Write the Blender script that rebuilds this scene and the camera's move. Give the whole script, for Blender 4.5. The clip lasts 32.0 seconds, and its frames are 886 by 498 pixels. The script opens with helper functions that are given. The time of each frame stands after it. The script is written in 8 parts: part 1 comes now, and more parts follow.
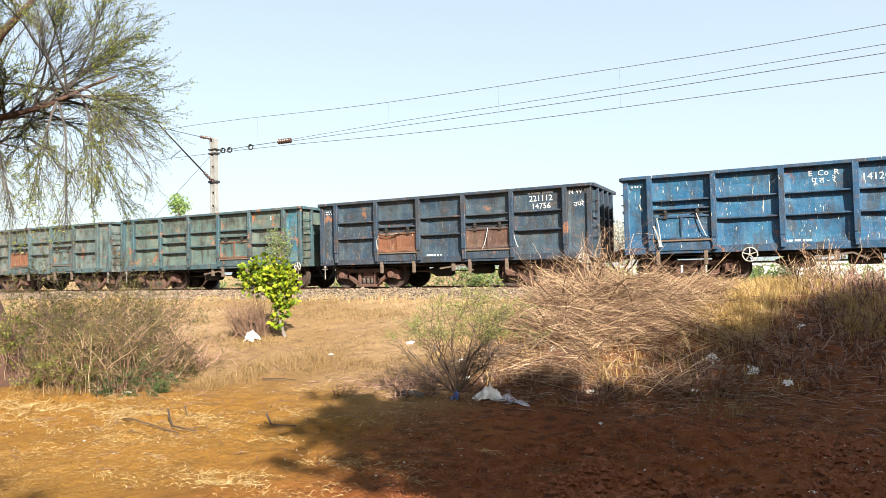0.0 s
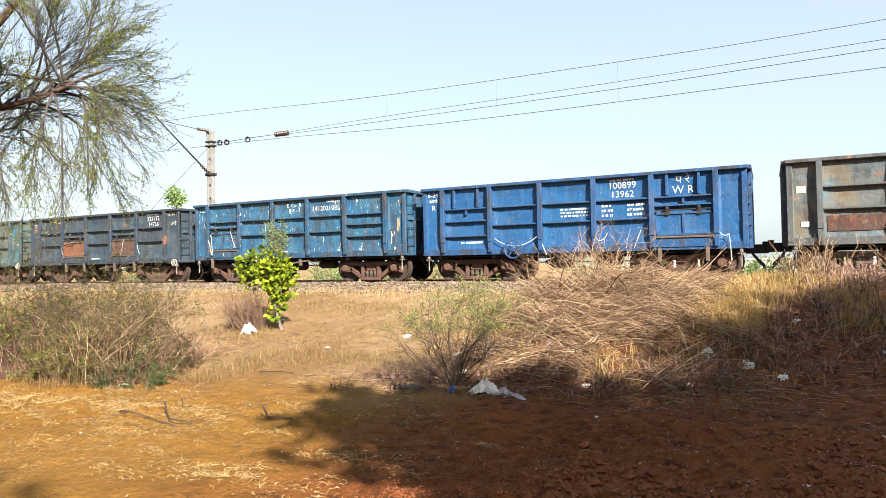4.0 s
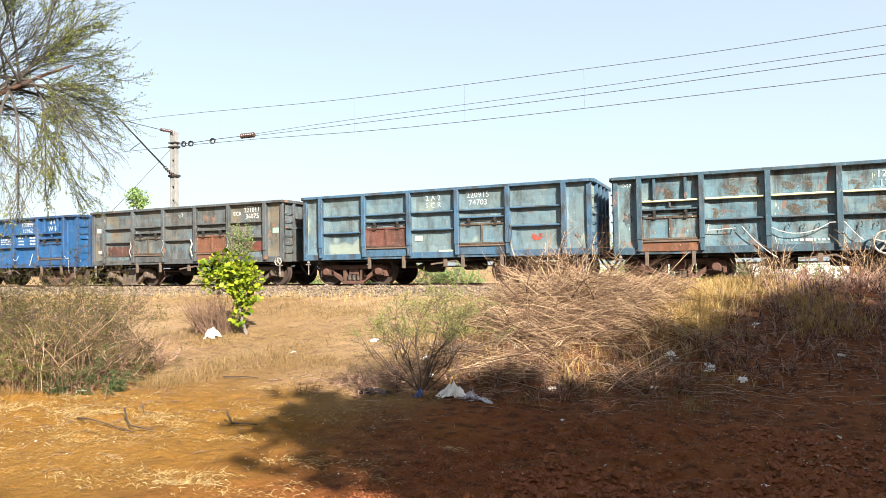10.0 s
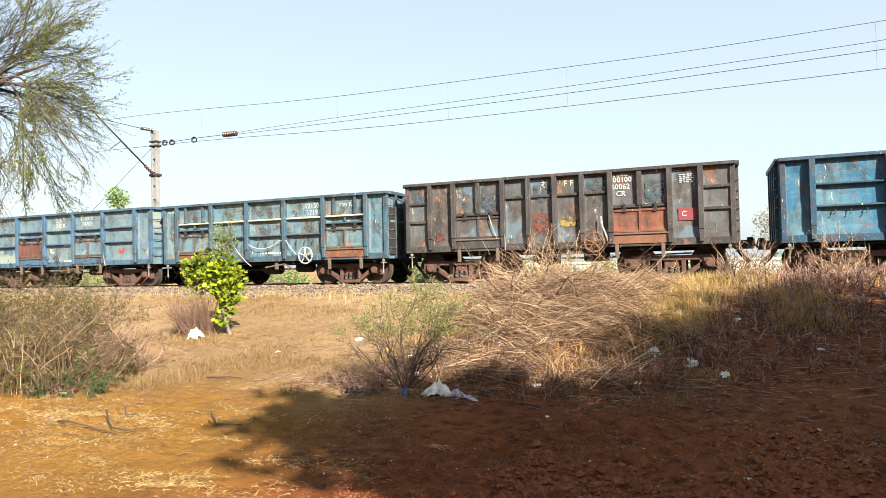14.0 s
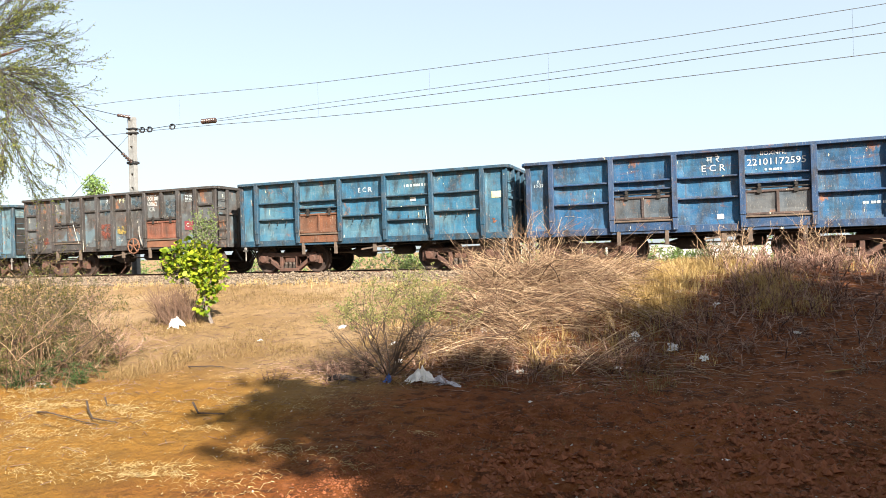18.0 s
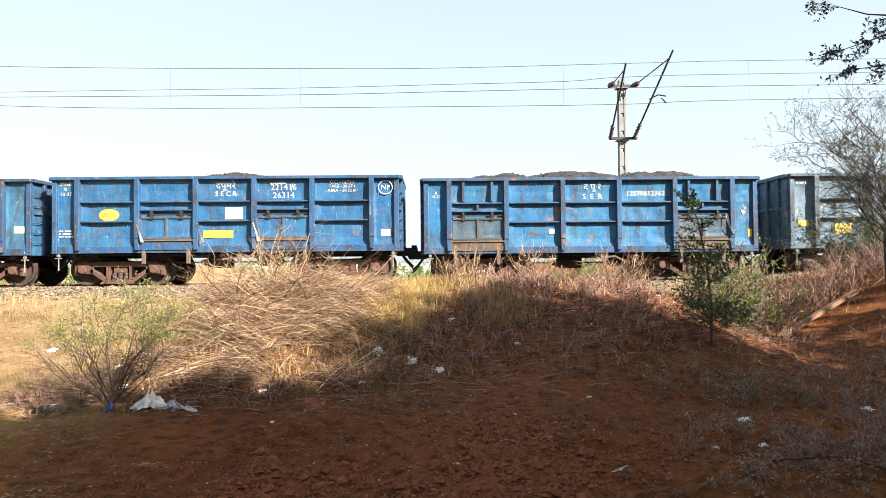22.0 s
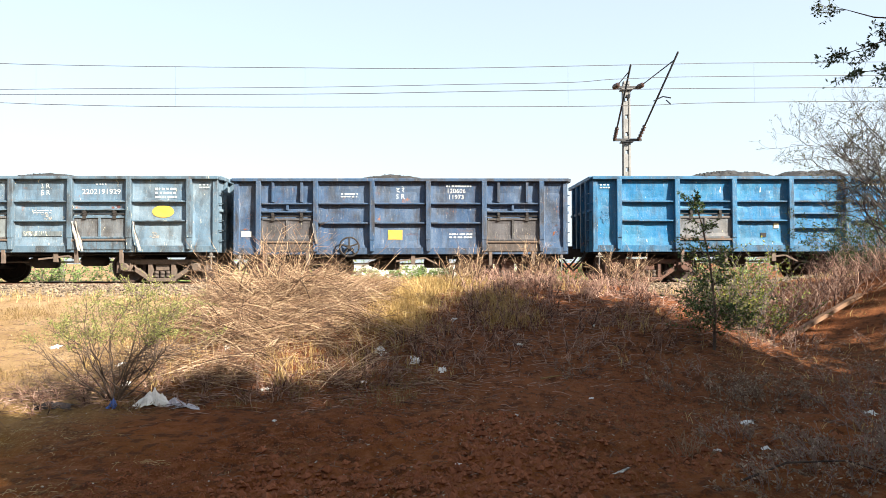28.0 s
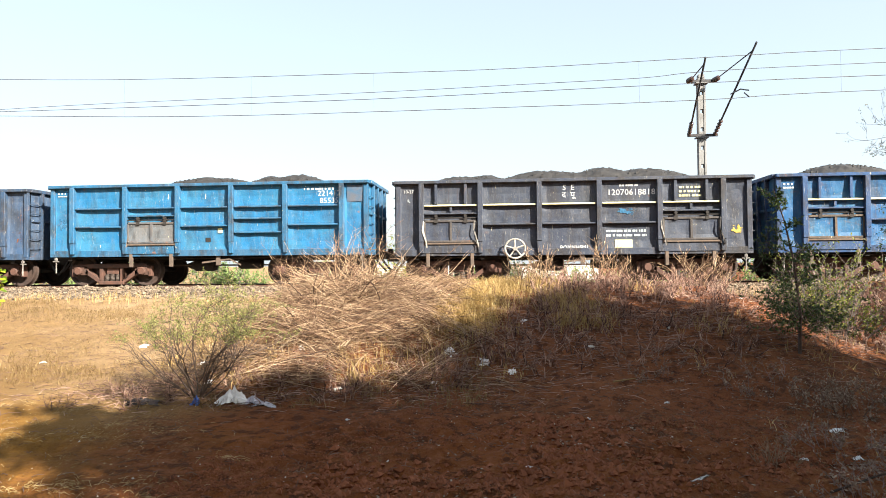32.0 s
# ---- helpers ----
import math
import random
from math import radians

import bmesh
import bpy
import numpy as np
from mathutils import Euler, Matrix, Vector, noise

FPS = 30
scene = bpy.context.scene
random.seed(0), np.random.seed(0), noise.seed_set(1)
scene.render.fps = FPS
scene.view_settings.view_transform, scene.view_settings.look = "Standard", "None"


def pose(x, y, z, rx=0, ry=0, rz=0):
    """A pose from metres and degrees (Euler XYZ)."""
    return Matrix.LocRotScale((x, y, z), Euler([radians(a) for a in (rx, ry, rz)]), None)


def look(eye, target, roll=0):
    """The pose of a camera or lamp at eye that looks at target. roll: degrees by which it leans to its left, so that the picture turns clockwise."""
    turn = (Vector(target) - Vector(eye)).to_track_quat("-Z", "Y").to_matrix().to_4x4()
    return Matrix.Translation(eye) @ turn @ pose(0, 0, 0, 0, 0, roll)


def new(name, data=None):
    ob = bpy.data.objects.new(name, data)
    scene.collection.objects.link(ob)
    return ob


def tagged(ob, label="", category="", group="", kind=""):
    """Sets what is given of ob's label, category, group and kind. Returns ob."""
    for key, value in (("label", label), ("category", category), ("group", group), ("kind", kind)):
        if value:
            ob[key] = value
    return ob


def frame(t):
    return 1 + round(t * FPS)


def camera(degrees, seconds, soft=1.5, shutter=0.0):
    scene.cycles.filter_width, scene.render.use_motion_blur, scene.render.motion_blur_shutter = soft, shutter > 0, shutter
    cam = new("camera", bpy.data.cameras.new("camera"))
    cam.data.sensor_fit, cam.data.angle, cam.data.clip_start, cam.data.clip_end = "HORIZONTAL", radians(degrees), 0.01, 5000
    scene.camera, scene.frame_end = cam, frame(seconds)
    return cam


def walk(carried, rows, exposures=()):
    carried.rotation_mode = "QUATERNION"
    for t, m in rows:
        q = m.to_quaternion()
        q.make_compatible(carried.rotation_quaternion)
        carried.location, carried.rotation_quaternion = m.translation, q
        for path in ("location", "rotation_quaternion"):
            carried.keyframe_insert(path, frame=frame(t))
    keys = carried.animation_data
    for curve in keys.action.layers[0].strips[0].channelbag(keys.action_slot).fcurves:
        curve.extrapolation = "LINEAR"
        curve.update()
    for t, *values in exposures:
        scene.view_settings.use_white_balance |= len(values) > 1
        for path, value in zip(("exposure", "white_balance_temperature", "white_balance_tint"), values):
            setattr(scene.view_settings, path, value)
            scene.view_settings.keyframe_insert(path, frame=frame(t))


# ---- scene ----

# Metres: x along the track, y away from the camera, z up from the rail tops.
EYE_Z = 0.745
TY = 20.73            # centre line of the track
TOP_Z = 3.235         # rim of the wagon sides

cam = camera(68.33, 32.0, soft=0.6)

# seconds, yaw, pitch, roll of a camera held by hand on one spot
TURNS = (
    (0, 26.82, 1.84, 1.33), (0.5, 26.48, 1.60, 1.29), (1, 26.63, 1.25, 1.47), (1.5, 26.61, 1.04, 1.33), (2, 26.59, 1.06, 1.36), (2.5, 26.62, 0.88, 1.30),
    (3, 26.60, 0.78, 1.15), (3.5, 26.61, 1.24, 1.16), (5.5, 26.61, 1.18, 0.50), (6, 27.39, 1.15, 0.32), (6.5, 25.80, 1.02, 1.04), (7, 25.72, 1.56, 1.36),
    (7.5, 25.41, 1.64, 1.04), (8, 25.14, 1.66, 0.84), (8.5, 24.69, 1.97, 0.64), (9, 24.47, 1.56, 0.64), (9.5, 24.34, 1.43, 0.63), (10, 23.72, 1.57, 0.93),
    (10.5, 23.67, 1.72, 1.09), (11, 23.48, 1.50, 1.50), (11.5, 23.33, 1.45, 1.47), (12, 22.90, 1.32, 1.56), (12.5, 22.44, 1.16, 1.38), (13, 22.21, 1.34, 1.35),
    (13.5, 22.31, 1.26, 1.50), (14, 22.37, 1.38, 1.34), (14.5, 22.30, 1.45, 1.40), (16.5, 21.98, 1.12, 0.16), (17, 20.49, 0.37, 0.48), (17.5, 21.84, 0.36, 1.25),
    (18, 20.84, 0.21, 1.70), (18.5, 17.16, 0.42, 0.81), (19, 14.07, 0.66, 0.38), (19.5, 9.96, 0.73, 0.99), (20, 5.15, 0.87, 0.59), (20.5, 1.93, 0.76, 0.40),
    (21, -0.11, 1.16, 0.12), (21.5, -0.72, 1.17, 0.30), (22, -1.06, 1.21, 0.54), (22.5, -1.46, 1.22, 0.33), (23, -1.71, 1.28, 0.29), (23.5, -1.76, 1.45, 0.37),
    (24, -1.99, 1.55, 0.20), (24.5, -1.96, 1.86, 0.16), (25, -1.83, 2.01, 0.16), (25.5, -1.29, 2.22, 0.12), (27.5, -0.95, 0.89, 0.29), (28, -0.79, 1.23, 0.08),
    (28.5, -1.16, 1.20, 0.12), (29, -1.10, 1.90, 0.47), (29.5, -0.77, 1.65, 0.31), (30, -0.69, 1.87, 0.03), (30.5, -0.42, 1.62, 0.08), (31, -0.25, 1.88, 0.04),
    (31.5, 1.23, 1.48, 0.09), (32, 5.23, 1.38, 0.47),
)
# the camera opens up a little as it turns towards the shaded heap
walk(cam, [(t, pose(0, 0, EYE_Z, 90 + p, r, y)) for t, y, p, r in TURNS], [(0, 1.74), (17.5, 1.76), (20.5, 1.93), (32, 1.92)])

# ---- light ----
SUN_AZ, SUN_EL = 131.0, 32.0     # clockwise from +y, above the horizon
SUN_DIR = Vector((math.sin(radians(SUN_AZ)) * math.cos(radians(SUN_EL)),
                  math.cos(radians(SUN_AZ)) * math.cos(radians(SUN_EL)), math.sin(radians(SUN_EL))))
world = bpy.data.worlds.new("sky")
scene.world = world
world.use_nodes = True
wn = world.node_tree.nodes
sky = wn.new("ShaderNodeTexSky")
sky.sky_type, sky.sun_disc = "NISHITA", False
sky.sun_elevation, sky.sun_rotation = radians(SUN_EL), radians(SUN_AZ)
sky.air_density, sky.dust_density, sky.ozone_density = 1.0, 2.5, 1.0
wn["Background"].inputs["Strength"].default_value = 0.062
# summer haze whitens the sky, most of all low down
haze = wn.new("ShaderNodeMix")
haze.data_type = "RGBA"
rise = wn.new("ShaderNodeTexCoord")
up = wn.new("ShaderNodeSeparateXYZ")
thin = wn.new("ShaderNodeMapRange")
for name, value in (("From Min", 0.0), ("From Max", 0.9), ("To Min", 0.58), ("To Max", 0.3)):
    thin.inputs[name].default_value = value
world.node_tree.links.new(rise.outputs["Generated"], up.inputs[0])
world.node_tree.links.new(up.outputs[2], thin.inputs["Value"])
world.node_tree.links.new(thin.outputs[0], haze.inputs[0])
haze.inputs[7].default_value = (5.2, 5.9, 6.3, 1)
world.node_tree.links.new(sky.outputs[0], haze.inputs[6])
world.node_tree.links.new(haze.outputs[2], wn["Background"].inputs["Color"])
sun = new("sun", bpy.data.lights.new("sun", "SUN"))
sun.data.energy, sun.data.angle, sun.data.color = 5.0, radians(0.8), (1.0, 0.915, 0.79)
sun.matrix_world = look(SUN_DIR * 50, (0, 0, 0))

# ---- materials ----
class Mat:
    """A node material under construction: object coordinates, noises, ramps and mixes."""

    def __init__(self, name, seed=0.0, space="Object"):
        self.m = bpy.data.materials.new(name)
        self.m.use_nodes = True
        self.nt = self.m.node_tree
        self.bsdf = self.nt.nodes["Principled BSDF"]
        tc = self.nt.nodes.new("ShaderNodeTexCoord")
        mp = self.nt.nodes.new("ShaderNodeMapping")
        mp.inputs["Location"].default_value = (seed * 7.3, seed * 3.1, seed * 5.7)
        self.link(tc.outputs[space], mp.inputs["Vector"])
        self.co = mp.outputs["Vector"]

    def link(self, a, b):
        self.nt.links.new(a, b)

    def put(self, socket, value):
        if hasattr(value, "is_linked"):
            self.link(value, socket)
        else:
            socket.default_value = (*value, 1) if isinstance(value, tuple) and len(value) == 3 and socket.type == "RGBA" else value

    def stretched(self, x, y, z):
        mp = self.nt.nodes.new("ShaderNodeMapping")
        mp.inputs["Scale"].default_value = (x, y, z)
        self.link(self.co, mp.inputs["Vector"])
        return mp.outputs["Vector"]

    def noise(self, scale, detail=4.0, rough=0.55, co=None, distort=0.0):
        n = self.nt.nodes.new("ShaderNodeTexNoise")
        n.inputs["Scale"].default_value, n.inputs["Detail"].default_value = scale, detail
        n.inputs["Roughness"].default_value, n.inputs["Distortion"].default_value = rough, distort
        self.link(co or self.co, n.inputs["Vector"])
        return n.outputs["Fac"]

    def voronoi(self, scale, out="Distance"):
        n = self.nt.nodes.new("ShaderNodeTexVoronoi")
        n.inputs["Scale"].default_value = scale
        self.link(self.co, n.inputs["Vector"])
        return n.outputs[out]

    def step(self, value, a, b, lo=0.0, hi=1.0):
        n = self.nt.nodes.new("ShaderNodeMapRange")
        n.interpolation_type = "SMOOTHSTEP"
        for k, v in (("Value", value), ("From Min", a), ("From Max", b), ("To Min", lo), ("To Max", hi)):
            self.put(n.inputs[k], v)
        return n.outputs[0]

    def times(self, a, b, op="MULTIPLY"):
        n = self.nt.nodes.new("ShaderNodeMath")
        n.operation = op
        self.put(n.inputs[0], a), self.put(n.inputs[1], b)
        return n.outputs[0]

    def mix(self, fac, a, b, kind="MIX"):
        n = self.nt.nodes.new("ShaderNodeMix")
        n.data_type, n.blend_type = "RGBA", kind
        self.put(n.inputs[0], fac), self.put(n.inputs[6], a), self.put(n.inputs[7], b)
        return n.outputs[2]

    def random(self):
        return self.nt.nodes.new("ShaderNodeObjectInfo").outputs["Random"]

    def island(self):
        return self.nt.nodes.new("ShaderNodeNewGeometry").outputs["Random Per Island"]

    def done(self, colour, rough=0.8, bump=None, strength=0.3, depth=0.02, metal=0.0, spec=None):
        self.put(self.bsdf.inputs["Base Color"], colour)
        self.put(self.bsdf.inputs["Roughness"], rough)
        self.bsdf.inputs["Metallic"].default_value = metal
        if spec is not None:
            self.bsdf.inputs["Specular IOR Level"].default_value = spec
        if bump is not None:
            b = self.nt.nodes.new("ShaderNodeBump")
            b.inputs["Strength"].default_value, b.inputs["Distance"].default_value = strength, depth
            self.link(bump, b.inputs["Height"])
            self.link(b.outputs[0], self.bsdf.inputs["Normal"])
        return self.m


RUST = (0.19, 0.075, 0.035)


def paint(name, base, worn, seed, rust=0.35, chips=0.0, chip_colour=(0.62, 0.62, 0.5), patch=None, grime=0.5):
    """Old wagon paint: faded fields, vertical streaks, rust spots and smears, scraped chips, dust."""
    k = Mat(name, seed)
    base, worn = tuple(0.55 * c for c in base), tuple(0.55 * c for c in worn)
    # every piece of a wagon wears in its own way
    shift = k.nt.nodes.new("ShaderNodeVectorMath")
    far = k.nt.nodes.new("ShaderNodeCombineXYZ")
    k.put(far.inputs[0], k.times(k.random(), 60.0))
    k.link(k.co, shift.inputs[0]), k.link(far.outputs[0], shift.inputs[1])
    k.co = shift.outputs[0]
    fade = k.step(k.noise(0.9, 5, 0.6), 0.38, 0.66)
    col = k.mix(fade, base, worn)
    streak = k.step(k.noise(2.6, 6, 0.6, k.stretched(2.2, 1.0, 0.22)), 0.5, 0.78)
    col = k.mix(k.times(streak, 0.5), col, tuple(0.75 * c + 0.07 for c in worn))
    dust = k.step(k.noise(1.6, 7, 0.66, k.stretched(0.8, 1.0, 1.6)), 0.5, 0.72)
    col = k.mix(k.times(dust, 0.5 * min(1.0, 0.35 + rust)), col, tuple(0.6 * c + 0.4 * d for c, d in zip(worn, (0.2, 0.165, 0.125))))
    dark = k.step(k.noise(2.3, 7, 0.68, k.stretched(1.3, 1.0, 0.45)), 0.44, 0.66)
    col = k.mix(k.times(dark, min(1.0, grime * 1.7)), col, (0.03, 0.027, 0.024))
    run = k.step(k.noise(7.5, 5, 0.6, k.stretched(3.0, 1.0, 0.09)), 0.58, 0.7)
    col = k.mix(k.times(run, 0.55 * min(1.0, grime + rust)), col, (0.075, 0.04, 0.026))
    if patch:
        p = k.step(k.noise(0.75, 3, 0.5), 0.57, 0.63)
        col = k.mix(k.times(p, 0.8), col, patch)
    # slanting rubbed smears, then rust that eats through
    smear = k.step(k.noise(2.2, 6, 0.7, k.stretched(0.55, 1.0, 1.5), 1.4), 0.6 - 0.06 * rust, 0.7)
    col = k.mix(k.times(smear, 0.75 * min(1.0, 2.2 * rust)), col, k.mix(k.noise(9, 3), (0.17, 0.07, 0.035), (0.1, 0.06, 0.045)))
    r = k.step(k.noise(1.9, 10, 0.72, k.stretched(1.0, 1.0, 0.7)), 0.65 - 0.17 * rust, 0.73 - 0.15 * rust)
    col = k.mix(k.times(r, 0.85), col, k.mix(k.noise(14, 3), RUST, (0.3, 0.13, 0.06)))
    if chips:
        # scraped-off paint, in slanting strokes
        s = k.step(k.noise(5.0, 4, 0.6, k.stretched(2.6, 1.0, 0.5), 1.2), 0.705 - 0.1 * chips, 0.725 - 0.1 * chips)
        col = k.mix(s, col, k.mix(k.noise(2.0, 2), chip_colour, (0.6, 0.5, 0.25)))
    scratch = k.step(k.noise(9.0, 3, 0.5, k.stretched(4.0, 1.0, 0.35), 2.5), 0.66, 0.675)
    col = k.mix(k.times(scratch, 0.4), col, (0.4, 0.38, 0.33))
    fine = k.noise(38, 4, 0.6)
    col = k.mix(k.step(fine, 0.4, 0.8, 0.0, 0.16), col, (0.22, 0.19, 0.15))
    rough = k.step(r, 0.0, 1.0, 0.5, 0.9)
    h = k.times(k.noise(3.5, 3), k.times(fine, 0.12), "ADD")
    return k.done(col, rough, h, 0.5, 0.04, spec=0.2)


def door_coat(name, a, b, n=4, **more):
    """Scuffed paint of a door, its frame or its sill."""
    return paint(name, tuple(1.4 * c for c in a), tuple(1.4 * c for c in b), n + 13 * sum(a), 0.28, 0.15, grime=0.35)


def smear_paint(name, a, b, low=0.5, high=0.62):
    """Thin paint or rust rubbed on in ragged strokes, the wagon's side showing between them."""
    k = Mat(name)
    k.link(k.step(k.noise(5.0, 6, 0.68, k.stretched(0.8, 1.0, 1.5), 0.8), low, high, 0.0, 0.85), k.bsdf.inputs["Alpha"])
    return k.done(k.mix(k.noise(11, 4), a, b), 0.85, spec=0.2)


def plain(name, colour, second, scale=6.0, rough=0.8, bump=0.3, seed=0.0, metal=0.0, vary=0.0):
    """One colour broken by a second at two scales."""
    k = Mat(name, seed)
    a, b = k.noise(scale, 5, 0.6), k.noise(scale * 6, 4, 0.6)
    col = k.mix(k.step(a, 0.35, 0.68), colour, second)
    col = k.mix(k.step(b, 0.35, 0.8, 0, 0.35), col, tuple(0.5 * c for c in colour))
    if vary:
        col = k.mix(k.times(k.island(), vary), col, tuple(min(1, 1.9 * c) for c in second))
    return k.done(col, rough, k.times(a, b, "ADD"), bump, 0.01, metal)


# earth: red turned soil near the path, darkened to deepen the shade there, pale trodden straw-coloured fields further
# off, dark crumbs
k = Mat("dry_earth")
axes = k.nt.nodes.new("ShaderNodeSeparateXYZ")
k.link(k.co, axes.inputs[0])
big = k.step(k.noise(0.16, 5, 0.55), 0.4, 0.62)
mid = k.step(k.noise(0.9, 6, 0.6), 0.35, 0.7)
fine = k.noise(16, 6, 0.68)
grit = k.noise(70, 3, 0.6)
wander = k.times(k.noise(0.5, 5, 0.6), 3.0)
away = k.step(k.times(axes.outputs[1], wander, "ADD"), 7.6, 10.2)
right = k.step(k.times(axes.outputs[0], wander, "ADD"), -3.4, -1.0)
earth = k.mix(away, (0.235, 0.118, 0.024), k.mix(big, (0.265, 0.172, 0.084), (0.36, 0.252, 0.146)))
# red soil on the right; part of its darkness is shade put into the colour
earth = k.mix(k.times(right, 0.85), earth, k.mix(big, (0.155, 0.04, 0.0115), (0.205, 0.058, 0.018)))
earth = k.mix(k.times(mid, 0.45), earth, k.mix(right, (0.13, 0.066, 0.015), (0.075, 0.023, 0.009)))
crumb = k.noise(5.5, 6, 0.7)
# dark and light crumbs also paint in clod relief that the shade flattens
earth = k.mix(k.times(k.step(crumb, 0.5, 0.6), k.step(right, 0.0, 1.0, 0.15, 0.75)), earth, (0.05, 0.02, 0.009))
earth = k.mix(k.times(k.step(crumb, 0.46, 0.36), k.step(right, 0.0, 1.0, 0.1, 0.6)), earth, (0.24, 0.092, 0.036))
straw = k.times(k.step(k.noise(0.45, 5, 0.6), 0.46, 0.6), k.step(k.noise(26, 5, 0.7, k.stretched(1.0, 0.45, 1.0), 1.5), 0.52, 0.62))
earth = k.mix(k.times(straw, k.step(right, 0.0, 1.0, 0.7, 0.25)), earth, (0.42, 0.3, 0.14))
earth = k.mix(k.step(fine, 0.56, 0.72, 0, 0.6), earth, (0.075, 0.034, 0.015))
earth = k.mix(k.step(grit, 0.64, 0.75, 0, 0.4), earth, (0.34, 0.23, 0.11))
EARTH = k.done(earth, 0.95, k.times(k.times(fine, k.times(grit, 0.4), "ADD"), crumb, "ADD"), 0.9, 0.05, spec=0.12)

k = Mat("crushed_stone")
cell = k.voronoi(17, "Color")
edge = k.step(k.voronoi(17), 0.02, 0.5)
sep = k.nt.nodes.new("ShaderNodeSeparateColor")
k.link(cell, sep.inputs[0])
stone = k.mix(sep.outputs[0], (0.07, 0.053, 0.04), (0.23, 0.18, 0.13))
stone = k.mix(k.step(k.noise(1.2, 4), 0.4, 0.7, 0, 0.45), stone, (0.26, 0.16, 0.085))
STONE = k.done(stone, 0.92, k.times(edge, -1.0), 0.9, 0.04, spec=0.2)

k = Mat("ballast_stone")
BALLAST_PIECE = k.done(k.mix(k.island(), (0.06, 0.047, 0.036), (0.25, 0.195, 0.14)), 0.9, k.noise(30, 4), 0.4, 0.01, spec=0.2)

UNDER = plain("underframe_grime", (0.018, 0.016, 0.015), (0.032, 0.025, 0.02), 4, 0.85)
BOGIE = plain("bogie_rust", (0.105, 0.05, 0.034), (0.055, 0.033, 0.026), 4, 0.85)
BOGIE_DARK = plain("bogie_dust", (0.09, 0.07, 0.055), (0.14, 0.1, 0.075), 4, 0.9)
WHEEL = plain("wheel_steel", (0.055, 0.034, 0.026), (0.03, 0.022, 0.019), 5, 0.7)
SPRING = plain("spring_steel", (0.1, 0.075, 0.06), (0.06, 0.05, 0.045), 8, 0.7)
RUBBER = plain("hose_rubber", (0.02, 0.02, 0.02), (0.035, 0.033, 0.03), 9, 0.75)
RUSTY = plain("rust_plate", (0.2, 0.085, 0.045), (0.13, 0.06, 0.035), 3, 0.85)
LETTER = plain("white_lettering", (0.62, 0.63, 0.61), (0.45, 0.48, 0.49), 7, 0.7, 0.1)
LETTER_FADED = plain("faded_lettering", (0.5, 0.55, 0.55), (0.36, 0.43, 0.46), 5, 0.8, 0.1)
YELLOW = plain("yellow_paint", (0.6, 0.42, 0.05), (0.4, 0.27, 0.06), 6, 0.6, 0.1)
YELLOW_PALE = plain("pale_yellow_paint", (0.7, 0.66, 0.36), (0.5, 0.47, 0.28), 6, 0.6, 0.1)
PAPER = plain("paper_label", (0.6, 0.59, 0.55), (0.45, 0.43, 0.37), 8, 0.8, 0.1)
GREEN_LABEL = plain("green_label", (0.22, 0.42, 0.28), (0.3, 0.48, 0.36), 8, 0.7, 0.1)
CLOTH = plain("white_cloth", (0.46, 0.44, 0.4), (0.2, 0.18, 0.15), 7, 0.9)
COCK = plain("pale_grime", (0.3, 0.28, 0.25), (0.14, 0.13, 0.12), 9, 0.9)
ROPE = plain("white_rope", (0.55, 0.56, 0.55), (0.4, 0.4, 0.38), 20, 0.9)
COAL = plain("coal", (0.016, 0.015, 0.015), (0.034, 0.032, 0.03), 3.5, 0.7, 0.8)
CONCRETE = plain("mast_concrete", (0.22, 0.22, 0.215), (0.16, 0.16, 0.155), 3, 0.9)
MAST_DARK = plain("galvanised_steel", (0.025, 0.025, 0.028), (0.045, 0.045, 0.045), 8, 0.55, 0.2, metal=0.3)
WIRE = plain("copper_wire", (0.045, 0.042, 0.04), (0.06, 0.055, 0.05), 4, 0.6, 0.0)
PORCELAIN = plain("insulator_glaze", (0.055, 0.03, 0.025), (0.08, 0.05, 0.04), 6, 0.25, 0.0)
WHITEWASH = plain("whitewashed_wall", (0.72, 0.71, 0.68), (0.6, 0.58, 0.54), 1.5, 0.9)
TIMBER = plain("weathered_timber", (0.2, 0.11, 0.06), (0.14, 0.08, 0.05), 3, 0.85)
SLEEPER = plain("concrete_sleeper", (0.3, 0.28, 0.25), (0.22, 0.2, 0.18), 5, 0.9)
RAIL_SIDE = plain("rail_rust", (0.13, 0.065, 0.04), (0.09, 0.05, 0.035), 6, 0.7)
PLASTIC = plain("plastic_litter", (0.8, 0.79, 0.76), (0.66, 0.65, 0.62), 9, 0.5)
PLASTIC_BLUE = plain("blue_litter", (0.04, 0.1, 0.36), (0.1, 0.18, 0.45), 9, 0.5)
PLASTIC_GREY = plain("grey_litter", (0.42, 0.4, 0.45), (0.55, 0.54, 0.58), 9, 0.6)
RAG = plain("dark_rag", (0.025, 0.02, 0.022), (0.05, 0.04, 0.04), 9, 0.95)


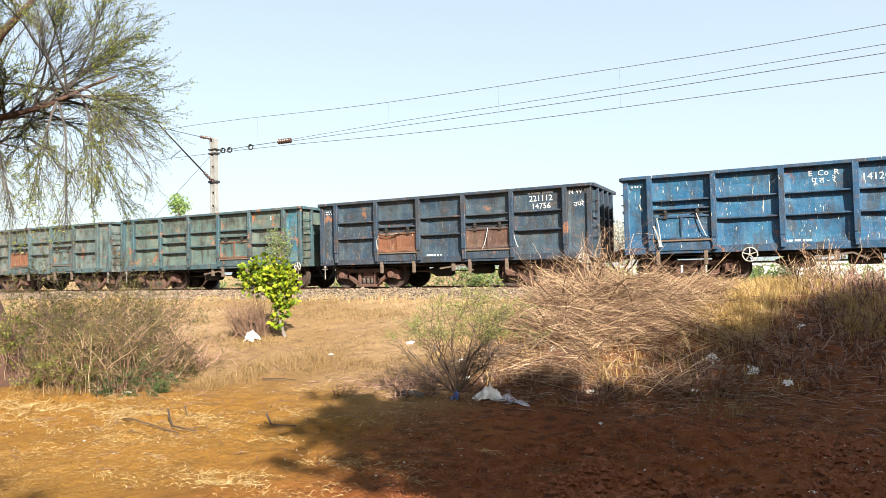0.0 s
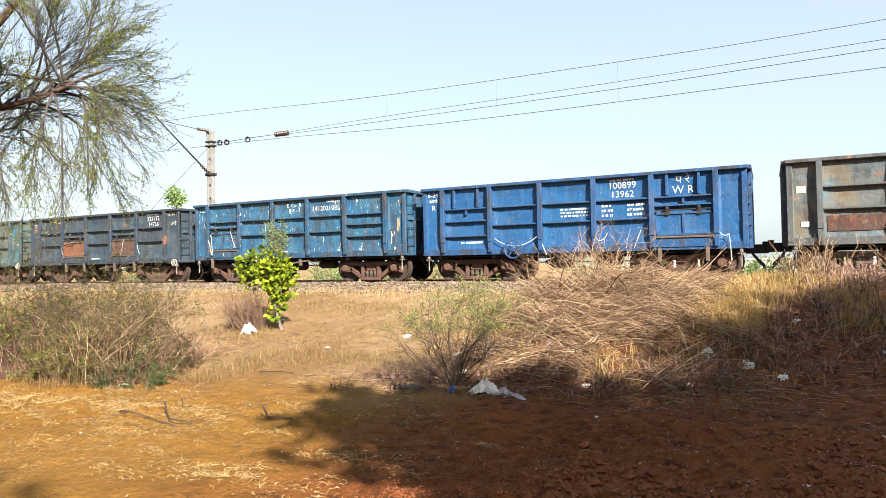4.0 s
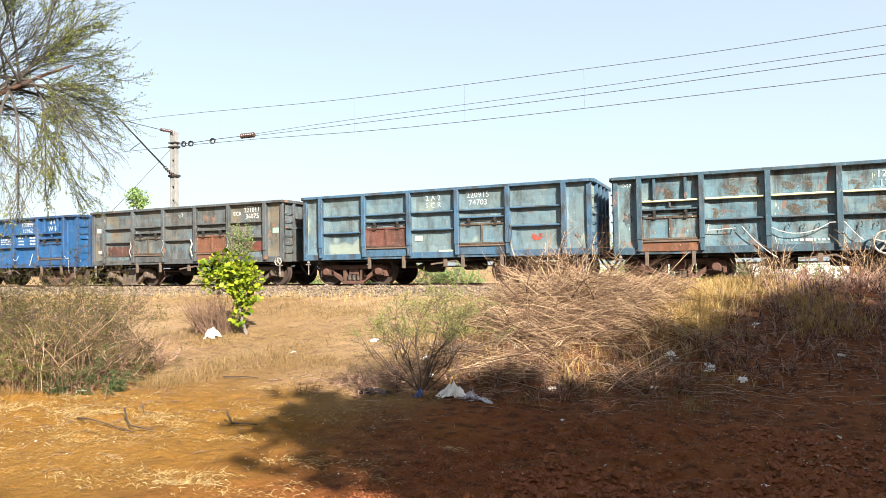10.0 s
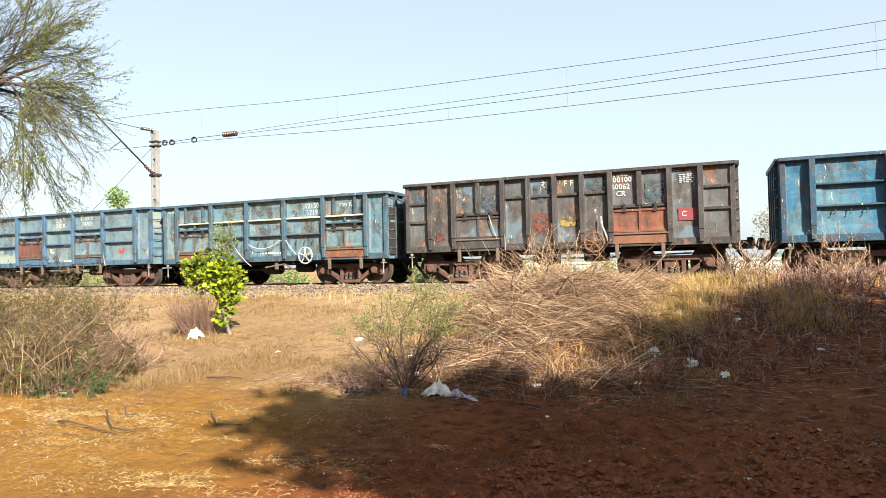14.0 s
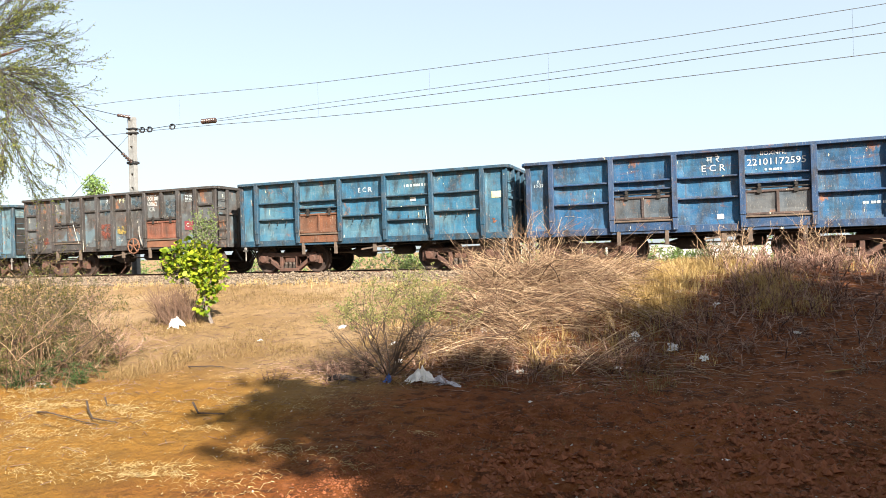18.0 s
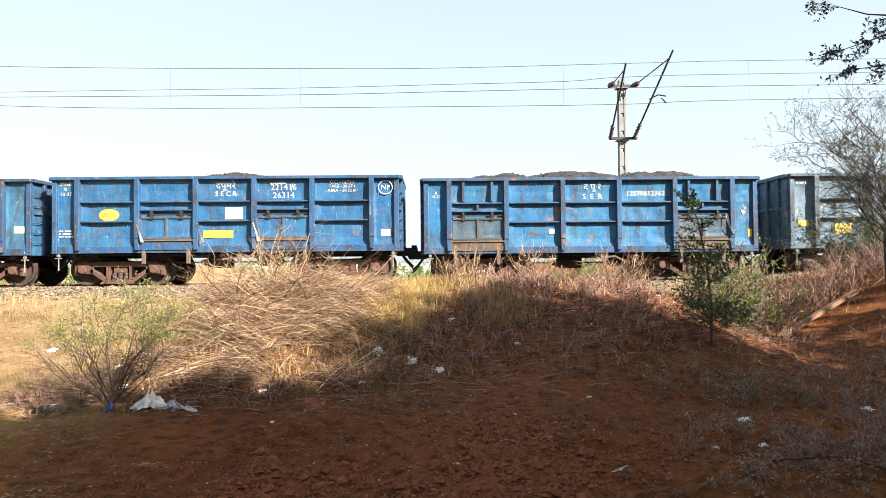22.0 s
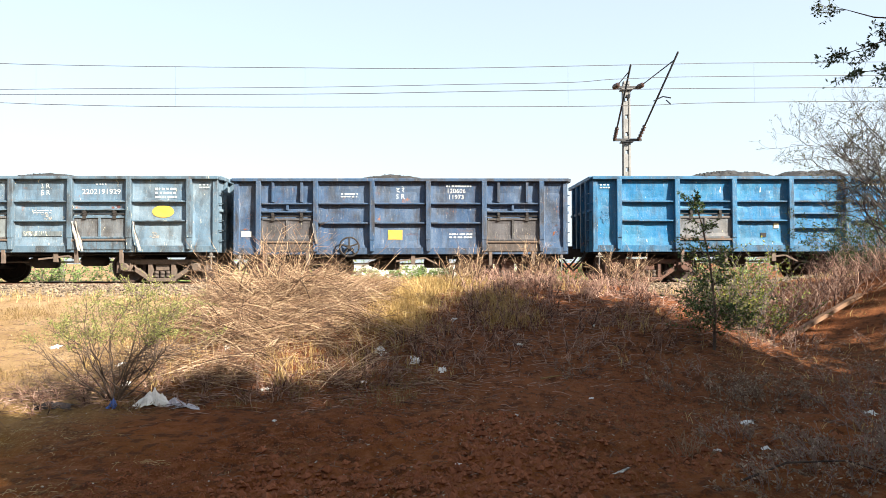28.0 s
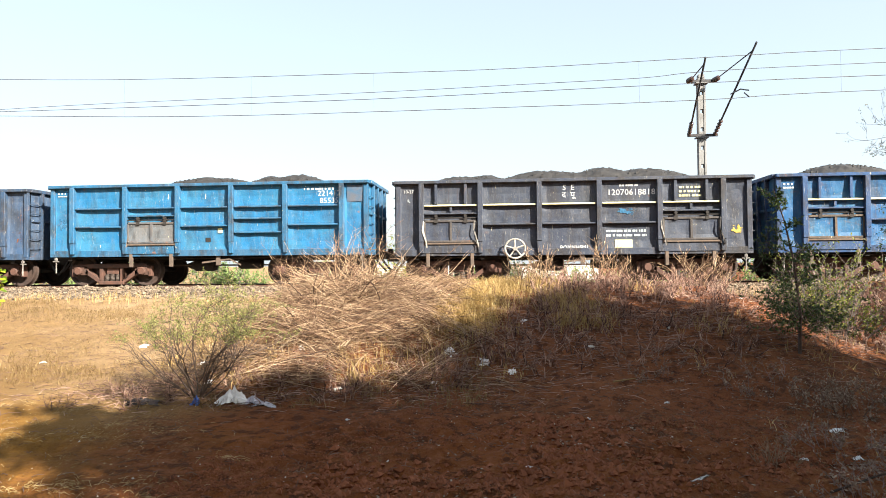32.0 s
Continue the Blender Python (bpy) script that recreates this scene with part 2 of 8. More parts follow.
def leafy(name, a, b, c, rough=0.6, glow=0.25):
    """Leaves: three greens by leaf, with some light let through."""
    k = Mat(name)
    r = k.island()
    col = k.mix(k.step(r, 0.0, 0.55), a, b)
    col = k.mix(k.step(r, 0.6, 1.0), col, c)
    col = k.mix(k.step(k.noise(1.3, 3), 0.4, 0.7, 0, 0.4), col, tuple(0.6 * v for v in a))
    k.bsdf.inputs["Transmission Weight"].default_value = 0.0
    k.put(k.bsdf.inputs["Base Color"], col)
    k.bsdf.inputs["Roughness"].default_value = rough
    k.bsdf.inputs["Specular IOR Level"].default_value = 0.25
    tr = k.nt.nodes.new("ShaderNodeBsdfTranslucent")
    k.put(tr.inputs["Color"], col)
    mx = k.nt.nodes.new("ShaderNodeMixShader")
    mx.inputs[0].default_value = glow
    k.link(k.bsdf.outputs[0], mx.inputs[1]), k.link(tr.outputs[0], mx.inputs[2])
    k.link(mx.outputs[0], k.nt.nodes["Material Output"].inputs[0])
    return k.m


LEAF_TREE = leafy("acacia_leaf", (0.07, 0.1, 0.022), (0.15, 0.175, 0.032), (0.26, 0.265, 0.05))
LEAF_THORN = leafy("thorn_leaf", (0.14, 0.16, 0.045), (0.23, 0.24, 0.075), (0.35, 0.335, 0.12))
LEAF_BUSH = leafy("bush_leaf", (0.04, 0.048, 0.012), (0.085, 0.085, 0.02), (0.19, 0.13, 0.04))
LEAF_WEED = leafy("grey_weed_leaf", (0.19, 0.125, 0.085), (0.28, 0.2, 0.14), (0.4, 0.31, 0.225))
LEAF_BRIGHT = leafy("bright_leaf", (0.06, 0.115, 0.01), (0.2, 0.265, 0.016), (0.43, 0.43, 0.035), 0.4, 0.3)
LEAF_FEATHER = leafy("feathery_leaf", (0.09, 0.16, 0.04), (0.15, 0.21, 0.06), (0.22, 0.26, 0.09))
LEAF_SAPLING = leafy("sapling_leaf", (0.03, 0.06, 0.02), (0.055, 0.09, 0.03), (0.12, 0.16, 0.045))
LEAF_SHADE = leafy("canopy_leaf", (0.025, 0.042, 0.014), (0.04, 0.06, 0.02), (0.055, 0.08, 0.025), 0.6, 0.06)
LEAF_DRY = leafy("dry_leaf", (0.16, 0.11, 0.07), (0.26, 0.2, 0.14), (0.36, 0.31, 0.24))
LEAF_FAR = leafy("far_leaf", (0.12, 0.19, 0.05), (0.2, 0.3, 0.09), (0.28, 0.38, 0.14))
# leaf colour greyed to carry the haze of distance on the far trees
LEAF_HAZE = leafy("haze_paled_leaf", (0.3, 0.33, 0.27), (0.36, 0.38, 0.31), (0.42, 0.42, 0.36))
GRASS = leafy("dry_grass", (0.34, 0.22, 0.085), (0.48, 0.335, 0.13), (0.6, 0.46, 0.22), 0.7, 0.25)
GRASS_BROWN = leafy("brown_grass", (0.14, 0.085, 0.035), (0.22, 0.145, 0.06), (0.31, 0.22, 0.1), 0.7, 0.2)
STRAW_PALE = leafy("bleached_straw", (0.26, 0.165, 0.06), (0.42, 0.3, 0.13), (0.58, 0.46, 0.25), 0.8, 0.1)
STRAW = leafy("straw", (0.2, 0.125, 0.05), (0.28, 0.19, 0.08), (0.38, 0.285, 0.15), 0.8, 0.1)
BARK = plain("dark_bark", (0.075, 0.05, 0.04), (0.12, 0.085, 0.06), 6, 0.9, 0.5)
BARK_GREY = plain("grey_bark", (0.12, 0.1, 0.09), (0.2, 0.17, 0.15), 8, 0.9, 0.4)
TWIG = plain("dry_twig", (0.235, 0.155, 0.088), (0.16, 0.1, 0.06), 1.2, 0.9, 0.3, vary=1.0)
BRUSH = plain("mauve_brush", (0.23, 0.155, 0.13), (0.14, 0.09, 0.078), 1.4, 0.9, 0.3, vary=0.7)


def mixed(name, dark, mid, pale, share=0.3):
    """Dry stems of random tone, some dark, most brown, some pale: the contrast of lit stems and dark gaps is put into
    the colour.
    """
    k = Mat(name)
    r = k.island()
    col = k.mix(k.step(r, share - 0.12, share + 0.12), dark, mid)
    col = k.mix(k.step(r, 0.55, 1.0), col, pale)
    grain = k.noise(9, 4, 0.6)
    col = k.mix(k.step(grain, 0.4, 0.75, 0, 0.4), col, tuple(0.55 * c for c in mid))
    return k.done(col, 0.9, grain, 0.3, 0.01, spec=0.2)


STALK_MIXED = mixed("mixed_stalk", (0.07, 0.04, 0.028), (0.27, 0.165, 0.098), (0.56, 0.42, 0.28))
TWIG_MIXED = mixed("mixed_twig", (0.05, 0.03, 0.022), (0.2, 0.125, 0.078), (0.5, 0.37, 0.235), 0.25)
MAUVE_MIXED = mixed("mauve_stalk", (0.045, 0.028, 0.026), (0.215, 0.12, 0.09), (0.46, 0.315, 0.245), 0.28)
TWIG_DARK = plain("dark_twig", (0.1, 0.058, 0.04), (0.15, 0.09, 0.06), 1.2, 0.9, 0.3, vary=0.4)
RUST_DOOR = paint("rust_door", (0.27, 0.11, 0.06), (0.2, 0.1, 0.065), 8.8, 0.5, 0.1, grime=0.35)
RUST_SMEAR = smear_paint("rust_smear", (0.26, 0.1, 0.045), (0.15, 0.065, 0.04))
OCHRE_SMEAR = smear_paint("ochre_smear", (0.15, 0.11, 0.068), (0.1, 0.085, 0.07), 0.44, 0.78)
RED_SMEAR = smear_paint("red_smear", (0.4, 0.06, 0.045), (0.3, 0.09, 0.07), 0.44, 0.54)
WHITE_SMEAR = smear_paint("white_smear", (0.6, 0.58, 0.52), (0.42, 0.4, 0.36), 0.47, 0.55)
DARK_SMEAR = smear_paint("dark_smear", (0.06, 0.08, 0.09), (0.1, 0.12, 0.13), 0.42, 0.58)
BLUE_SMEAR = smear_paint("blue_smear", (0.03, 0.14, 0.27), (0.06, 0.15, 0.25), 0.45, 0.58)
DULL_BLUE = smear_paint("dull_blue_smear", (0.05, 0.09, 0.12), (0.075, 0.1, 0.115), 0.44, 0.64)
DULL_RED = smear_paint("dull_red_smear", (0.2, 0.055, 0.04), (0.14, 0.06, 0.045), 0.42, 0.6)
DULL_YELLOW = smear_paint("dull_yellow_smear", (0.36, 0.27, 0.07), (0.24, 0.18, 0.07), 0.44, 0.6)
GREY_SCRAPE = smear_paint("grey_scrape", (0.4, 0.39, 0.36), (0.26, 0.25, 0.23), 0.56, 0.64)
YELLOW_SMEAR = smear_paint("yellow_smear", (0.66, 0.47, 0.06), (0.45, 0.33, 0.1), 0.44, 0.52)


# ---- mesh tools ----
class Mesher:
    """Collects faces for one mesh."""

    def __init__(self):
        self.v, self.f = [], []

    def box(self, x0, x1, y0, y1, z0, z1):
        n = len(self.v)
        self.v += [(x, y, z) for z in (z0, z1) for y in (y0, y1) for x in (x0, x1)]
        self.f += [tuple(n + i for i in q) for q in ((0, 2, 3, 1), (4, 5, 7, 6), (0, 1, 5, 4), (2, 6, 7, 3), (0, 4, 6, 2), (1, 3, 7, 5))]
        return self

    def prism(self, outline, y0, y1):
        """An outline in x and z, counter-clockwise seen from -y, drawn out from y0 to y1."""
        n, m = len(self.v), len(outline)
        self.v += [(x, y0, z) for x, z in outline] + [(x, y1, z) for x, z in outline]
        self.f += [tuple(range(n, n + m)), tuple(range(n + 2 * m - 1, n + m - 1, -1))]
        self.f += [(n + (i + 1) % m, n + i, n + m + i, n + m + (i + 1) % m) for i in range(m)]
        return self

    def profile_x(self, outline, x0, x1):
        """An outline in y and z drawn out along x."""
        n, m = len(self.v), len(outline)
        self.v += [(x0, y, z) for y, z in outline] + [(x1, y, z) for y, z in outline]
        self.f += [tuple(range(n + m - 1, n - 1, -1)), tuple(range(n + m, n + 2 * m))]
        self.f += [(n + i, n + (i + 1) % m, n + m + (i + 1) % m, n + m + i) for i in range(m)]
        return self

    def beam(self, a, b, width, y0, y1):
        """A flat bar between two places in x and z, from y0 to y1."""
        d = Vector((b[0] - a[0], b[1] - a[1])).normalized() * (width / 2)
        s = Vector((-d.y, d.x))
        a, b = Vector(a), Vector(b)
        return self.prism([tuple(a - s), tuple(b - s), tuple(b + s), tuple(a + s)], y0, y1)

    def tube(self, points, radii, sides=4):
        pts = [Vector(p) for p in points]
        n, m = len(self.v), len(pts)
        for i, p in enumerate(pts):
            d = pts[min(i + 1, m - 1)] - pts[max(i - 1, 0)]
            d = d.normalized() if d.length > 1e-9 else Vector((0, 0, 1))
            u = d.cross(Vector((0.31, 0.17, 0.94)) if abs(d.z) < 0.9 else Vector((1, 0.1, 0))).normalized()
            w = d.cross(u)
            r = radii[i] if not isinstance(radii, (int, float)) else radii
            for k in range(sides):
                a = 2 * math.pi * k / sides
                self.v.append(tuple(p + u * (r * math.cos(a)) + w * (r * math.sin(a))))
        for i in range(m - 1):
            for k in range(sides):
                a, b = n + i * sides + k, n + i * sides + (k + 1) % sides
                self.f.append((a, b, b + sides, a + sides))
        self.f.append(tuple(n + k for k in range(sides - 1, -1, -1)))
        self.f.append(tuple(n + (m - 1) * sides + k for k in range(sides)))
        return self

    def ring(self, centre, radius, thick, sides=20, axis="y"):
        """A round bar bent to a ring about y."""
        pts = [(centre[0] + radius * math.cos(2 * math.pi * i / sides), centre[1], centre[2] + radius * math.sin(2 * math.pi * i / sides)) for i in range(sides + 1)]
        return self.tube(pts, thick, 5)

    def lathe(self, centre, profile, sides=24):
        """A profile of (y, radius) turned about the y axis through centre."""
        n, m = len(self.v), len(profile)
        for y, r in profile:
            for k in range(sides):
                a = 2 * math.pi * k / sides
                self.v.append((centre[0] + r * math.cos(a), centre[1] + y, centre[2] + r * math.sin(a)))
        for i in range(m - 1):
            for k in range(sides):
                a, b = n + i * sides + k, n + i * sides + (k + 1) % sides
                self.f.append((a, a + sides, b + sides, b))
        return self

    def leaf(self, p, d, up, length, width):
        """A folded leaf of four corners."""
        n = len(self.v)
        s = d.cross(up)
        s = s.normalized() * (width / 2) if s.length > 1e-6 else Vector((width / 2, 0, 0))
        mid = p + d * (length * 0.5)
        self.v += [tuple(p), tuple(mid + s), tuple(p + d * length), tuple(mid - s)]
        self.f.append((n, n + 1, n + 2, n + 3))
        return self

    def quad(self, a, b, c, d):
        n = len(self.v)
        self.v += [tuple(a), tuple(b), tuple(c), tuple(d)]
        self.f.append((n, n + 1, n + 2, n + 3))
        return self

    def mesh(self, name, material=None, smooth=False):
        me = bpy.data.meshes.new(name)
        me.from_pydata(self.v, [], self.f)
        if material:
            me.materials.append(material)
        if smooth:
            me.shade_smooth()
        return me


def bevelled(me, width=0.008):
    """Takes the sharpness off the edges of a mesh."""
    bm = bmesh.new()
    bm.from_mesh(me)
    bmesh.ops.bevel(bm, geom=bm.edges[:], offset=width, segments=1, affect="EDGES", clamp_overlap=True)
    bm.to_mesh(me)
    bm.free()
    return me


# twigs and leaves too fine to be told apart
FINE_GROWTH = ("woody_growth", "foliage", "twig_crown", "crown", "feathery_growth", "dry_growth", "stalk_litter", "lying_brush", "under_brush", "standing_brush", "hanging_spray", "hanging_foliage")


def part(name, me, parent, material=None, label="", at=None):
    """Links a mesh as one part under a thing or a part; the material sits on the object."""
    ob = new(name, me)
    ob.parent = parent
    if at:
        ob.location = at
    if material:
        if not me.materials:
            me.materials.append(material)
        ob.material_slots[0].link = "OBJECT"
        ob.material_slots[0].material = material
    if label:
        ob["label"] = label
    if name in FINE_GROWTH:
        ob["kind"] = "stuff"
    return ob


def thing(name, me, label, category, group="", kind=""):
    return tagged(new(name, me), label, category, group, kind)


# ---- ground ----
def ease(v, a, b):
    u = min(1.0, max(0.0, (v - a) / (b - a)))
    return u * u * (3 - 2 * u)


def ground_z(x, y):
    """Height of the earth under a place in plan."""
    z = -0.95 + 0.85 * ease(y, 7.6, 17.6)
    # the long heap of earth before the track, the gap beside it and the bank beyond
    along = ease(x, -6.0, -2.6) * (1 - ease(x, 3.4, 6.2))
    across = ease(y, 7.4, 11.2) * (1 - 0.9 * ease(y, 12.2, 15.5))
    z += 0.98 * along * across * (0.92 + 0.16 * noise.noise((x * 0.35, y * 0.35, 4.0)))
    z += 1.15 * ease(x, 6.6, 10.5) * ease(y, 6.5, 11.0) * (1 - 0.6 * ease(y, 13.0, 16.5))
    # formation under the track and the lower land behind it
    z = z - 0.3 * ease(y, 18.0, 18.6)
    z = z * (1 - ease(y, 23.4, 27.0)) - 0.45 * ease(y, 23.4, 27.0)
    z += 0.05 * noise.noise((x * 0.5, y * 0.5, 0.0)) + 0.025 * noise.noise((x * 1.7, y * 1.7, 7.0))
    if -16 < x < 18 and 1.0 < y < 17.5:
        z += 0.03 * noise.noise((x * 3.3, y * 3.3, 2.0)) + 0.016 * noise.noise((x * 9, y * 9, 9.0))
        # low rough ridges across the sunny ground by the path
        rough = ease(x, -12.0, -9.5) * (1 - ease(x, -4.6, -3.2)) * ease(y, 4.3, 4.9) * (1 - ease(y, 6.0, 6.8))
        if rough > 0:
            z += rough * (0.07 * abs(noise.noise((x * 0.7, y * 2.6, 11.0))) + 0.05 * noise.noise((x * 2.8, y * 4.6, 12.0)) + 0.03 * noise.noise((x * 8, y * 9, 13.0)))
        # turned soil before the heap
        turned = ease(x, -3.2, -1.4) * (1 - ease(x, 3.6, 5.0)) * ease(y, 3.2, 4.6) * (1 - ease(y, 6.6, 8.0))
        if turned > 0:
            z += turned * (0.05 * abs(noise.noise((x * 2.4, y * 4.2, 5.0))) + 0.045 * noise.noise((x * 5.2, y * 6.5, 6.0)) + 0.03 * noise.noise((x * 12, y * 12, 3.0)))
    return z


def steps(*runs):
    """Grid lines: (start, stop, step) runs joined in order."""
    out = []
    for a, b, d in runs:
        n = max(1, round((b - a) / d))
        out += [a + (b - a) * i / n for i in range(n)]
    return out + [runs[-1][1]]


def sheet(name, xs, ys, height, material):
    verts = [(x, y, height(x, y)) for y in ys for x in xs]
    n = len(xs)
    faces = [(j * n + i, j * n + i + 1, (j + 1) * n + i + 1, (j + 1) * n + i)
             for j in range(len(ys) - 1) for i in range(n - 1)]
    me = bpy.data.meshes.new(name)
    me.from_pydata(verts, [], faces)
    me.shade_smooth()
    me.materials.append(material)
    return new(name, me)


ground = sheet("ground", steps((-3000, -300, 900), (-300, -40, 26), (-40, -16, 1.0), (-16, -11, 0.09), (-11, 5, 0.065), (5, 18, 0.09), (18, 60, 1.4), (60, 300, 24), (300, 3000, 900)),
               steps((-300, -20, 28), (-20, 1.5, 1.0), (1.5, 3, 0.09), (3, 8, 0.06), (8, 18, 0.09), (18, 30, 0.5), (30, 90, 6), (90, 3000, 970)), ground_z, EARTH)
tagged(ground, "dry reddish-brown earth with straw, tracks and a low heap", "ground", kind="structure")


def ballast_z(x, y):
    d = abs(y - TY)
    z = 0.12 - 0.34 * ease(d, 2.15, 3.4) - 0.14 * (1 - ease(d, 1.1, 1.9))
    return z + 0.05 * noise.noise((x * 2.2, y * 2.2, 1.0)) + 0.02 * noise.noise((x * 7, y * 7, 3.0))


ballast = sheet("ballast", steps((-300, -45, 15), (-45, -26, 0.3), (-26, 22, 0.08), (22, 45, 0.3), (45, 300, 15)), steps((TY - 3.6, TY - 1.5, 0.07), (TY - 1.5, TY + 3.6, 0.3)), ballast_z, STONE)
tagged(ballast, "grey-brown crushed stone ballast under the track", "ballast", kind="structure")


# ---- the goods wagons ----
RAIL_Z = 0.15                      # rail tops
WL = 9.9                           # length of a wagon's body
SIDE_Y, FACE_Y = -1.6, -1.475      # outer edge of the rim, outer face of the side sheets
BODY_Z = 1.1                       # foot of the side sheets
POSTS = (0.078, 0.247, 0.414, 0.581, 0.747, 0.918)
RIB_HIGH, RIB_LOW = 2.5, 1.93


def dent(x, z, x0, x1, z0, z1, seed, depth):
    """How far a side sheet lies behind its plane."""
    u, w = (x - x0) / (x1 - x0), (z - z0) / (z1 - z0)
    rim = min(1.0, 6 * max(0.0, min(u, 1 - u, w, 1 - w)))
    d = 0.5 + 0.5 * noise.noise((x * 1.6 + seed * 9.1, z * 1.9, seed))
    d += 0.5 * max(0, noise.noise((x * 4 + seed * 3.7, z * 4.4, 5.0))) + 0.12 * noise.noise((x * 9 + seed, z * 5, 8.0))
    return depth * rim * (max(0.0, d) + 0.35)


def dented_sheet(x0, x1, z0, z1, seed, depth=0.05, y=FACE_Y):
    """A pressed side sheet: bulged inward between its ribs, with dents."""
    nx, nz = max(4, round((x1 - x0) / 0.11)), max(4, round((z1 - z0) / 0.11))
    m = Mesher()
    for j in range(nz + 1):
        for i in range(nx + 1):
            x, z = x0 + (x1 - x0) * i / nx, z0 + (z1 - z0) * j / nz
            m.v.append((x, y + dent(x, z, x0, x1, z0, z1, seed, depth), z))
    m.f = [(j * (nx + 1) + i, j * (nx + 1) + i + 1, (j + 1) * (nx + 1) + i + 1, (j + 1) * (nx + 1) + i) for j in range(nz) for i in range(nx)]
    n = len(m.v)
    return m.box(x0, x1, y + 0.05, y + 0.06, z0, z1).mesh("sheet", None)


def shared_meshes():
    """Meshes that all wagons share."""
    s = {}
    edges = [0.06] + [f * WL for f in POSTS] + [WL - 0.06]
    s["edges"] = edges
    s["sheets"] = [[dented_sheet(edges[i] + 0.02, edges[i + 1] - 0.02, BODY_Z, 3.15, 7 * i + v + 1) for v in range(3)] for i in range(7)]
    # hat-section post with a spread foot
    post = Mesher().prism([(-0.074, 1.42), (0.074, 1.42), (0.074, 3.15), (-0.074, 3.15)], FACE_Y - 0.135, FACE_Y + 0.01)
    post.prism([(-0.06, 1.08), (0.06, 1.08), (0.074, 1.42), (-0.074, 1.42)], FACE_Y - 0.115, FACE_Y + 0.01)
    s["post"] = bevelled(post.mesh("post"), 0.012)
    thin = Mesher().box(-0.04, 0.04, FACE_Y - 0.085, FACE_Y + 0.01, RIB_HIGH + 0.03, 3.15)
    s["stub"] = bevelled(thin.mesh("stub_post"))
    s["tick"] = bevelled(Mesher().box(-0.035, 0.035, FACE_Y - 0.055, FACE_Y + 0.01, RIB_HIGH - 0.2, RIB_HIGH - 0.028).mesh("bracket"))
    s["ribs"] = []
    for i in range(5):
        a, b = edges[i + 1] + 0.085, edges[i + 2] - 0.085
        s["ribs"].append(bevelled(Mesher().profile_x([(FACE_Y + 0.01, -0.034), (FACE_Y - 0.09, -0.03), (FACE_Y - 0.09, 0.004), (FACE_Y + 0.01, 0.03)][::-1], a, b).mesh("rib"), 0.006))
    s["corner"] = bevelled(Mesher().box(-0.07, 0.07, FACE_Y - 0.04, FACE_Y + 0.1, BODY_Z - 0.02, 3.15).mesh("corner_post"), 0.01)
    s["coping"] = bevelled(Mesher().profile_x([(SIDE_Y, 3.14), (SIDE_Y, TOP_Z), (FACE_Y + 0.06, TOP_Z), (FACE_Y + 0.06, 3.14)][::-1], 0.0, WL).mesh("rim"), 0.012)
    s["sole"] = bevelled(Mesher().profile_x([(FACE_Y - 0.03, 1.0), (FACE_Y - 0.03, BODY_Z + 0.1), (FACE_Y + 0.03, BODY_Z + 0.1), (FACE_Y + 0.03, 1.0)][::-1], 0.02, WL - 0.02).mesh("side_sill"), 0.008)
    s["far_side"] = Mesher().box(0.06, WL - 0.06, -FACE_Y - 0.05, -FACE_Y, BODY_Z, 3.15).mesh("far_side_sheet")
    s["far_rim"] = bevelled(Mesher().box(0, WL, -FACE_Y - 0.06, -SIDE_Y, 3.14, TOP_Z).mesh("far_rim"), 0.012)
    s["far_sole"] = Mesher().box(0.02, WL - 0.02, -FACE_Y - 0.03, -FACE_Y + 0.03, 1.0, BODY_Z + 0.1).mesh("far_side_sill")
    s["far_post"] = bevelled(Mesher().box(-0.085, 0.085, -FACE_Y - 0.01, -FACE_Y + 0.105, BODY_Z, 3.15).mesh("far_post"))
    s["floor"] = Mesher().box(0.05, WL - 0.05, FACE_Y + 0.06, -FACE_Y - 0.05, 1.06, 1.14).mesh("floor_plate")
    s["end"] = Mesher().box(-0.03, 0.02, FACE_Y + 0.06, -FACE_Y - 0.05, 1.0, 3.15).mesh("end_wall")
    s["end_rim"] = bevelled(Mesher().box(-0.14, 0.06, FACE_Y + 0.0, -FACE_Y, 3.13, TOP_Z + 0.004).mesh("end_rim"), 0.012)
    s["end_post"] = bevelled(Mesher().box(-0.13, -0.03, -0.06, 0.06, 1.0, 3.13).mesh("end_post"))
    s["end_rib"] = bevelled(Mesher().box(-0.09, -0.03, FACE_Y + 0.1, -FACE_Y - 0.1, 2.2, 2.28).mesh("end_rib"))
    rung = Mesher().tube([(0, -0.2, 0), (0.0, -0.2, 0), (-0.07, -0.2, 0), (-0.07, 0.2, 0), (0, 0.2, 0)], 0.013, 5)
    s["rung"] = rung.mesh("rung")
    # flap door: surround, two leaves, hinges, latch bar, chute sill
    w, z0, z1 = 0.78, 1.4, 2.06
    fr = Mesher()
    for a in ((-w, -w + 0.06, z0, z1), (w - 0.06, w, z0, z1), (-w, w, z1 - 0.06, z1), (-w, w, z0, z0 + 0.06), (-0.035, 0.035, z0 + 0.06, z1 - 0.06)):
        fr.box(a[0], a[1], FACE_Y - 0.075, FACE_Y - 0.01, a[2], a[3])
    s["door_frame"] = bevelled(fr.mesh("door_frame"), 0.006)
    s["door_leaf"] = dented_sheet(-w + 0.05, -0.03, z0 + 0.05, z1 - 0.05, 33, 0.02, FACE_Y - 0.045)
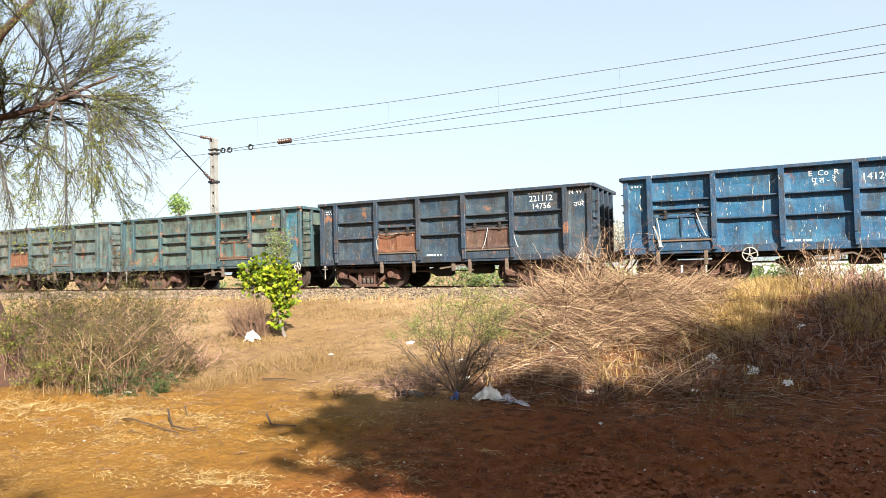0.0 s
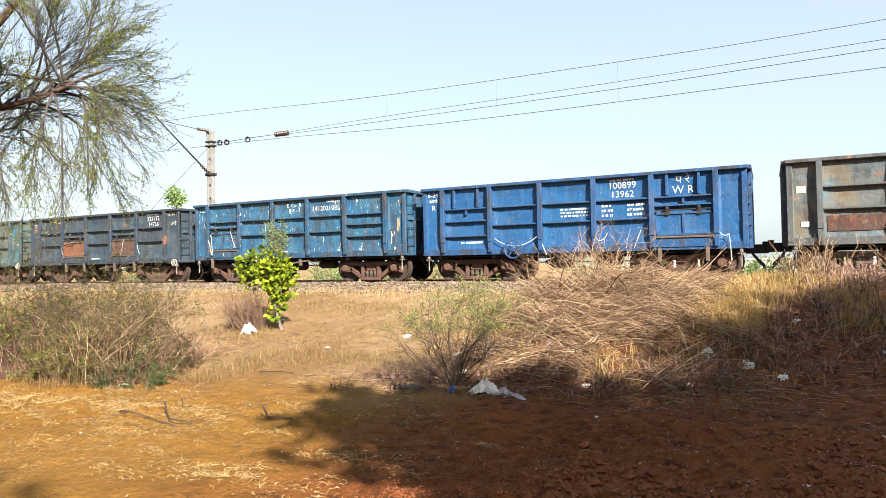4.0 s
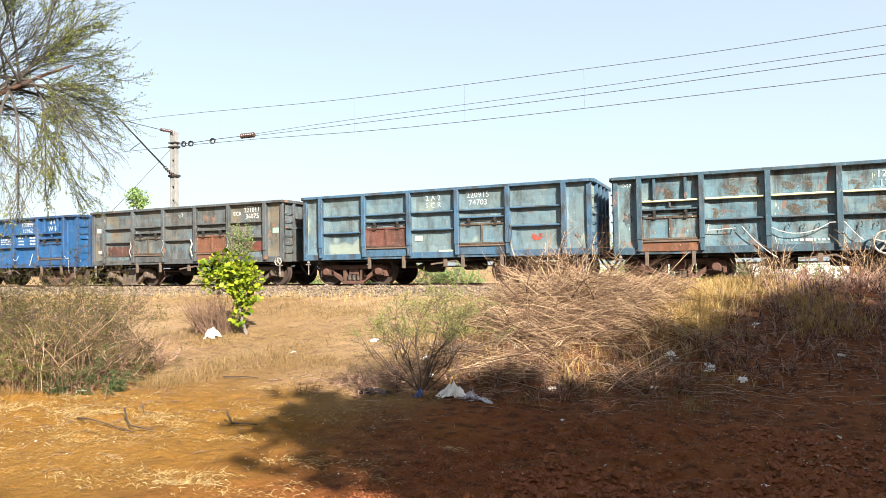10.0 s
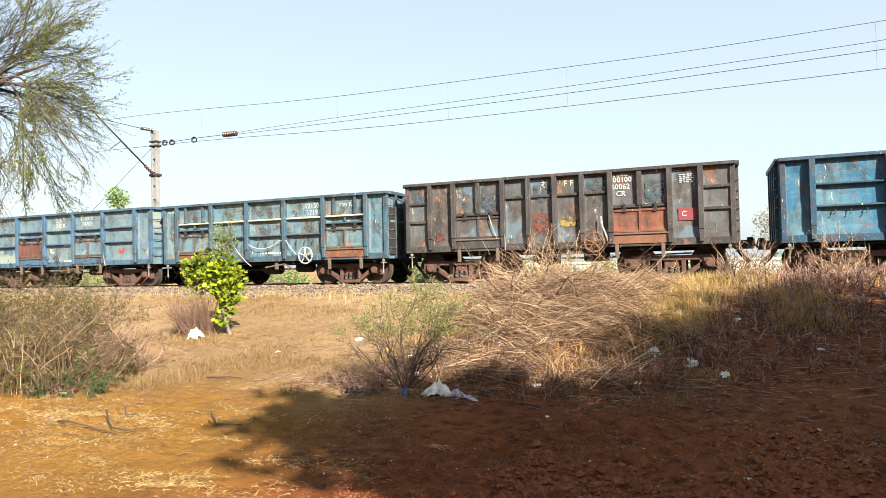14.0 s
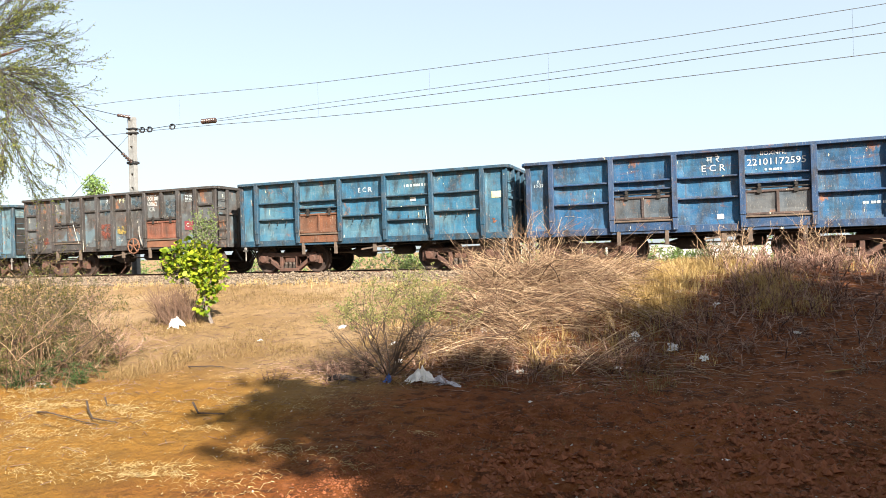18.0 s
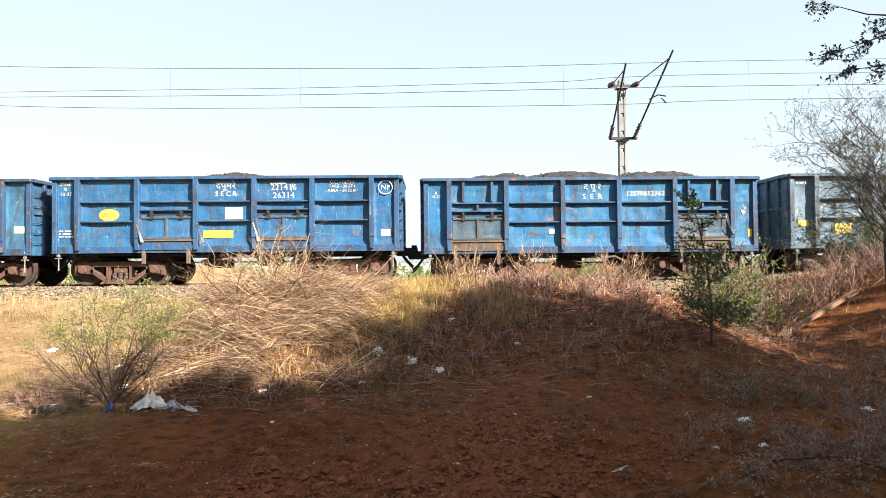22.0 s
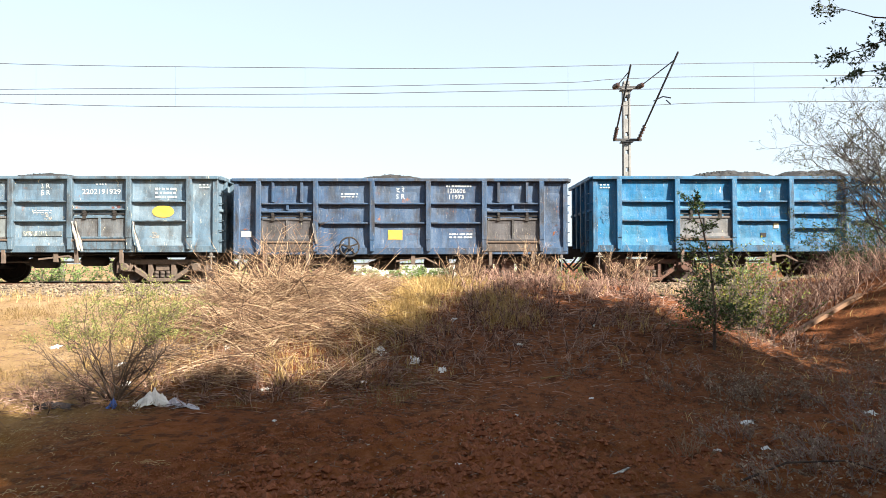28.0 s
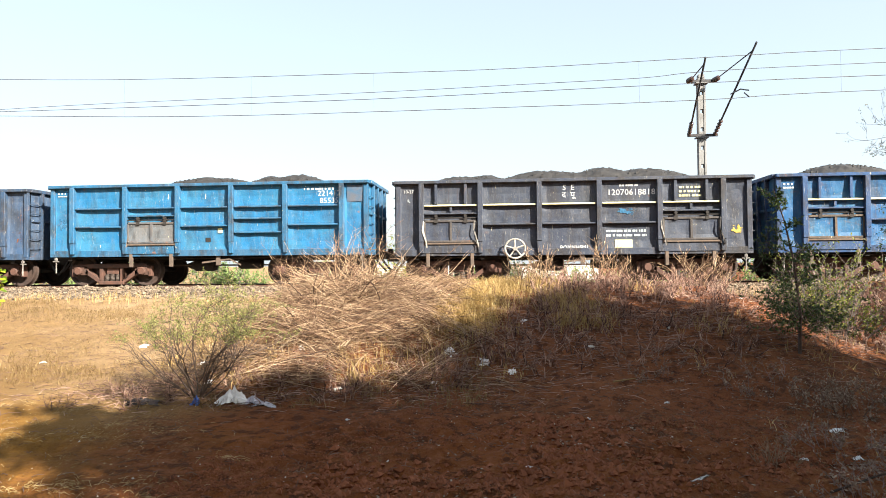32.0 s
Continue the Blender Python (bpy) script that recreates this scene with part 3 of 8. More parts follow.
    s["door_leaf_b"] = dented_sheet(0.03, w - 0.05, z0 + 0.05, z1 - 0.05, 41, 0.02, FACE_Y - 0.045)
    h = Mesher().box(-0.05, 0.05, FACE_Y - 0.085, FACE_Y - 0.01, z1 - 0.08, z1 + 0.05).box(-0.025, 0.025, FACE_Y - 0.1, FACE_Y - 0.03, z1 + 0.03, z1 + 0.17)
    s["hinge"] = bevelled(h.lathe((0, FACE_Y - 0.06, z1 + 0.12), [(-0.05, 0.0), (-0.05, 0.045), (0.05, 0.045), (0.05, 0.0)], 8).mesh("hinge"), 0.006)
    s["hinge_bar"] = Mesher().tube([(-w + 0.02, FACE_Y - 0.06, z1 + 0.06), (w - 0.02, FACE_Y - 0.06, z1 + 0.06)], 0.018, 6).mesh("hinge_bar")
    s["latch"] = bevelled(Mesher().box(-w - 0.03, w + 0.03, FACE_Y - 0.1, FACE_Y - 0.06, z0 - 0.06, z0 - 0.01).box(-w - 0.03, -w + 0.03, FACE_Y - 0.11, FACE_Y - 0.06, z0 - 0.1, z0 + 0.14).box(w - 0.03, w + 0.03, FACE_Y - 0.11, FACE_Y - 0.06, z0 - 0.1, z0 + 0.14).mesh("latch"), 0.006)
    s["sill"] = bevelled(Mesher().box(-w - 0.02, w + 0.02, FACE_Y - 0.06, FACE_Y, 1.08, 1.33).mesh("door_sill"), 0.008)
    s["strut"] = bevelled(Mesher().box(-0.05, 0.05, FACE_Y - 0.05, FACE_Y + 0.03, 0.68, 1.1).mesh("door_stop"), 0.008)
    # under the floor
    s["centre_sill"] = Mesher().box(-0.35, WL + 0.35, -0.2, 0.2, 0.86, 1.06).mesh("centre_sill")
    s["bearer"] = Mesher().box(-0.06, 0.06, -1.4, 1.4, 0.9, 1.06).mesh("cross_bearer")
    s["cylinder"] = Mesher().lathe((0, 0, 0.72), [(-0.45, 0), (-0.45, 0.17), (-0.38, 0.19), (0.2, 0.19), (0.24, 0.15), (0.5, 0.05), (0.5, 0)], 14).mesh("brake_cylinder", None, True)
    s["tank"] = Mesher().lathe((0, -0.4, 0.75), [(-0.4, 0), (-0.38, 0.12), (-0.3, 0.16), (0.3, 0.16), (0.38, 0.12), (0.4, 0)], 14).mesh("air_tank", None, True)
    s["rod"] = Mesher().tube([(1.2, -0.6, 0.78), (3.2, -0.6, 0.72), (6.6, -0.6, 0.72), (8.7, -0.6, 0.78)], 0.025, 6).mesh("brake_rod")
    s["pipe"] = Mesher().tube([(0.1, -1.25, 0.97), (2.0, -1.25, 0.95), (5, -1.2, 0.93), (8, -1.25, 0.95), (WL - 0.1, -1.25, 0.97)], 0.022, 6).mesh("air_pipe")
    lever = Mesher().beam((-0.5, 0.8), (0.35, 0.9), 0.05, -1.42, -1.4).beam((0.35, 0.9), (0.7, 0.72), 0.045, -1.42, -1.4).box(-0.06, 0.06, -1.44, -1.38, 0.72, 1.02)
    s["lever"] = lever.mesh("brake_lever")
    cp = Mesher().box(-0.36, 0.0, -0.11, 0.11, 0.92, 1.12).prism([(-0.52, 0.86), (-0.34, 0.86), (-0.34, 1.2), (-0.5, 1.2)], -0.18, 0.03).prism([(-0.56, 0.92), (-0.4, 0.92), (-0.4, 1.14), (-0.52, 1.14)], 0.0, 0.17)
    s["coupler"] = bevelled(cp.mesh("coupler"), 0.015)
    s["hoses"] = []
    for k, (y, sag, reach) in enumerate(((-0.62, 0.55, 0.37), (-0.42, 0.46, 0.36), (0.5, 0.5, 0.37))):
        pts = [(-0.02 - reach * math.sin(a * math.pi / 2) ** 1.2, y + 0.05 * a, 1.0 - sag * (1 - (1 - a) ** 2)) for a in (0, 0.15, 0.3, 0.45, 0.6, 0.75, 0.9, 1.0)]
        s["hoses"].append(Mesher().tube(pts, 0.03, 7).lathe((pts[0][0], y, 1.0), [(-0.05, 0), (-0.05, 0.045), (0.05, 0.045), (0.05, 0)], 8).mesh("brake_hose", None, True))
    s["cable"] = bevelled(Mesher().box(0.137, 0.163, FACE_Y - 0.02, FACE_Y + 0.02, 0.5, 1.02).box(0.05, 0.25, FACE_Y - 0.03, FACE_Y, 0.85, 0.88).box(0.11, 0.19, FACE_Y - 0.04, FACE_Y + 0.02, 0.9, 0.97).mesh("cut_out_cock"), 0.006)
    hw = Mesher().ring((0, 0, 0), 0.28, 0.026, 24)
    for i in range(5):
        a = math.radians(72 * i + 20)
        hw.tube([(0, -0.01, 0), (0.28 * math.cos(a), 0, 0.28 * math.sin(a))], 0.024, 5)
    hw.lathe((0, 0, 0), [(-0.05, 0), (-0.05, 0.06), (0.12, 0.05), (0.12, 0)], 10)
    s["hand_wheel"] = hw.mesh("hand_wheel")
    # bogie: bolster, cast side frames, springs, axle boxes, wheelsets
    s["bolster"] = bevelled(Mesher().box(-0.2, 0.2, -1.05, 1.05, 0.52, 0.78).box(-0.3, 0.3, -0.3, 0.3, 0.78, 0.87).mesh("bogie"), 0.02)
    fr = Mesher()
    y0, y1 = -0.09, 0.09
    fr.beam((-1.1, 0.79), (1.1, 0.79), 0.15, y0, y1)
    for sgn in (-1, 1):
        fr.beam((sgn * 0.98, 0.72), (sgn * 0.36, 0.29), 0.13, y0, y1)
        fr.box(sgn * 0.33 - 0.06, sgn * 0.33 + 0.06, y0, y1, 0.26, 0.75)
        fr.box(sgn * 1.02 - 0.2, sgn * 1.02 + 0.2, y0 - 0.01, y1, 0.6, 0.82)
        fr.box(sgn * 1.24 - 0.05, sgn * 1.24 + 0.05, y0, y1, 0.46, 0.8)
        fr.box(sgn * 0.8 - 0.05, sgn * 0.8 + 0.05, y0, y1, 0.5, 0.78)
    fr.box(-0.4, 0.4, y0 - 0.02, y1, 0.2, 0.31)
    s["side_frame"] = bevelled(fr.mesh("side_frame"), 0.012)
    ab = Mesher().box(-0.15, 0.15, -0.1, 0.1, RAIL_Z + 0.36, RAIL_Z + 0.62).lathe((0, -0.1, RAIL_Z + 0.48), [(-0.08, 0), (-0.08, 0.1), (-0.05, 0.125), (0.02, 0.13)], 14)
    s["axle_box"] = ab.mesh("axle_box")
    coil = [(0.055 * math.cos(a), 0.055 * math.sin(a), 0.31 + 0.2 * a / (2 * math.pi * 5)) for a in [2 * math.pi * 5 * i / 45 for i in range(46)]]
    s["spring"] = Mesher().tube(coil, 0.017, 5).mesh("spring", None, True)
    ws = Mesher().tube([(0, -1.12, 0), (0, 1.12, 0)], 0.075, 10)
    prof = [(-0.07, 0.0), (-0.07, 0.13), (-0.03, 0.16), (-0.005, 0.38), (-0.06, 0.42), (-0.07, 0.455), (-0.065, 0.485), (0.03, 0.495), (0.055, 0.5), (0.065, 0.525), (0.09, 0.525), (0.09, 0.42), (0.03, 0.38), (0.02, 0.16), (0.07, 0.13), (0.07, 0)]
    ws.lathe((0, -0.84, 0), prof, 32).lathe((0, 0.84, 0), [(-y, r) for y, r in prof[::-1]], 32)
    for sgn in (-1, 1):
        for i in range(3):
            a = 2 * math.pi * i / 3
            ws.box(0.26 * math.cos(a) - 0.03, 0.26 * math.cos(a) + 0.03, sgn * 0.84 - 0.045, sgn * 0.84 + 0.045, 0.26 * math.sin(a) - 0.03, 0.26 * math.sin(a) + 0.03)
    s["wheelset"] = ws.mesh("wheelset")
    return s


SH = shared_meshes()
WHEELS = []


def words(text, size):
    """Flat lettering as a mesh, upright and facing -y, centred on its middle."""
    c = bpy.data.curves.new("lettering", "FONT")
    c.body, c.size, c.align_x, c.align_y, c.space_line = text, size, "CENTER", "CENTER", 0.95
    c.resolution_u = 2
    ob = bpy.data.objects.new("lettering", c)
    scene.collection.objects.link(ob)
    me = bpy.data.meshes.new_from_object(ob.evaluated_get(bpy.context.evaluated_depsgraph_get()))
    bpy.data.objects.remove(ob)
    me.transform(Matrix.Rotation(radians(90), 4, "X"))
    me.materials.clear()
    return me


def bars(rows, width, height):
    """Writing too small to read: rows of short bars."""
    m = Mesher()
    r = random.Random(rows * 31 + int(width * 100))
    for j in range(rows):
        x = -width / 2
        z = height / 2 - (j + 0.5) * height / rows
        while x < width / 2 - 0.02:
            w = min(r.uniform(0.03, 0.085), width / 2 - x)
            m.quad((x, 0, z - height / rows * 0.24), (x + w, 0, z - height / rows * 0.24), (x + w, 0, z + height / rows * 0.24), (x, 0, z + height / rows * 0.24))
            x += w + r.choice((0.018, 0.018, 0.05))
    return m.mesh("lettering")


def plate(width, height, round_off=False, n=20):
    m = Mesher()
    if round_off == "blot":
        # an uneven stain with runs below it
        n, k = 34, width * 17 + height * 5
        out = []
        for i in range(n):
            a = 2 * math.pi * i / n
            q = 0.75 + 0.55 * noise.noise((2.2 * math.cos(a) + k, 2.2 * math.sin(a), k)) + 0.3 * noise.noise((6 * math.cos(a), 6 * math.sin(a), k))
            out.append((width / 2 * q * math.cos(a), height / 2 * q * math.sin(a) * (1.35 if math.sin(a) < 0 else 1)))
        m.prism(out, -0.004, 0.004)
    elif round_off:
        m.prism([(width / 2 * math.cos(2 * math.pi * i / n), height / 2 * math.sin(2 * math.pi * i / n)) for i in range(n)], -0.004, 0.004)
    else:
        m.box(-width / 2, width / 2, -0.004, 0.004, -height / 2, height / 2)
    return m.mesh("label_plate")


def rag(points, width, seed):
    """A crumpled strip of cloth hung along points."""
    r = random.Random(seed)
    m = Mesher()
    for p in points:
        x, y, z = p
        for k in range(4):
            m.v.append((x + 0.62 * width * (k / 3 - 0.5) * r.uniform(0.2, 1.3), y - r.uniform(0, 0.05) - 0.02 * (k % 2), z + r.uniform(-0.02, 0.02)))
    for j in range(len(points) - 1):
        for k in range(3):
            m.f.append((j * 4 + k, j * 4 + k + 1, j * 4 + k + 5, j * 4 + k + 4))
    return m.mesh("cloth", None, True)


def sagging(a, b, sag, n=9):
    return [tuple(Vector(a).lerp(Vector(b), i / n) - Vector((0, 0, sag * 4 * (i / n) * (1 - i / n)))) for i in range(n + 1)]


def rope(runs, radius=0.011):
    m = Mesher()
    for run in runs:
        m.tube(run, radius, 5)
    return m.mesh("rope")


def add_bogie(parent, x, cast):
    b = part("bogie", SH["bolster"], parent, cast, at=(x, 0, 0))
    for y in (-1.02, 1.02):
        part("side_frame", SH["side_frame"], b, cast, "cast bogie side frame", (0, y, 0))
        for sx in (-0.17, 0.0, 0.17):
            part("spring", SH["spring"], b, SPRING, at=(sx, y - 0.02 if y < 0 else y, 0))
        for sx in (-1.02, 1.02):
            part("axle_box", SH["axle_box"], b, cast, at=(sx, y - 0.04 if y < 0 else y, 0))
    for sx in (-1.02, 1.02):
        w = part("wheelset", SH["wheelset"], b, WHEEL, "brown steel wheels on their axle", (sx, 0, RAIL_Z + 0.5))
        WHEELS.append(w)


def bay_mid(bay):
    e = SH["edges"]
    if bay == "L":
        return 0.5 * (0.1 + e[1] - 0.085), e[1] - 0.27
    if bay == "R":
        return 0.5 * (e[6] + 0.085 + WL - 0.1), e[1] - 0.27
    return 0.5 * (e[bay + 1] + e[bay + 2]), e[bay + 2] - e[bay + 1] - 0.17


def lay(me, wagon, bay, x, z):
    """Presses a flat mark into the dents of the sheet that it is painted on."""
    i = 0 if bay == "L" else 6 if bay == "R" else bay + 1
    e = SH["edges"]
    seed = 7 * i + (wagon["build"] + i) % 3 + 1
    x0, x1, z0, z1 = e[i] + 0.02, e[i + 1] - 0.02, BODY_Z, 3.15
    nx, nz = max(4, round((x1 - x0) / 0.11)), max(4, round((z1 - z0) / 0.11))
    for v in me.vertices:
        u, w = nx * (x + v.co.x - x0) / (x1 - x0), nz * (z + v.co.z - z0) / (z1 - z0)
        a, b = max(0, min(nx - 1, int(u))), max(0, min(nz - 1, int(w)))
        d = [dent(x0 + (x1 - x0) * (a + p) / nx, z0 + (z1 - z0) * (b + q) / nz, x0, x1, z0, z1, seed, 0.05) for q in (0, 1) for p in (0, 1)]
        u, w = u - a, w - b
        v.co.y += (d[0] * (1 - u) + d[1] * u) * (1 - w) + (d[2] * (1 - u) + d[3] * u) * w


def write(wagon, spec):
    """spec: what, bay, across -0.5..0.5, height, size, material."""
    what, bay, u, z, size, mat = spec
    mid, span = bay_mid(bay)
    me = words(what, size) if isinstance(what, str) else bars(*what)
    lay(me, wagon, bay, mid + u * span, z)
    part("lettering", me, wagon, mat, "painted white lettering" if mat is LETTER else "", (mid + u * span, FACE_Y - 0.011, z))


def add_door(wagon, x, paint_mat, leaf_mat, frame_mat, sill_mat):
    d = part("door", SH["door_frame"], wagon, frame_mat, "framed two-leaf flap door", (x, 0, 0))
    part("door_leaf", SH["door_leaf"], d, leaf_mat)
    part("door_leaf", SH["door_leaf_b"], d, leaf_mat)
    for hx in (-0.42, 0.42):
        part("hinge", SH["hinge"], d, UNDER, at=(hx, 0, 0))
    part("hinge_bar", SH["hinge_bar"], d, UNDER)
    part("latch", SH["latch"], d, BOGIE_DARK)
    part("door_sill", SH["sill"], d, sill_mat)
    for hx in (-0.66, 0.6):
        part("door_stop", SH["strut"], d, BOGIE_DARK, at=(hx, 0, 0))


def common_body(wagon, body, trim, cast):
    for nm, key in (("rim", "coping"), ("side_sill", "sole")):
        part(nm, SH[key], wagon, trim)
    part("far_side_sheet", SH["far_side"], wagon, body)
    part("far_rim", SH["far_rim"], wagon, trim)
    part("far_side_sill", SH["far_sole"], wagon, trim)
    part("floor_plate", SH["floor"], wagon, UNDER)
    for f in POSTS:
        part("far_post", SH["far_post"], wagon, trim, at=(f * WL, 0, 0))
    for x, turn in ((0.06, 0), (WL - 0.06, math.pi)):
        e = part("end_wall", SH["end"], wagon, body, at=(x, 0, 0))
        e.rotation_euler.z = turn
        part("end_rim", SH["end_rim"], e, trim)
        part("end_rib", SH["end_rib"], e, body)
        for y in (-0.95, -0.32, 0.32, 0.95):
            part("end_post", SH["end_post"], e, trim, at=(0, y, 0))
        for z in (1.35, 1.65, 1.95, 2.45, 2.75):
            part("rung", SH["rung"], e, trim, at=(-0.03, 1.22 if turn else -1.22, z))
        part("coupler", SH["coupler"], e, UNDER)
        for h in SH["hoses"]:
            part("brake_hose", h, e, RUBBER)
        part("cut_out_cock", SH["cable"], e, COCK, "pale grimy brake cock handle", (0, -2 * FACE_Y if turn else 0, 0))
    part("centre_sill", SH["centre_sill"], wagon, UNDER)
    for x in (0.6, 2.5, 3.9, 6.0, 7.4, 9.3):
        part("cross_bearer", SH["bearer"], wagon, UNDER, at=(x, 0, 0))
    part("brake_cylinder", SH["cylinder"], wagon, UNDER, at=(4.4, -0.5, 0)).rotation_euler.z = math.pi / 2
    part("air_tank", SH["tank"], wagon, UNDER, at=(5.6, -0.6, 0)).rotation_euler.z = math.pi / 2
    part("brake_rod", SH["rod"], wagon, BOGIE_DARK)
    part("air_pipe", SH["pipe"], wagon, UNDER)
    part("brake_lever", SH["lever"], wagon, BOGIE_DARK, at=(5.3, 0, 0))
    for x in (WL / 2 - 3.2, WL / 2 + 3.2):
        add_bogie(wagon, x, cast)


def wagon_body(label, seed, body, trim, doors=(), stubs=(), leaf=None, frame_mat=None, sill=None, rib=None, skip_ribs=(), planks=(), cast=BOGIE, extra=None, patches=None):
    """A high-sided open wagon: posts, dented sheets and ribs, doors in the bays named."""
    wagon = tagged(new("goods_wagon"), label, "goods wagon", "wagons of the goods train")
    wagon["build"] = seed
    common_body(wagon, body, trim, cast)
    patches = patches or {}
    for i in range(7):
        part("side_sheet", SH["sheets"][i][(seed + i) % 3], wagon, patches.get(i - 1, body))
    for f in POSTS:
        part("post", SH["post"], wagon, trim, at=(f * WL, 0, 0))
    for x in (0.1, WL - 0.1):
        part("corner_post", SH["corner"], wagon, trim, at=(x, 0, 0))
    for i in range(5):
        rows = [RIB_HIGH] if i in doors else [RIB_HIGH, RIB_LOW]
        if i in planks:
            rows = [RIB_HIGH, 2.14, 1.72]
        if i in stubs and i not in doors:
            rows = [RIB_HIGH, 2.1, 1.62]
        for z in rows:
            part("rib", SH["ribs"][i], wagon, rib if rib and z == RIB_HIGH else trim, "yellow-painted rib" if rib and z == RIB_HIGH else "", (0, 0, z))
        x = bay_mid(i)[0]
        if i in stubs:
            for dx in (-0.42, 0.42):
                part("stub_post", SH["stub"], wagon, trim, at=(x + dx, 0, 0))
            part("bracket", SH["tick"], wagon, trim, at=(x, 0, 0))
        if i in doors:
            part("rib", SH["ribs"][i], wagon, trim, at=(0, 0, 2.26))
            n = list(doors).index(i)
            pick = leaf[n % len(leaf)] if leaf else body
            add_door(wagon, x, body, pick, (frame_mat or [trim])[n % len(frame_mat or [trim])], (sill or [trim])[n % len(sill or [trim])])
    return wagon


def hand_wheel(wagon, x, mat, z=1.16, y=FACE_Y - 0.2, size=1.0):
    part("hand_wheel", SH["hand_wheel"], wagon, mat, "spoked hand brake wheel", (x, y, z)).scale = (size, 1, size)


HOOK = Mesher().tube([(0, 0.01, 0.05), (0.01, -0.04, 0.05), (0.02, -0.05, 0.0), (0.0, -0.045, -0.06), (-0.03, -0.05, -0.07)], 0.012, 5).mesh("tie_hook", None, True)


def tie_hooks(wagon, bays, z, per_bay=3):
    """Small bent hooks for ropes along the side."""
    for bay in bays:
        mid, span = bay_mid(bay)
        for k in range(per_bay):
            part("tie_hook", HOOK, wagon, UNDER, at=(mid + span * (0.7 * (k + 0.5) / per_bay - 0.35), FACE_Y, z))


def stick_label(wagon, bay, u, z, w, h, mat, label, round_off=False):
    mid, span = bay_mid(bay)
    me = plate(w, h, round_off)
    lay(me, wagon, bay, mid + u * span, z)
    part("label_plate", me, wagon, mat, label, (mid + u * span, FACE_Y - 0.01, z))


# ---- the train, wagon by wagon from its head ----
def coats(n, base, worn, trim_base=None, rust=0.35, chips=0.0, patch=None, grime=0.4, trim_rust=None):
    a = paint("wagon_paint", base, worn, n + 0.37, rust, chips, patch=patch, grime=grime)
    t = trim_base or base
    b = paint("frame_paint", t, tuple(0.8 * c + 0.03 for c in t), n + 9.1, rust * 0.8 if trim_rust is None else trim_rust, chips * 0.5, grime=0.45)
    return a, b


TRAIN = {}
NAVY, TEAL, SKY, GREY = (0.028, 0.06, 0.12), (0.1, 0.2, 0.21), (0.03, 0.18, 0.42), (0.12, 0.14, 0.15)

# green-grey wagons at the head
a, b = coats(-4, (0.12, 0.17, 0.16), (0.19, 0.23, 0.21), (0.08, 0.14, 0.15), 0.5, grime=0.5)
TRAIN[-4] = wagon_body("pale green-grey open goods wagon with rusty doors", 3, a, b, (1, 3), leaf=[RUST_DOOR, a])
a, b = coats(-3, (0.12, 0.19, 0.19), (0.2, 0.25, 0.24), (0.08, 0.16, 0.18), 0.5, grime=0.5)
w = TRAIN[-3] = wagon_body("pale green-grey open goods wagon with a red-brown door", 1, a, b, (1, 3), leaf=[RUST_DOOR, a], frame_mat=[RUST_DOOR, b])
a, b = coats(-2, (0.1, 0.18, 0.175), (0.17, 0.23, 0.2), (0.05, 0.13, 0.165), 0.5, grime=0.5)
w = TRAIN[-2] = wagon_body("faded green goods wagon with rust at its end", 2, a, b, (3,), planks=(1,), frame_mat=[RUST_DOOR], patches={5: paint("rust_streaked_paint", (0.05, 0.2, 0.28), (0.16, 0.22, 0.2), 5.5, 0.75)})
hand_wheel(w, WL - 0.2, CLOTH, 1.0, FACE_Y - 0.05, 0.5)
write(w, ("E", 4, 0.1, 2.86, 0.2, LETTER_FADED))

a, b = coats(-1, (0.03, 0.07, 0.12), (0.07, 0.12, 0.16), (0.025, 0.06, 0.11), 0.35)
w = TRAIN[-1] = wagon_body("dark navy goods wagon with brown doors and white lettering", 0, a, b, (1, 3), leaf=[RUST_DOOR, door_coat("brown_door", (0.1, 0.055, 0.045), (0.14, 0.08, 0.06), 4)], frame_mat=[RUST_DOOR, door_coat("brown_frame", (0.1, 0.06, 0.05), (0.07, 0.05, 0.05), 4)])
write(w, ("221112\n14756", 4, 0.05, 2.76, 0.25, LETTER)), write(w, ((1, 0.8, 0.1), 4, 0.05, 3.05, 0, LETTER))
write(w, ("N W R\n\nउपरे", "R", 0, 2.82, 0.2, LETTER)), write(w, ((2, 0.25, 0.16), "L", 0, 2.9, 0, LETTER_FADED)), write(w, ((1, 0.55, 0.1), 2, -0.2, 1.25, 0, LETTER_FADED))
part("cloth", rag([(2.6, FACE_Y - 0.1, 1.98), (2.5, FACE_Y - 0.1, 1.8), (2.52, FACE_Y - 0.1, 1.5)], 0.16, 3), w, CLOTH, "hanging scrap of white sacking")
part("cloth", rag([(2.6, FACE_Y - 0.1, 2.0), (3.0, FACE_Y - 0.12, 1.97), (3.4, FACE_Y - 0.1, 2.04)], 0.2, 4), w, CLOTH)
part("rope", rope([sagging((6.6, FACE_Y - 0.1, 2.05), (6.4, FACE_Y - 0.1, 1.4), 0.1), sagging((7.4, FACE_Y - 0.1, 2.1), (7.6, FACE_Y - 0.1, 1.4), 0.1)]), w, ROPE)
hand_wheel(w, WL - 0.3, CLOTH, 1.0, FACE_Y - 0.05, 0.5)

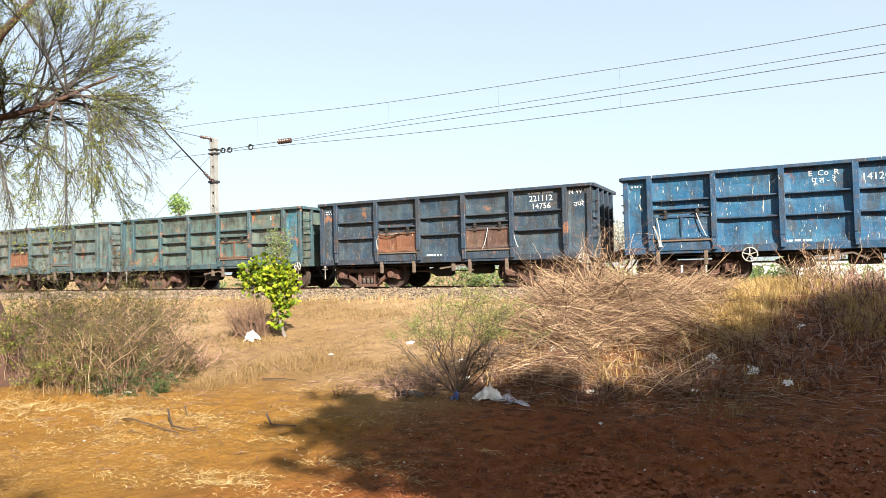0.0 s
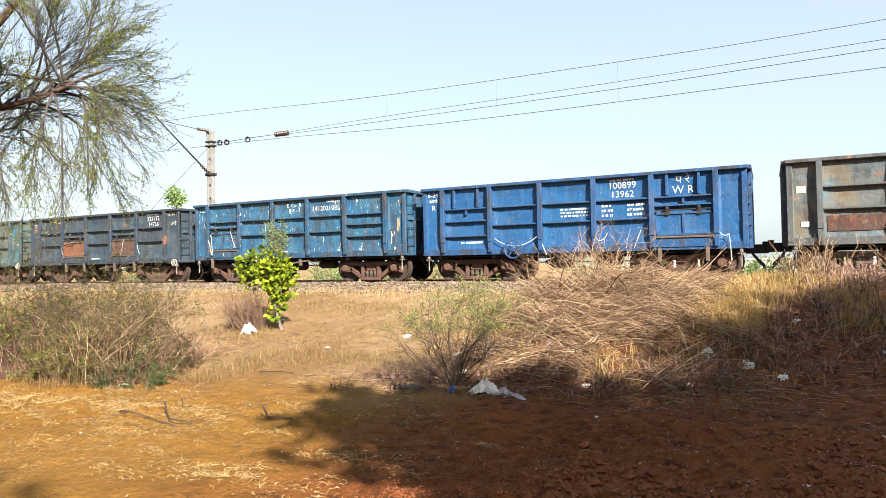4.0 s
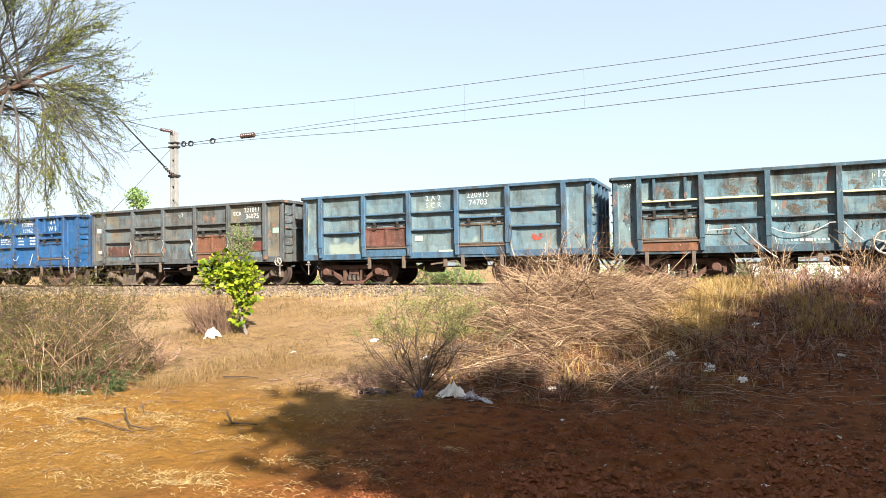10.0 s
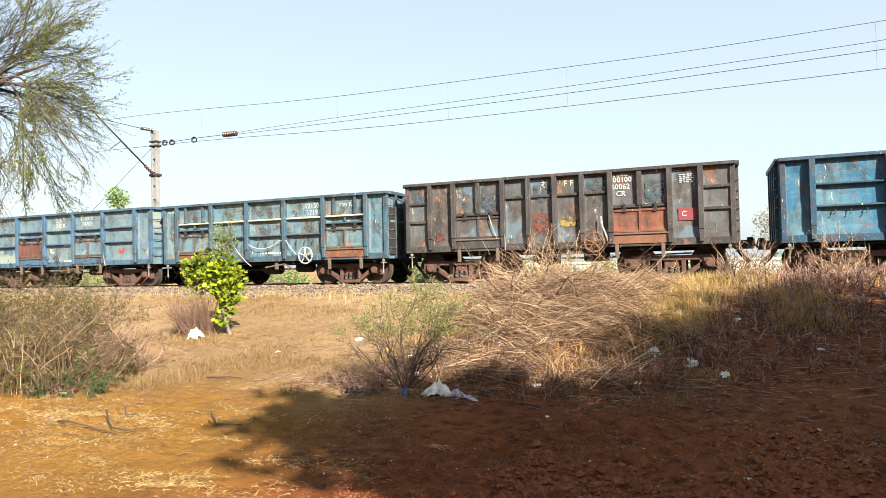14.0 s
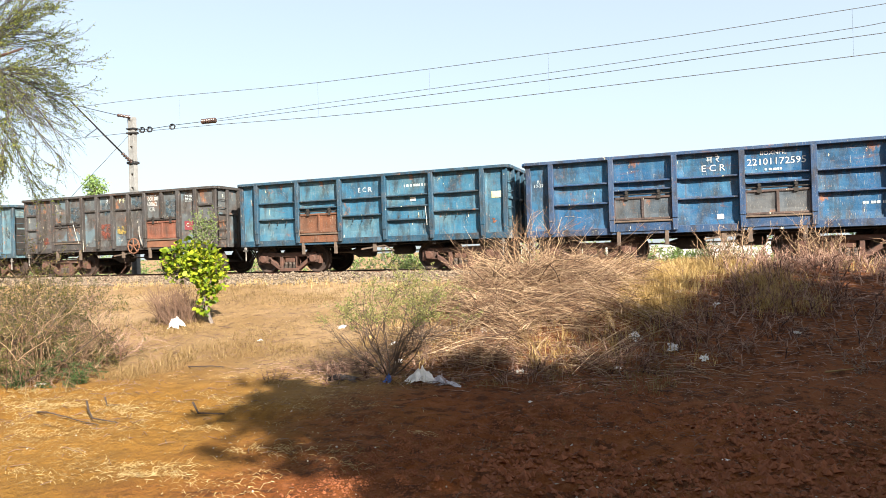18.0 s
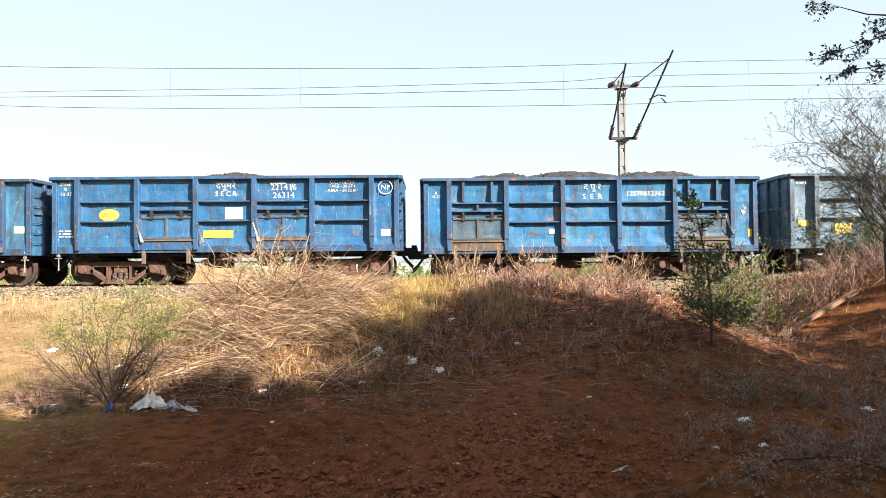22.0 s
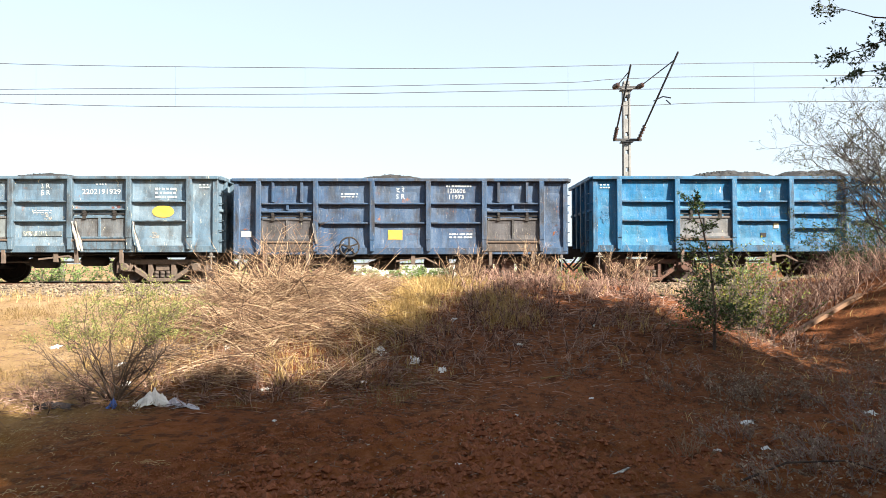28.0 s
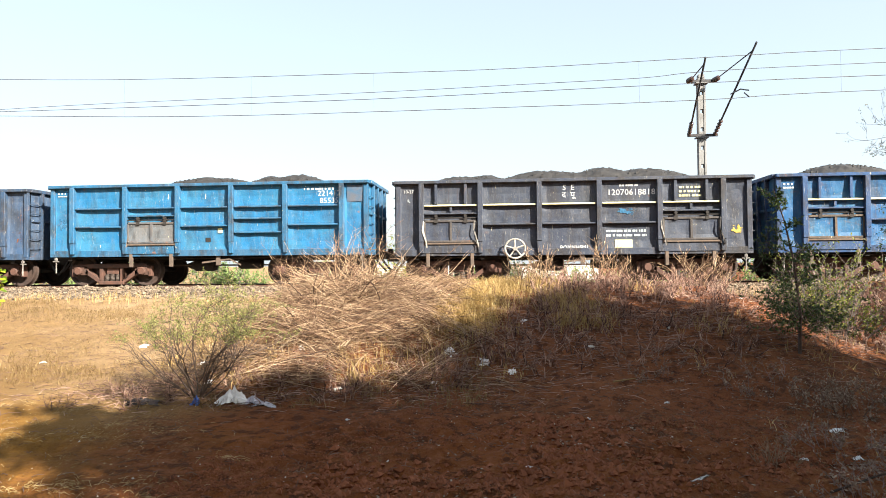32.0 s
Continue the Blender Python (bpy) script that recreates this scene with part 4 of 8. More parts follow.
a, b = coats(0, (0.02, 0.14, 0.3), (0.04, 0.2, 0.36), (0.015, 0.1, 0.22), 0.3, 0.5)
w = TRAIN[0] = wagon_body("scraped blue goods wagon with chipped paint", 4, a, b, (0,), planks=(4,), frame_mat=[b])
write(w, ("E  Co  R\nपू त - रे", 2, 0.1, 2.86, 0.2, LETTER)), write(w, ("14120210853", 3, 0.0, 2.78, 0.25, LETTER_FADED)), write(w, ((1, 0.6, 0.1), 3, 0.2, 3.02, 0, LETTER)), write(w, ((1, 0.6, 0.1), 2, -0.3, 1.25, 0, LETTER))
write(w, ((1, 0.3, 0.09), "L", 0, 2.95, 0, LETTER_FADED))
part("rope", rope([sagging((0.95, FACE_Y - 0.1, 2.0), (1.05, FACE_Y - 0.12, 1.3), -0.1), sagging((2.0, FACE_Y - 0.1, 2.1), (2.25, FACE_Y - 0.1, 1.45), 0.05)], 0.013), w, ROPE)
part("cloth", rag([(0.88, FACE_Y - 0.12, 1.8), (0.95, FACE_Y - 0.12, 1.6), (1.0, FACE_Y - 0.12, 1.35), (1.05, FACE_Y - 0.12, 1.2)], 0.16, 8), w, CLOTH)
stick_label(w, "R", 0.1, 2.1, 0.16, 0.62, paint("bare_primer", (0.5, 0.45, 0.32), (0.56, 0.5, 0.36), 2.2, 0.3, 0.4), "bare patch of scraped primer", "blot")
hand_wheel(w, 3.3, CLOTH, 0.92, FACE_Y - 0.05, 0.66)

a, b = coats(1, (0.012, 0.125, 0.36), (0.018, 0.155, 0.4), (0.011, 0.11, 0.32), 0.02, grime=0.12)
w = TRAIN[1] = wagon_body("freshly painted bright blue goods wagon with white lettering", 5, a, b, (4,), (0, 4))
write(w, ("100899\n13962", 3, 0.0, 2.78, 0.27, LETTER)), write(w, ((1, 0.7, 0.12), 3, 0, 3.07, 0, LETTER)), write(w, ("प रे\nW R", 4, 0.0, 2.82, 0.3, LETTER))
write(w, ("8-24", "L", 0, 3.0, 0.22, LETTER)), write(w, ("वापसी", "L", 0, 2.8, 0.15, LETTER)), write(w, ("R", "L", 0, 2.58, 0.25, LETTER))
write(w, ((3, 0.85, 0.3), 2, 0.15, 2.2, 0, LETTER)), write(w, ((3, 0.32, 0.42), 3, -0.3, 2.2, 0, LETTER_FADED)), write(w, ((3, 0.5, 0.42), 3, 0.26, 2.2, 0, LETTER)), write(w, ((1, 0.75, 0.13), 0, 0.1, 1.4, 0, LETTER))
part("rope", rope([sagging((2.6, FACE_Y - 0.09, 1.5), (4.05, FACE_Y - 0.1, 1.55), 0.28), sagging((4.05, FACE_Y - 0.1, 1.55), (4.3, FACE_Y - 0.1, 0.95), 0.0, 4), sagging((5.75, FACE_Y - 0.12, 1.5), (6.15, FACE_Y - 0.1, 1.55), 0.2), sagging((6.9, FACE_Y - 0.1, 1.1), (7.1, FACE_Y - 0.1, 1.6), 0), sagging((9.1, FACE_Y - 0.1, 1.55), (9.4, FACE_Y - 0.1, 1.4), 0.1), sagging((9.4, FACE_Y - 0.1, 1.4), (9.45, FACE_Y - 0.1, 0.7), 0)]), w, ROPE, "white rope tied along the side")
hand_wheel(w, 3.25, b, 1.15)

a, b = coats(2, (0.16, 0.175, 0.175), (0.15, 0.225, 0.27), (0.12, 0.145, 0.165), 0.45, patch=(0.13, 0.115, 0.085))
w = TRAIN[2] = wagon_body("weathered grey-brown goods wagon with rusty red doors", 6, a, b, (1, 3), leaf=[a, RUST_DOOR], frame_mat=[door_coat("brown_grey_frame", (0.09, 0.07, 0.055), (0.13, 0.1, 0.075)), RUST_DOOR], sill=[b, RUST_DOOR], cast=BOGIE_DARK)
write(w, ("ECR", 4, -0.33, 2.82, 0.2, LETTER)), write(w, ("221011\n36075", 4, 0.12, 2.82, 0.25, LETTER)), write(w, ((1, 0.4, 0.09), 4, 0.05, 3.06, 0, LETTER_FADED)), write(w, ("प रे", 2, 0.0, 2.86, 0.2, LETTER_FADED))
stick_label(w, "R", 0.0, 2.15, 0.27, 0.18, GREEN_LABEL, "green paper label"), stick_label(w, "L", 0.1, 1.55, 0.2, 0.13, PAPER, "white paper label"), stick_label(w, "L", -0.05, 2.45, 0.22, 0.18, YELLOW_PALE, "faded yellow mark")
stick_label(w, 4, 0.0, 1.6, 1.35, 0.36, paint("red_primer", (0.2, 0.06, 0.045), (0.16, 0.1, 0.08), 4.2, 0.5), "red-brown primer patch")
stick_label(w, 0, 0.0, 1.55, 1.35, 0.4, paint("maroon_primer", (0.14, 0.05, 0.045), (0.12, 0.07, 0.06), 3.2, 0.5), "maroon primer patch")
for x, s in ((2.35, 21), (4.15, 22), (7.4, 23), (5.6, 24)):
    part("cloth", rag([(x, FACE_Y - 0.11, 1.95), (x + 0.06, FACE_Y - 0.12, 1.75), (x - 0.03, FACE_Y - 0.12, 1.55), (x + 0.07, FACE_Y - 0.12, 1.3)], 0.1, s), w, CLOTH, "frayed rope wrapping")
hand_wheel(w, WL - 0.25, CLOTH, 1.0, FACE_Y - 0.05, 0.5)

a, b = coats(3, (0.22, 0.32, 0.35), (0.16, 0.28, 0.36), (0.07, 0.19, 0.33), 0.3, grime=0.3, patch=(0.22, 0.26, 0.22))
w = TRAIN[3] = wagon_body("pale teal goods wagon with blue posts and a maroon door", 7, a, b, (1, 3), leaf=[door_coat("maroon_door", (0.13, 0.05, 0.04), (0.17, 0.07, 0.055), 4), a], frame_mat=[door_coat("maroon_frame", (0.12, 0.05, 0.04), (0.16, 0.065, 0.05), 4), door_coat("brown_grey_frame", (0.09, 0.07, 0.055), (0.13, 0.1, 0.075))])
write(w, ("2 A 2\nS C R", 2, 0.0, 2.82, 0.24, LETTER_FADED)), write(w, ("220915\n74703", 3, -0.1, 2.84, 0.25, LETTER_FADED))
stick_label(w, 2, -0.35, 1.65, 0.24, 0.17, YELLOW_PALE, "small cream label"), stick_label(w, 4, 0.05, 1.6, 0.5, 0.2, RED_SMEAR, "daub of red paint", "blot"), stick_label(w, 2, 0.3, 1.2, 0.5, 0.1, YELLOW_PALE, "pale yellow stripe"), stick_label(w, "R", 0.0, 1.6, 0.38, 0.2, RUST_SMEAR, "rust patch", "blot")
part("cloth", rag([(7.5, FACE_Y - 0.11, 1.95), (7.55, FACE_Y - 0.12, 1.7), (7.5, FACE_Y - 0.12, 1.4), (7.62, FACE_Y - 0.12, 1.0)], 0.1, 5), w, CLOTH)

a, b = coats(4, (0.14, 0.28, 0.36), (0.24, 0.35, 0.37), (0.06, 0.15, 0.22), 0.5, 0.15, grime=0.5)
w = TRAIN[4] = wagon_body("faded teal goods wagon with a yellow stripe and hanging rope", 8, a, b, (0, 4), (0, 4), rib=YELLOW_PALE, sill=[RUST_DOOR, RUST_DOOR], frame_mat=[door_coat("brown_grey_frame", (0.09, 0.07, 0.055), (0.13, 0.1, 0.075)), door_coat("brown_grey_frame", (0.09, 0.07, 0.055), (0.13, 0.1, 0.075))])
write(w, ("121506\n17193", 3, 0.25, 2.78, 0.24, LETTER_FADED)), write(w, ("S W R", 4, 0, 2.86, 0.2, LETTER_FADED)), write(w, ((1, 0.9, 0.12), 2, 0.1, 1.3, 0, LETTER_FADED)), write(w, ("10-27", "L", 0, 2.98, 0.14, LETTER_FADED))
part("rope", rope([sagging((4.0, FACE_Y - 0.1, 1.75), (5.5, FACE_Y - 0.1, 1.7), 0.26), sagging((5.5, FACE_Y - 0.1, 1.72), (5.85, FACE_Y - 0.1, 1.72), 0), sagging((5.85, FACE_Y - 0.1, 1.72), (6.25, FACE_Y - 0.1, 1.25), 0.03), sagging((2.6, FACE_Y - 0.1, 1.62), (3.3, FACE_Y - 0.1, 1.66), 0.0), sagging((3.45, FACE_Y - 0.1, 1.7), (4.3, FACE_Y - 0.1, 0.85), 0.08)]), w, ROPE, "white rope tied along the side")
hand_wheel(w, 6.72, CLOTH, 1.18)
stick_label(w, "L", 0.1, 2.05, 0.3, 0.36, DARK_SMEAR, "round patch of darker paint", "blot"), stick_label(w, "R", 0.0, 2.0, 0.32, 0.36, DARK_SMEAR, "round patch of darker paint", "blot")

tie_hooks(w, (1, 2, 3), 1.66)
for bay, u, z, ww, hh in ((2, 0.0, 2.2, 1.1, 0.5), (3, 0.2, 2.2, 0.9, 0.5), (1, -0.25, 2.2, 0.5, 0.5), (0, 0.05, 2.8, 0.6, 0.5), (4, 0.0, 2.8, 0.8, 0.45), (1, 0.1, 2.8, 1.2, 0.45), (2, -0.1, 2.8, 1.0, 0.4), (3, -0.2, 2.75, 0.7, 0.5)):
    stick_label(w, bay, u, z, ww, hh, OCHRE_SMEAR, "ochre rust stain", "blot")

# the brown wagon of another build: narrow bays, two ladders, a rail at two thirds of its height
brown = paint("brown_wagon_paint", (0.115, 0.1, 0.095), (0.15, 0.175, 0.19), 5.3, 0.45, 0.25, patch=(0.1, 0.15, 0.18))
brown_trim = paint("brown_frame_paint", (0.066, 0.06, 0.062), (0.095, 0.095, 0.1), 6.3, 0.3)


def brown_wagon():
    wagon = tagged(new("goods_wagon"), "rusty brown goods wagon with many posts and orange doors", "goods wagon", "wagons of the goods train")
    common_body(wagon, brown, brown_trim, BOGIE)
    xs = [0.1 + (WL - 0.2) * i / 12 for i in range(13)]
    for i in range(12):
        sheet_me = SH["sheets"][0][i % 3]
        part("side_sheet", dented_sheet(xs[i] + 0.02, xs[i + 1] - 0.02, BODY_Z, 3.15, i + 60, 0.02), wagon, brown)
        inner = bevelled(Mesher().box(xs[i] + 0.07, xs[i + 1] - 0.07, FACE_Y - 0.05, FACE_Y + 0.01, -0.04, 0.04).mesh("rib"), 0.008)
        if i in (0, 11):
            for z in (1.98, 2.58):
                part("rib", inner, wagon, brown_trim, at=(0, 0, z))
        elif i in (4, 5, 6, 7):
            part("rib", inner, wagon, brown_trim, at=(0, 0, 2.6))
        elif i in (2, 3, 8, 9):
            part("rib", inner, wagon, brown_trim, at=(0, 0, 2.16))
    for i in range(1, 12):
        tall = 0.0 if i not in (3, 9) else 0.62
        me = SH["post"] if i not in (3, 9) else bevelled(Mesher().box(-0.07, 0.07, FACE_Y - 0.1, FACE_Y + 0.01, 2.16, 3.15).mesh("post"), 0.01)
        part("post", me, wagon, brown_trim, at=(xs[i], 0, 0))
    for x in (0.1, WL - 0.1):
        part("corner_post", SH["corner"], wagon, brown_trim, at=(x, 0, 0))
    orange = door_coat("orange_rust_door", (0.25, 0.085, 0.05), (0.18, 0.07, 0.048), 3)
    add_door(wagon, xs[3], brown, brown, brown_trim, brown_trim)
    add_door(wagon, xs[9], brown, orange, orange, RUSTY)
    return wagon


w = TRAIN[5] = brown_wagon()
for what, x, z, size, mat in (("100100\n60062\nCR", 6.86, 2.72, 0.21, LETTER), ("रे", 4.6, 2.92, 0.28, LETTER_FADED), ("F F", 5.36, 2.92, 0.24, YELLOW_PALE)):
    part("lettering", words(what, size), w, mat, "", (x, FACE_Y - 0.006, z))
part("lettering", bars(5, 0.4, 0.26), w, LETTER_FADED, "", (8.65, FACE_Y - 0.006, 2.85))
part("lettering", bars(1, 0.4, 0.1), w, LETTER, "", (6.86, FACE_Y - 0.006, 3.05))
for x, z, ww, hh, mat, lab in ((4.55, 1.75, 0.56, 0.62, DULL_RED, "worn red painted block"), (5.36, 1.8, 0.52, 0.3, DULL_YELLOW, "worn yellow painted strip"), (5.36, 1.5, 0.56, 0.26, GREY_SCRAPE, "silvery scratched patch"), (6.17, 2.2, 0.3, 0.4, GREY_SCRAPE, "white scrape"), (1.25, 1.5, 0.3, 0.26, DULL_RED, "worn red mark"), (2.1, 2.75, 0.5, 0.4, GREY_SCRAPE, "white flecks of paint"), (4.6, 2.65, 0.55, 0.5, DULL_BLUE, "old blue paint showing through"), (6.17, 2.88, 0.6, 0.4, DULL_BLUE, "old blue paint showing through"), (0.5, 2.85, 0.5, 0.5, DULL_BLUE, "old blue paint showing through"), (2.9, 2.5, 0.5, 0.6, DULL_BLUE, "old blue paint showing through"), (7.78, 2.5, 0.5, 0.7, DULL_BLUE, "old blue paint showing through"), (8.65, 1.85, 0.5, 0.34, plain("dark_red_mark", (0.2, 0.03, 0.04), (0.16, 0.04, 0.045), 5), "dark red mark")):
    part("label_plate", plate(ww, hh), w, mat, lab, (x, FACE_Y - 0.005, z))
part("lettering", words("C", 0.2), w, LETTER, "", (8.55, FACE_Y - 0.012, 1.86))
hand_wheel(w, 6.1, RUSTY, 1.16)
part("cloth", rag([(6.3, FACE_Y - 0.1, 1.9), (6.33, FACE_Y - 0.12, 1.6), (6.45, FACE_Y - 0.14, 1.3), (6.5, FACE_Y - 0.1, 1.1)], 0.11, 9), w, CLOTH)
part("rope", rope([sagging((2.9, FACE_Y - 0.12, 2.1), (3.15, FACE_Y - 0.1, 1.35), 0.05), sagging((3.4, FACE_Y - 0.12, 1.5), (3.4, FACE_Y - 0.1, 1.0), 0)], 0.012), w, CLOTH)

a, b = coats(6, (0.04, 0.2, 0.35), (0.12, 0.28, 0.37), (0.02, 0.1, 0.18), 0.3, 0.1)
w = TRAIN[6] = wagon_body("worn blue goods wagon with a rusty door", 9, a, b, (1,), planks=(3,), leaf=[RUST_DOOR], frame_mat=[RUST_DOOR], sill=[RUST_DOOR])
write(w, ("E C R", 2, 0.05, 2.75, 0.22, LETTER_FADED)), write(w, ((1, 0.9, 0.16), 3, 0.2, 2.8, 0, LETTER_FADED)), stick_label(w, 3, 0.1, 2.36, 0.2, 0.13, PAPER, "white paper label"), stick_label(w, "R", 0.05, 2.35, 0.3, 0.2, YELLOW_PALE, "faded cream label")
part("rope", rope([sagging((7.2, FACE_Y - 0.1, 2.1), (7.25, FACE_Y - 0.1, 1.5), 0.0)]), w, ROPE)

tie_hooks(w, (0, 2, 3, 4), 1.78)
stick_label(w, "R", 0.1, 1.6, 0.4, 0.3, RUST_SMEAR, "rust stain", "blot")

a, b = coats(7, (0.022, 0.14, 0.32), (0.05, 0.21, 0.38), (0.03, 0.1, 0.24), 0.32, 0.1)
w = TRAIN[7] = wagon_body("blue goods wagon with brown-framed doors and white numerals", 10, a, b, (1, 3), leaf=[door_coat("slate_door", (0.07, 0.1, 0.13), (0.11, 0.12, 0.13), 4)], frame_mat=[door_coat("brown_frame", (0.12, 0.08, 0.07), (0.08, 0.06, 0.06), 4)])
write(w, ("म रे\nE C R", 2, 0.1, 2.84, 0.25, LETTER)), write(w, ("22101172595", 3, 0.0, 2.8, 0.25, LETTER)), write(w, ("BOXNHL", 3, -0.05, 3.03, 0.15, LETTER)), write(w, ((1, 0.4, 0.12), 3, -0.05, 2.6, 0, LETTER_FADED)), write(w, ("R\n10-27", "L", 0, 2.6, 0.13, LETTER_FADED))
stick_label(w, 2, 0.2, 1.4, 0.16, 0.14, PAPER, "white paper label"), stick_label(w, "R", 0.05, 1.75, 0.28, 0.2, YELLOW_PALE, "cream paper label"), write(w, ((1, 0.5, 0.14), 4, 0.3, 1.6, 0, LETTER_FADED))

a, b = coats(8, (0.02, 0.155, 0.38), (0.04, 0.21, 0.42), (0.02, 0.13, 0.32), 0.22, 0.08, grime=0.25)
w = TRAIN[8] = wagon_body("blue goods wagon with a yellow oval and white lettering, loaded", 11, a, b, (1, 3), leaf=[a], frame_mat=[door_coat("dull_blue_frame", (0.06, 0.1, 0.17), (0.1, 0.12, 0.15), 4)])
write(w, ("दपूमरे", 2, 0.0, 2.96, 0.27, LETTER)), write(w, ("S E C R", 2, 0.0, 2.72, 0.2, LETTER)), write(w, ("221416\n26314", 3, 0.0, 2.78, 0.25, LETTER)), write(w, ((1, 0.45, 0.09), 3, -0.1, 3.02, 0, LETTER))
write(w, ("C.C. - 70.73 t\nTARE - 20.67 t\nAREA - 30.32 m", 4, 0.0, 2.92, 0.125, LETTER)), write(w, ("NP", "R", 0.0, 2.88, 0.2, LETTER)), write(w, ("वापसी\nR\n10-27", "L", 0, 2.88, 0.15, LETTER)), write(w, ((3, 0.4, 0.24), "L", 0, 1.58, 0, LETTER))
stick_label(w, 0, 0.0, 2.12, 0.58, 0.36, YELLOW, "yellow painted oval", True), write(w, ((2, 0.38, 0.16), 0, 0.0, 2.12, 0, plain("brown_ink", (0.3, 0.16, 0.05), (0.36, 0.2, 0.06), 9)))
stick_label(w, 2, 0.15, 2.15, 0.5, 0.35, PAPER, "blank white notice"), stick_label(w, 2, -0.15, 1.54, 0.85, 0.22, YELLOW, "yellow painted strip"), write(w, ((1, 0.7, 0.06), 2, -0.15, 1.54, 0, plain("brown_ink", (0.3, 0.16, 0.05), (0.36, 0.2, 0.06), 9)))
part("emblem_ring", Mesher().ring((0, 0, 0), 0.2, 0.012, 24).mesh("emblem_ring"), w, LETTER, "white painted ring", (bay_mid("R")[0], FACE_Y - 0.004, 2.88))
stick_label(w, "R", 0.0, 1.55, 0.26, 0.2, PAPER, "torn paper label")
for x, s in ((2.45, 31), (4.15, 32), (5.75, 33)):
    part("cloth", rag([(x, FACE_Y - 0.11, 1.85), (x + 0.08, FACE_Y - 0.12, 1.6), (x + 0.16, FACE_Y - 0.12, 1.3)], 0.16, s), w, CLOTH, "grey sacking tied to a door")

a, b = coats(9, (0.02, 0.195, 0.45), (0.05, 0.25, 0.46), (0.03, 0.13, 0.3), 0.34, grime=0.35)
w = TRAIN[9] = wagon_body("blue goods wagon with rust smears and grey doors, loaded", 12, a, b, (0, 4), (0, 4), leaf=[door_coat("grey_door", (0.05, 0.11, 0.17), (0.09, 0.12, 0.14), 3)], frame_mat=[door_coat("grey_frame", (0.055, 0.07, 0.085), (0.09, 0.085, 0.08), 3)], sill=[door_coat("brown_sill", (0.14, 0.1, 0.075), (0.1, 0.08, 0.06), 4)])
write(w, ("द पू रे", 2, 0.05, 2.95, 0.25, LETTER_FADED)), write(w, ("S  E  R", 2, 0.05, 2.67, 0.22, LETTER)), write(w, ("12070612762", 3, 0.0, 2.75, 0.21, LETTER)), write(w, ("R\n10-27", "L", 0, 2.75, 0.12, LETTER_FADED))
stick_label(w, 1, 0.35, 1.65, 0.15, 0.14, PAPER, "white paper label"), stick_label(w, 1, 0.1, 1.6, 0.8, 0.15, RUST_SMEAR, "rust smear", "blot"), stick_label(w, "R", 0.0, 2.25, 0.2, 0.32, WHITE_SMEAR, "torn white label", "blot"), stick_label(w, "R", 0.35, 1.55, 0.12, 0.24, YELLOW, "yellow paint mark")
part("cloth", rag([(8.9, FACE_Y - 0.11, 2.1), (8.95, FACE_Y - 0.12, 1.8), (9.1, FACE_Y - 0.12, 1.5)], 0.14, 12), w, CLOTH)

a, b = coats(10, (0.17, 0.29, 0.41), (0.28, 0.39, 0.48), (0.14, 0.24, 0.33), 0.2, 0.3, grime=0.28)
w = TRAIN[10] = wagon_body("grey-blue goods wagon with yellow marks and pale doors, loaded", 13, a, b, (1, 3), leaf=[door_coat("pale_door", (0.27, 0.31, 0.31), (0.2, 0.23, 0.24), 3), door_coat("slate_door", (0.12, 0.14, 0.16), (0.16, 0.17, 0.18), 3)], frame_mat=[door_coat("pale_frame", (0.2, 0.21, 0.2), (0.14, 0.14, 0.14), 3), b], cast=BOGIE_DARK)
write(w, ("2202191929", 3, 0.0, 2.78, 0.22, LETTER)), write(w, ("3 R\nE R", 2, 0.05, 2.85, 0.2, LETTER_FADED)), write(w, ((1, 0.3, 0.09), 3, 0, 3.0, 0, LETTER_FADED)), write(w, ((3, 0.6, 0.36), 4, 0.1, 2.75, 0, LETTER_FADED)), write(w, ((2, 0.5, 0.12), 2, 0, 2.2, 0, LETTER)), write(w, ((1, 0.3, 0.12), "L", 0, 2.96, 0, LETTER))
stick_label(w, 0, 0.0, 1.58, 0.48, 0.34, YELLOW, "yellow painted square"), stick_label(w, "L", 0.1, 1.75, 0.34, 0.18, YELLOW, "yellow painted strip"), stick_label(w, 4, 0.05, 2.2, 0.62, 0.36, YELLOW, "yellow painted oval", True), stick_label(w, 2, 0.0, 1.55, 1.1, 0.14, paint("scribbled_paint", (0.2, 0.26, 0.29), (0.3, 0.33, 0.34), 1.7, 0.1, 1.2), "scribbled chalk marks")
write(w, ((2, 0.3, 0.14), "R", 0, 2.95, 0, LETTER_FADED)), stick_label(w, 0, 0.0, 2.05, 0.9, 0.4, GREY_SCRAPE, "white scratched streaks", "blot"), stick_label(w, 2, 0.2, 2.1, 0.8, 0.35, GREY_SCRAPE, "white scratched streaks", "blot"), stick_label(w, 4, 0.0, 1.55, 0.9, 0.3, GREY_SCRAPE, "white scratched streaks", "blot"), stick_label(w, 3, 0.3, 2.3, 0.4, 0.2, DULL_RED, "worn red smudge", "blot")
for x, s in ((5.85, 41), (5.95, 42), (7.55, 43), (2.45, 45)):
    part("cloth", rag([(x, FACE_Y - 0.11, 1.9), (x + 0.04, FACE_Y - 0.12, 1.65), (x + 0.12, FACE_Y - 0.12, 1.35), (x + 0.2, FACE_Y - 0.12, 1.05)], 0.14, s), w, CLOTH, "white sacking hanging from a door")

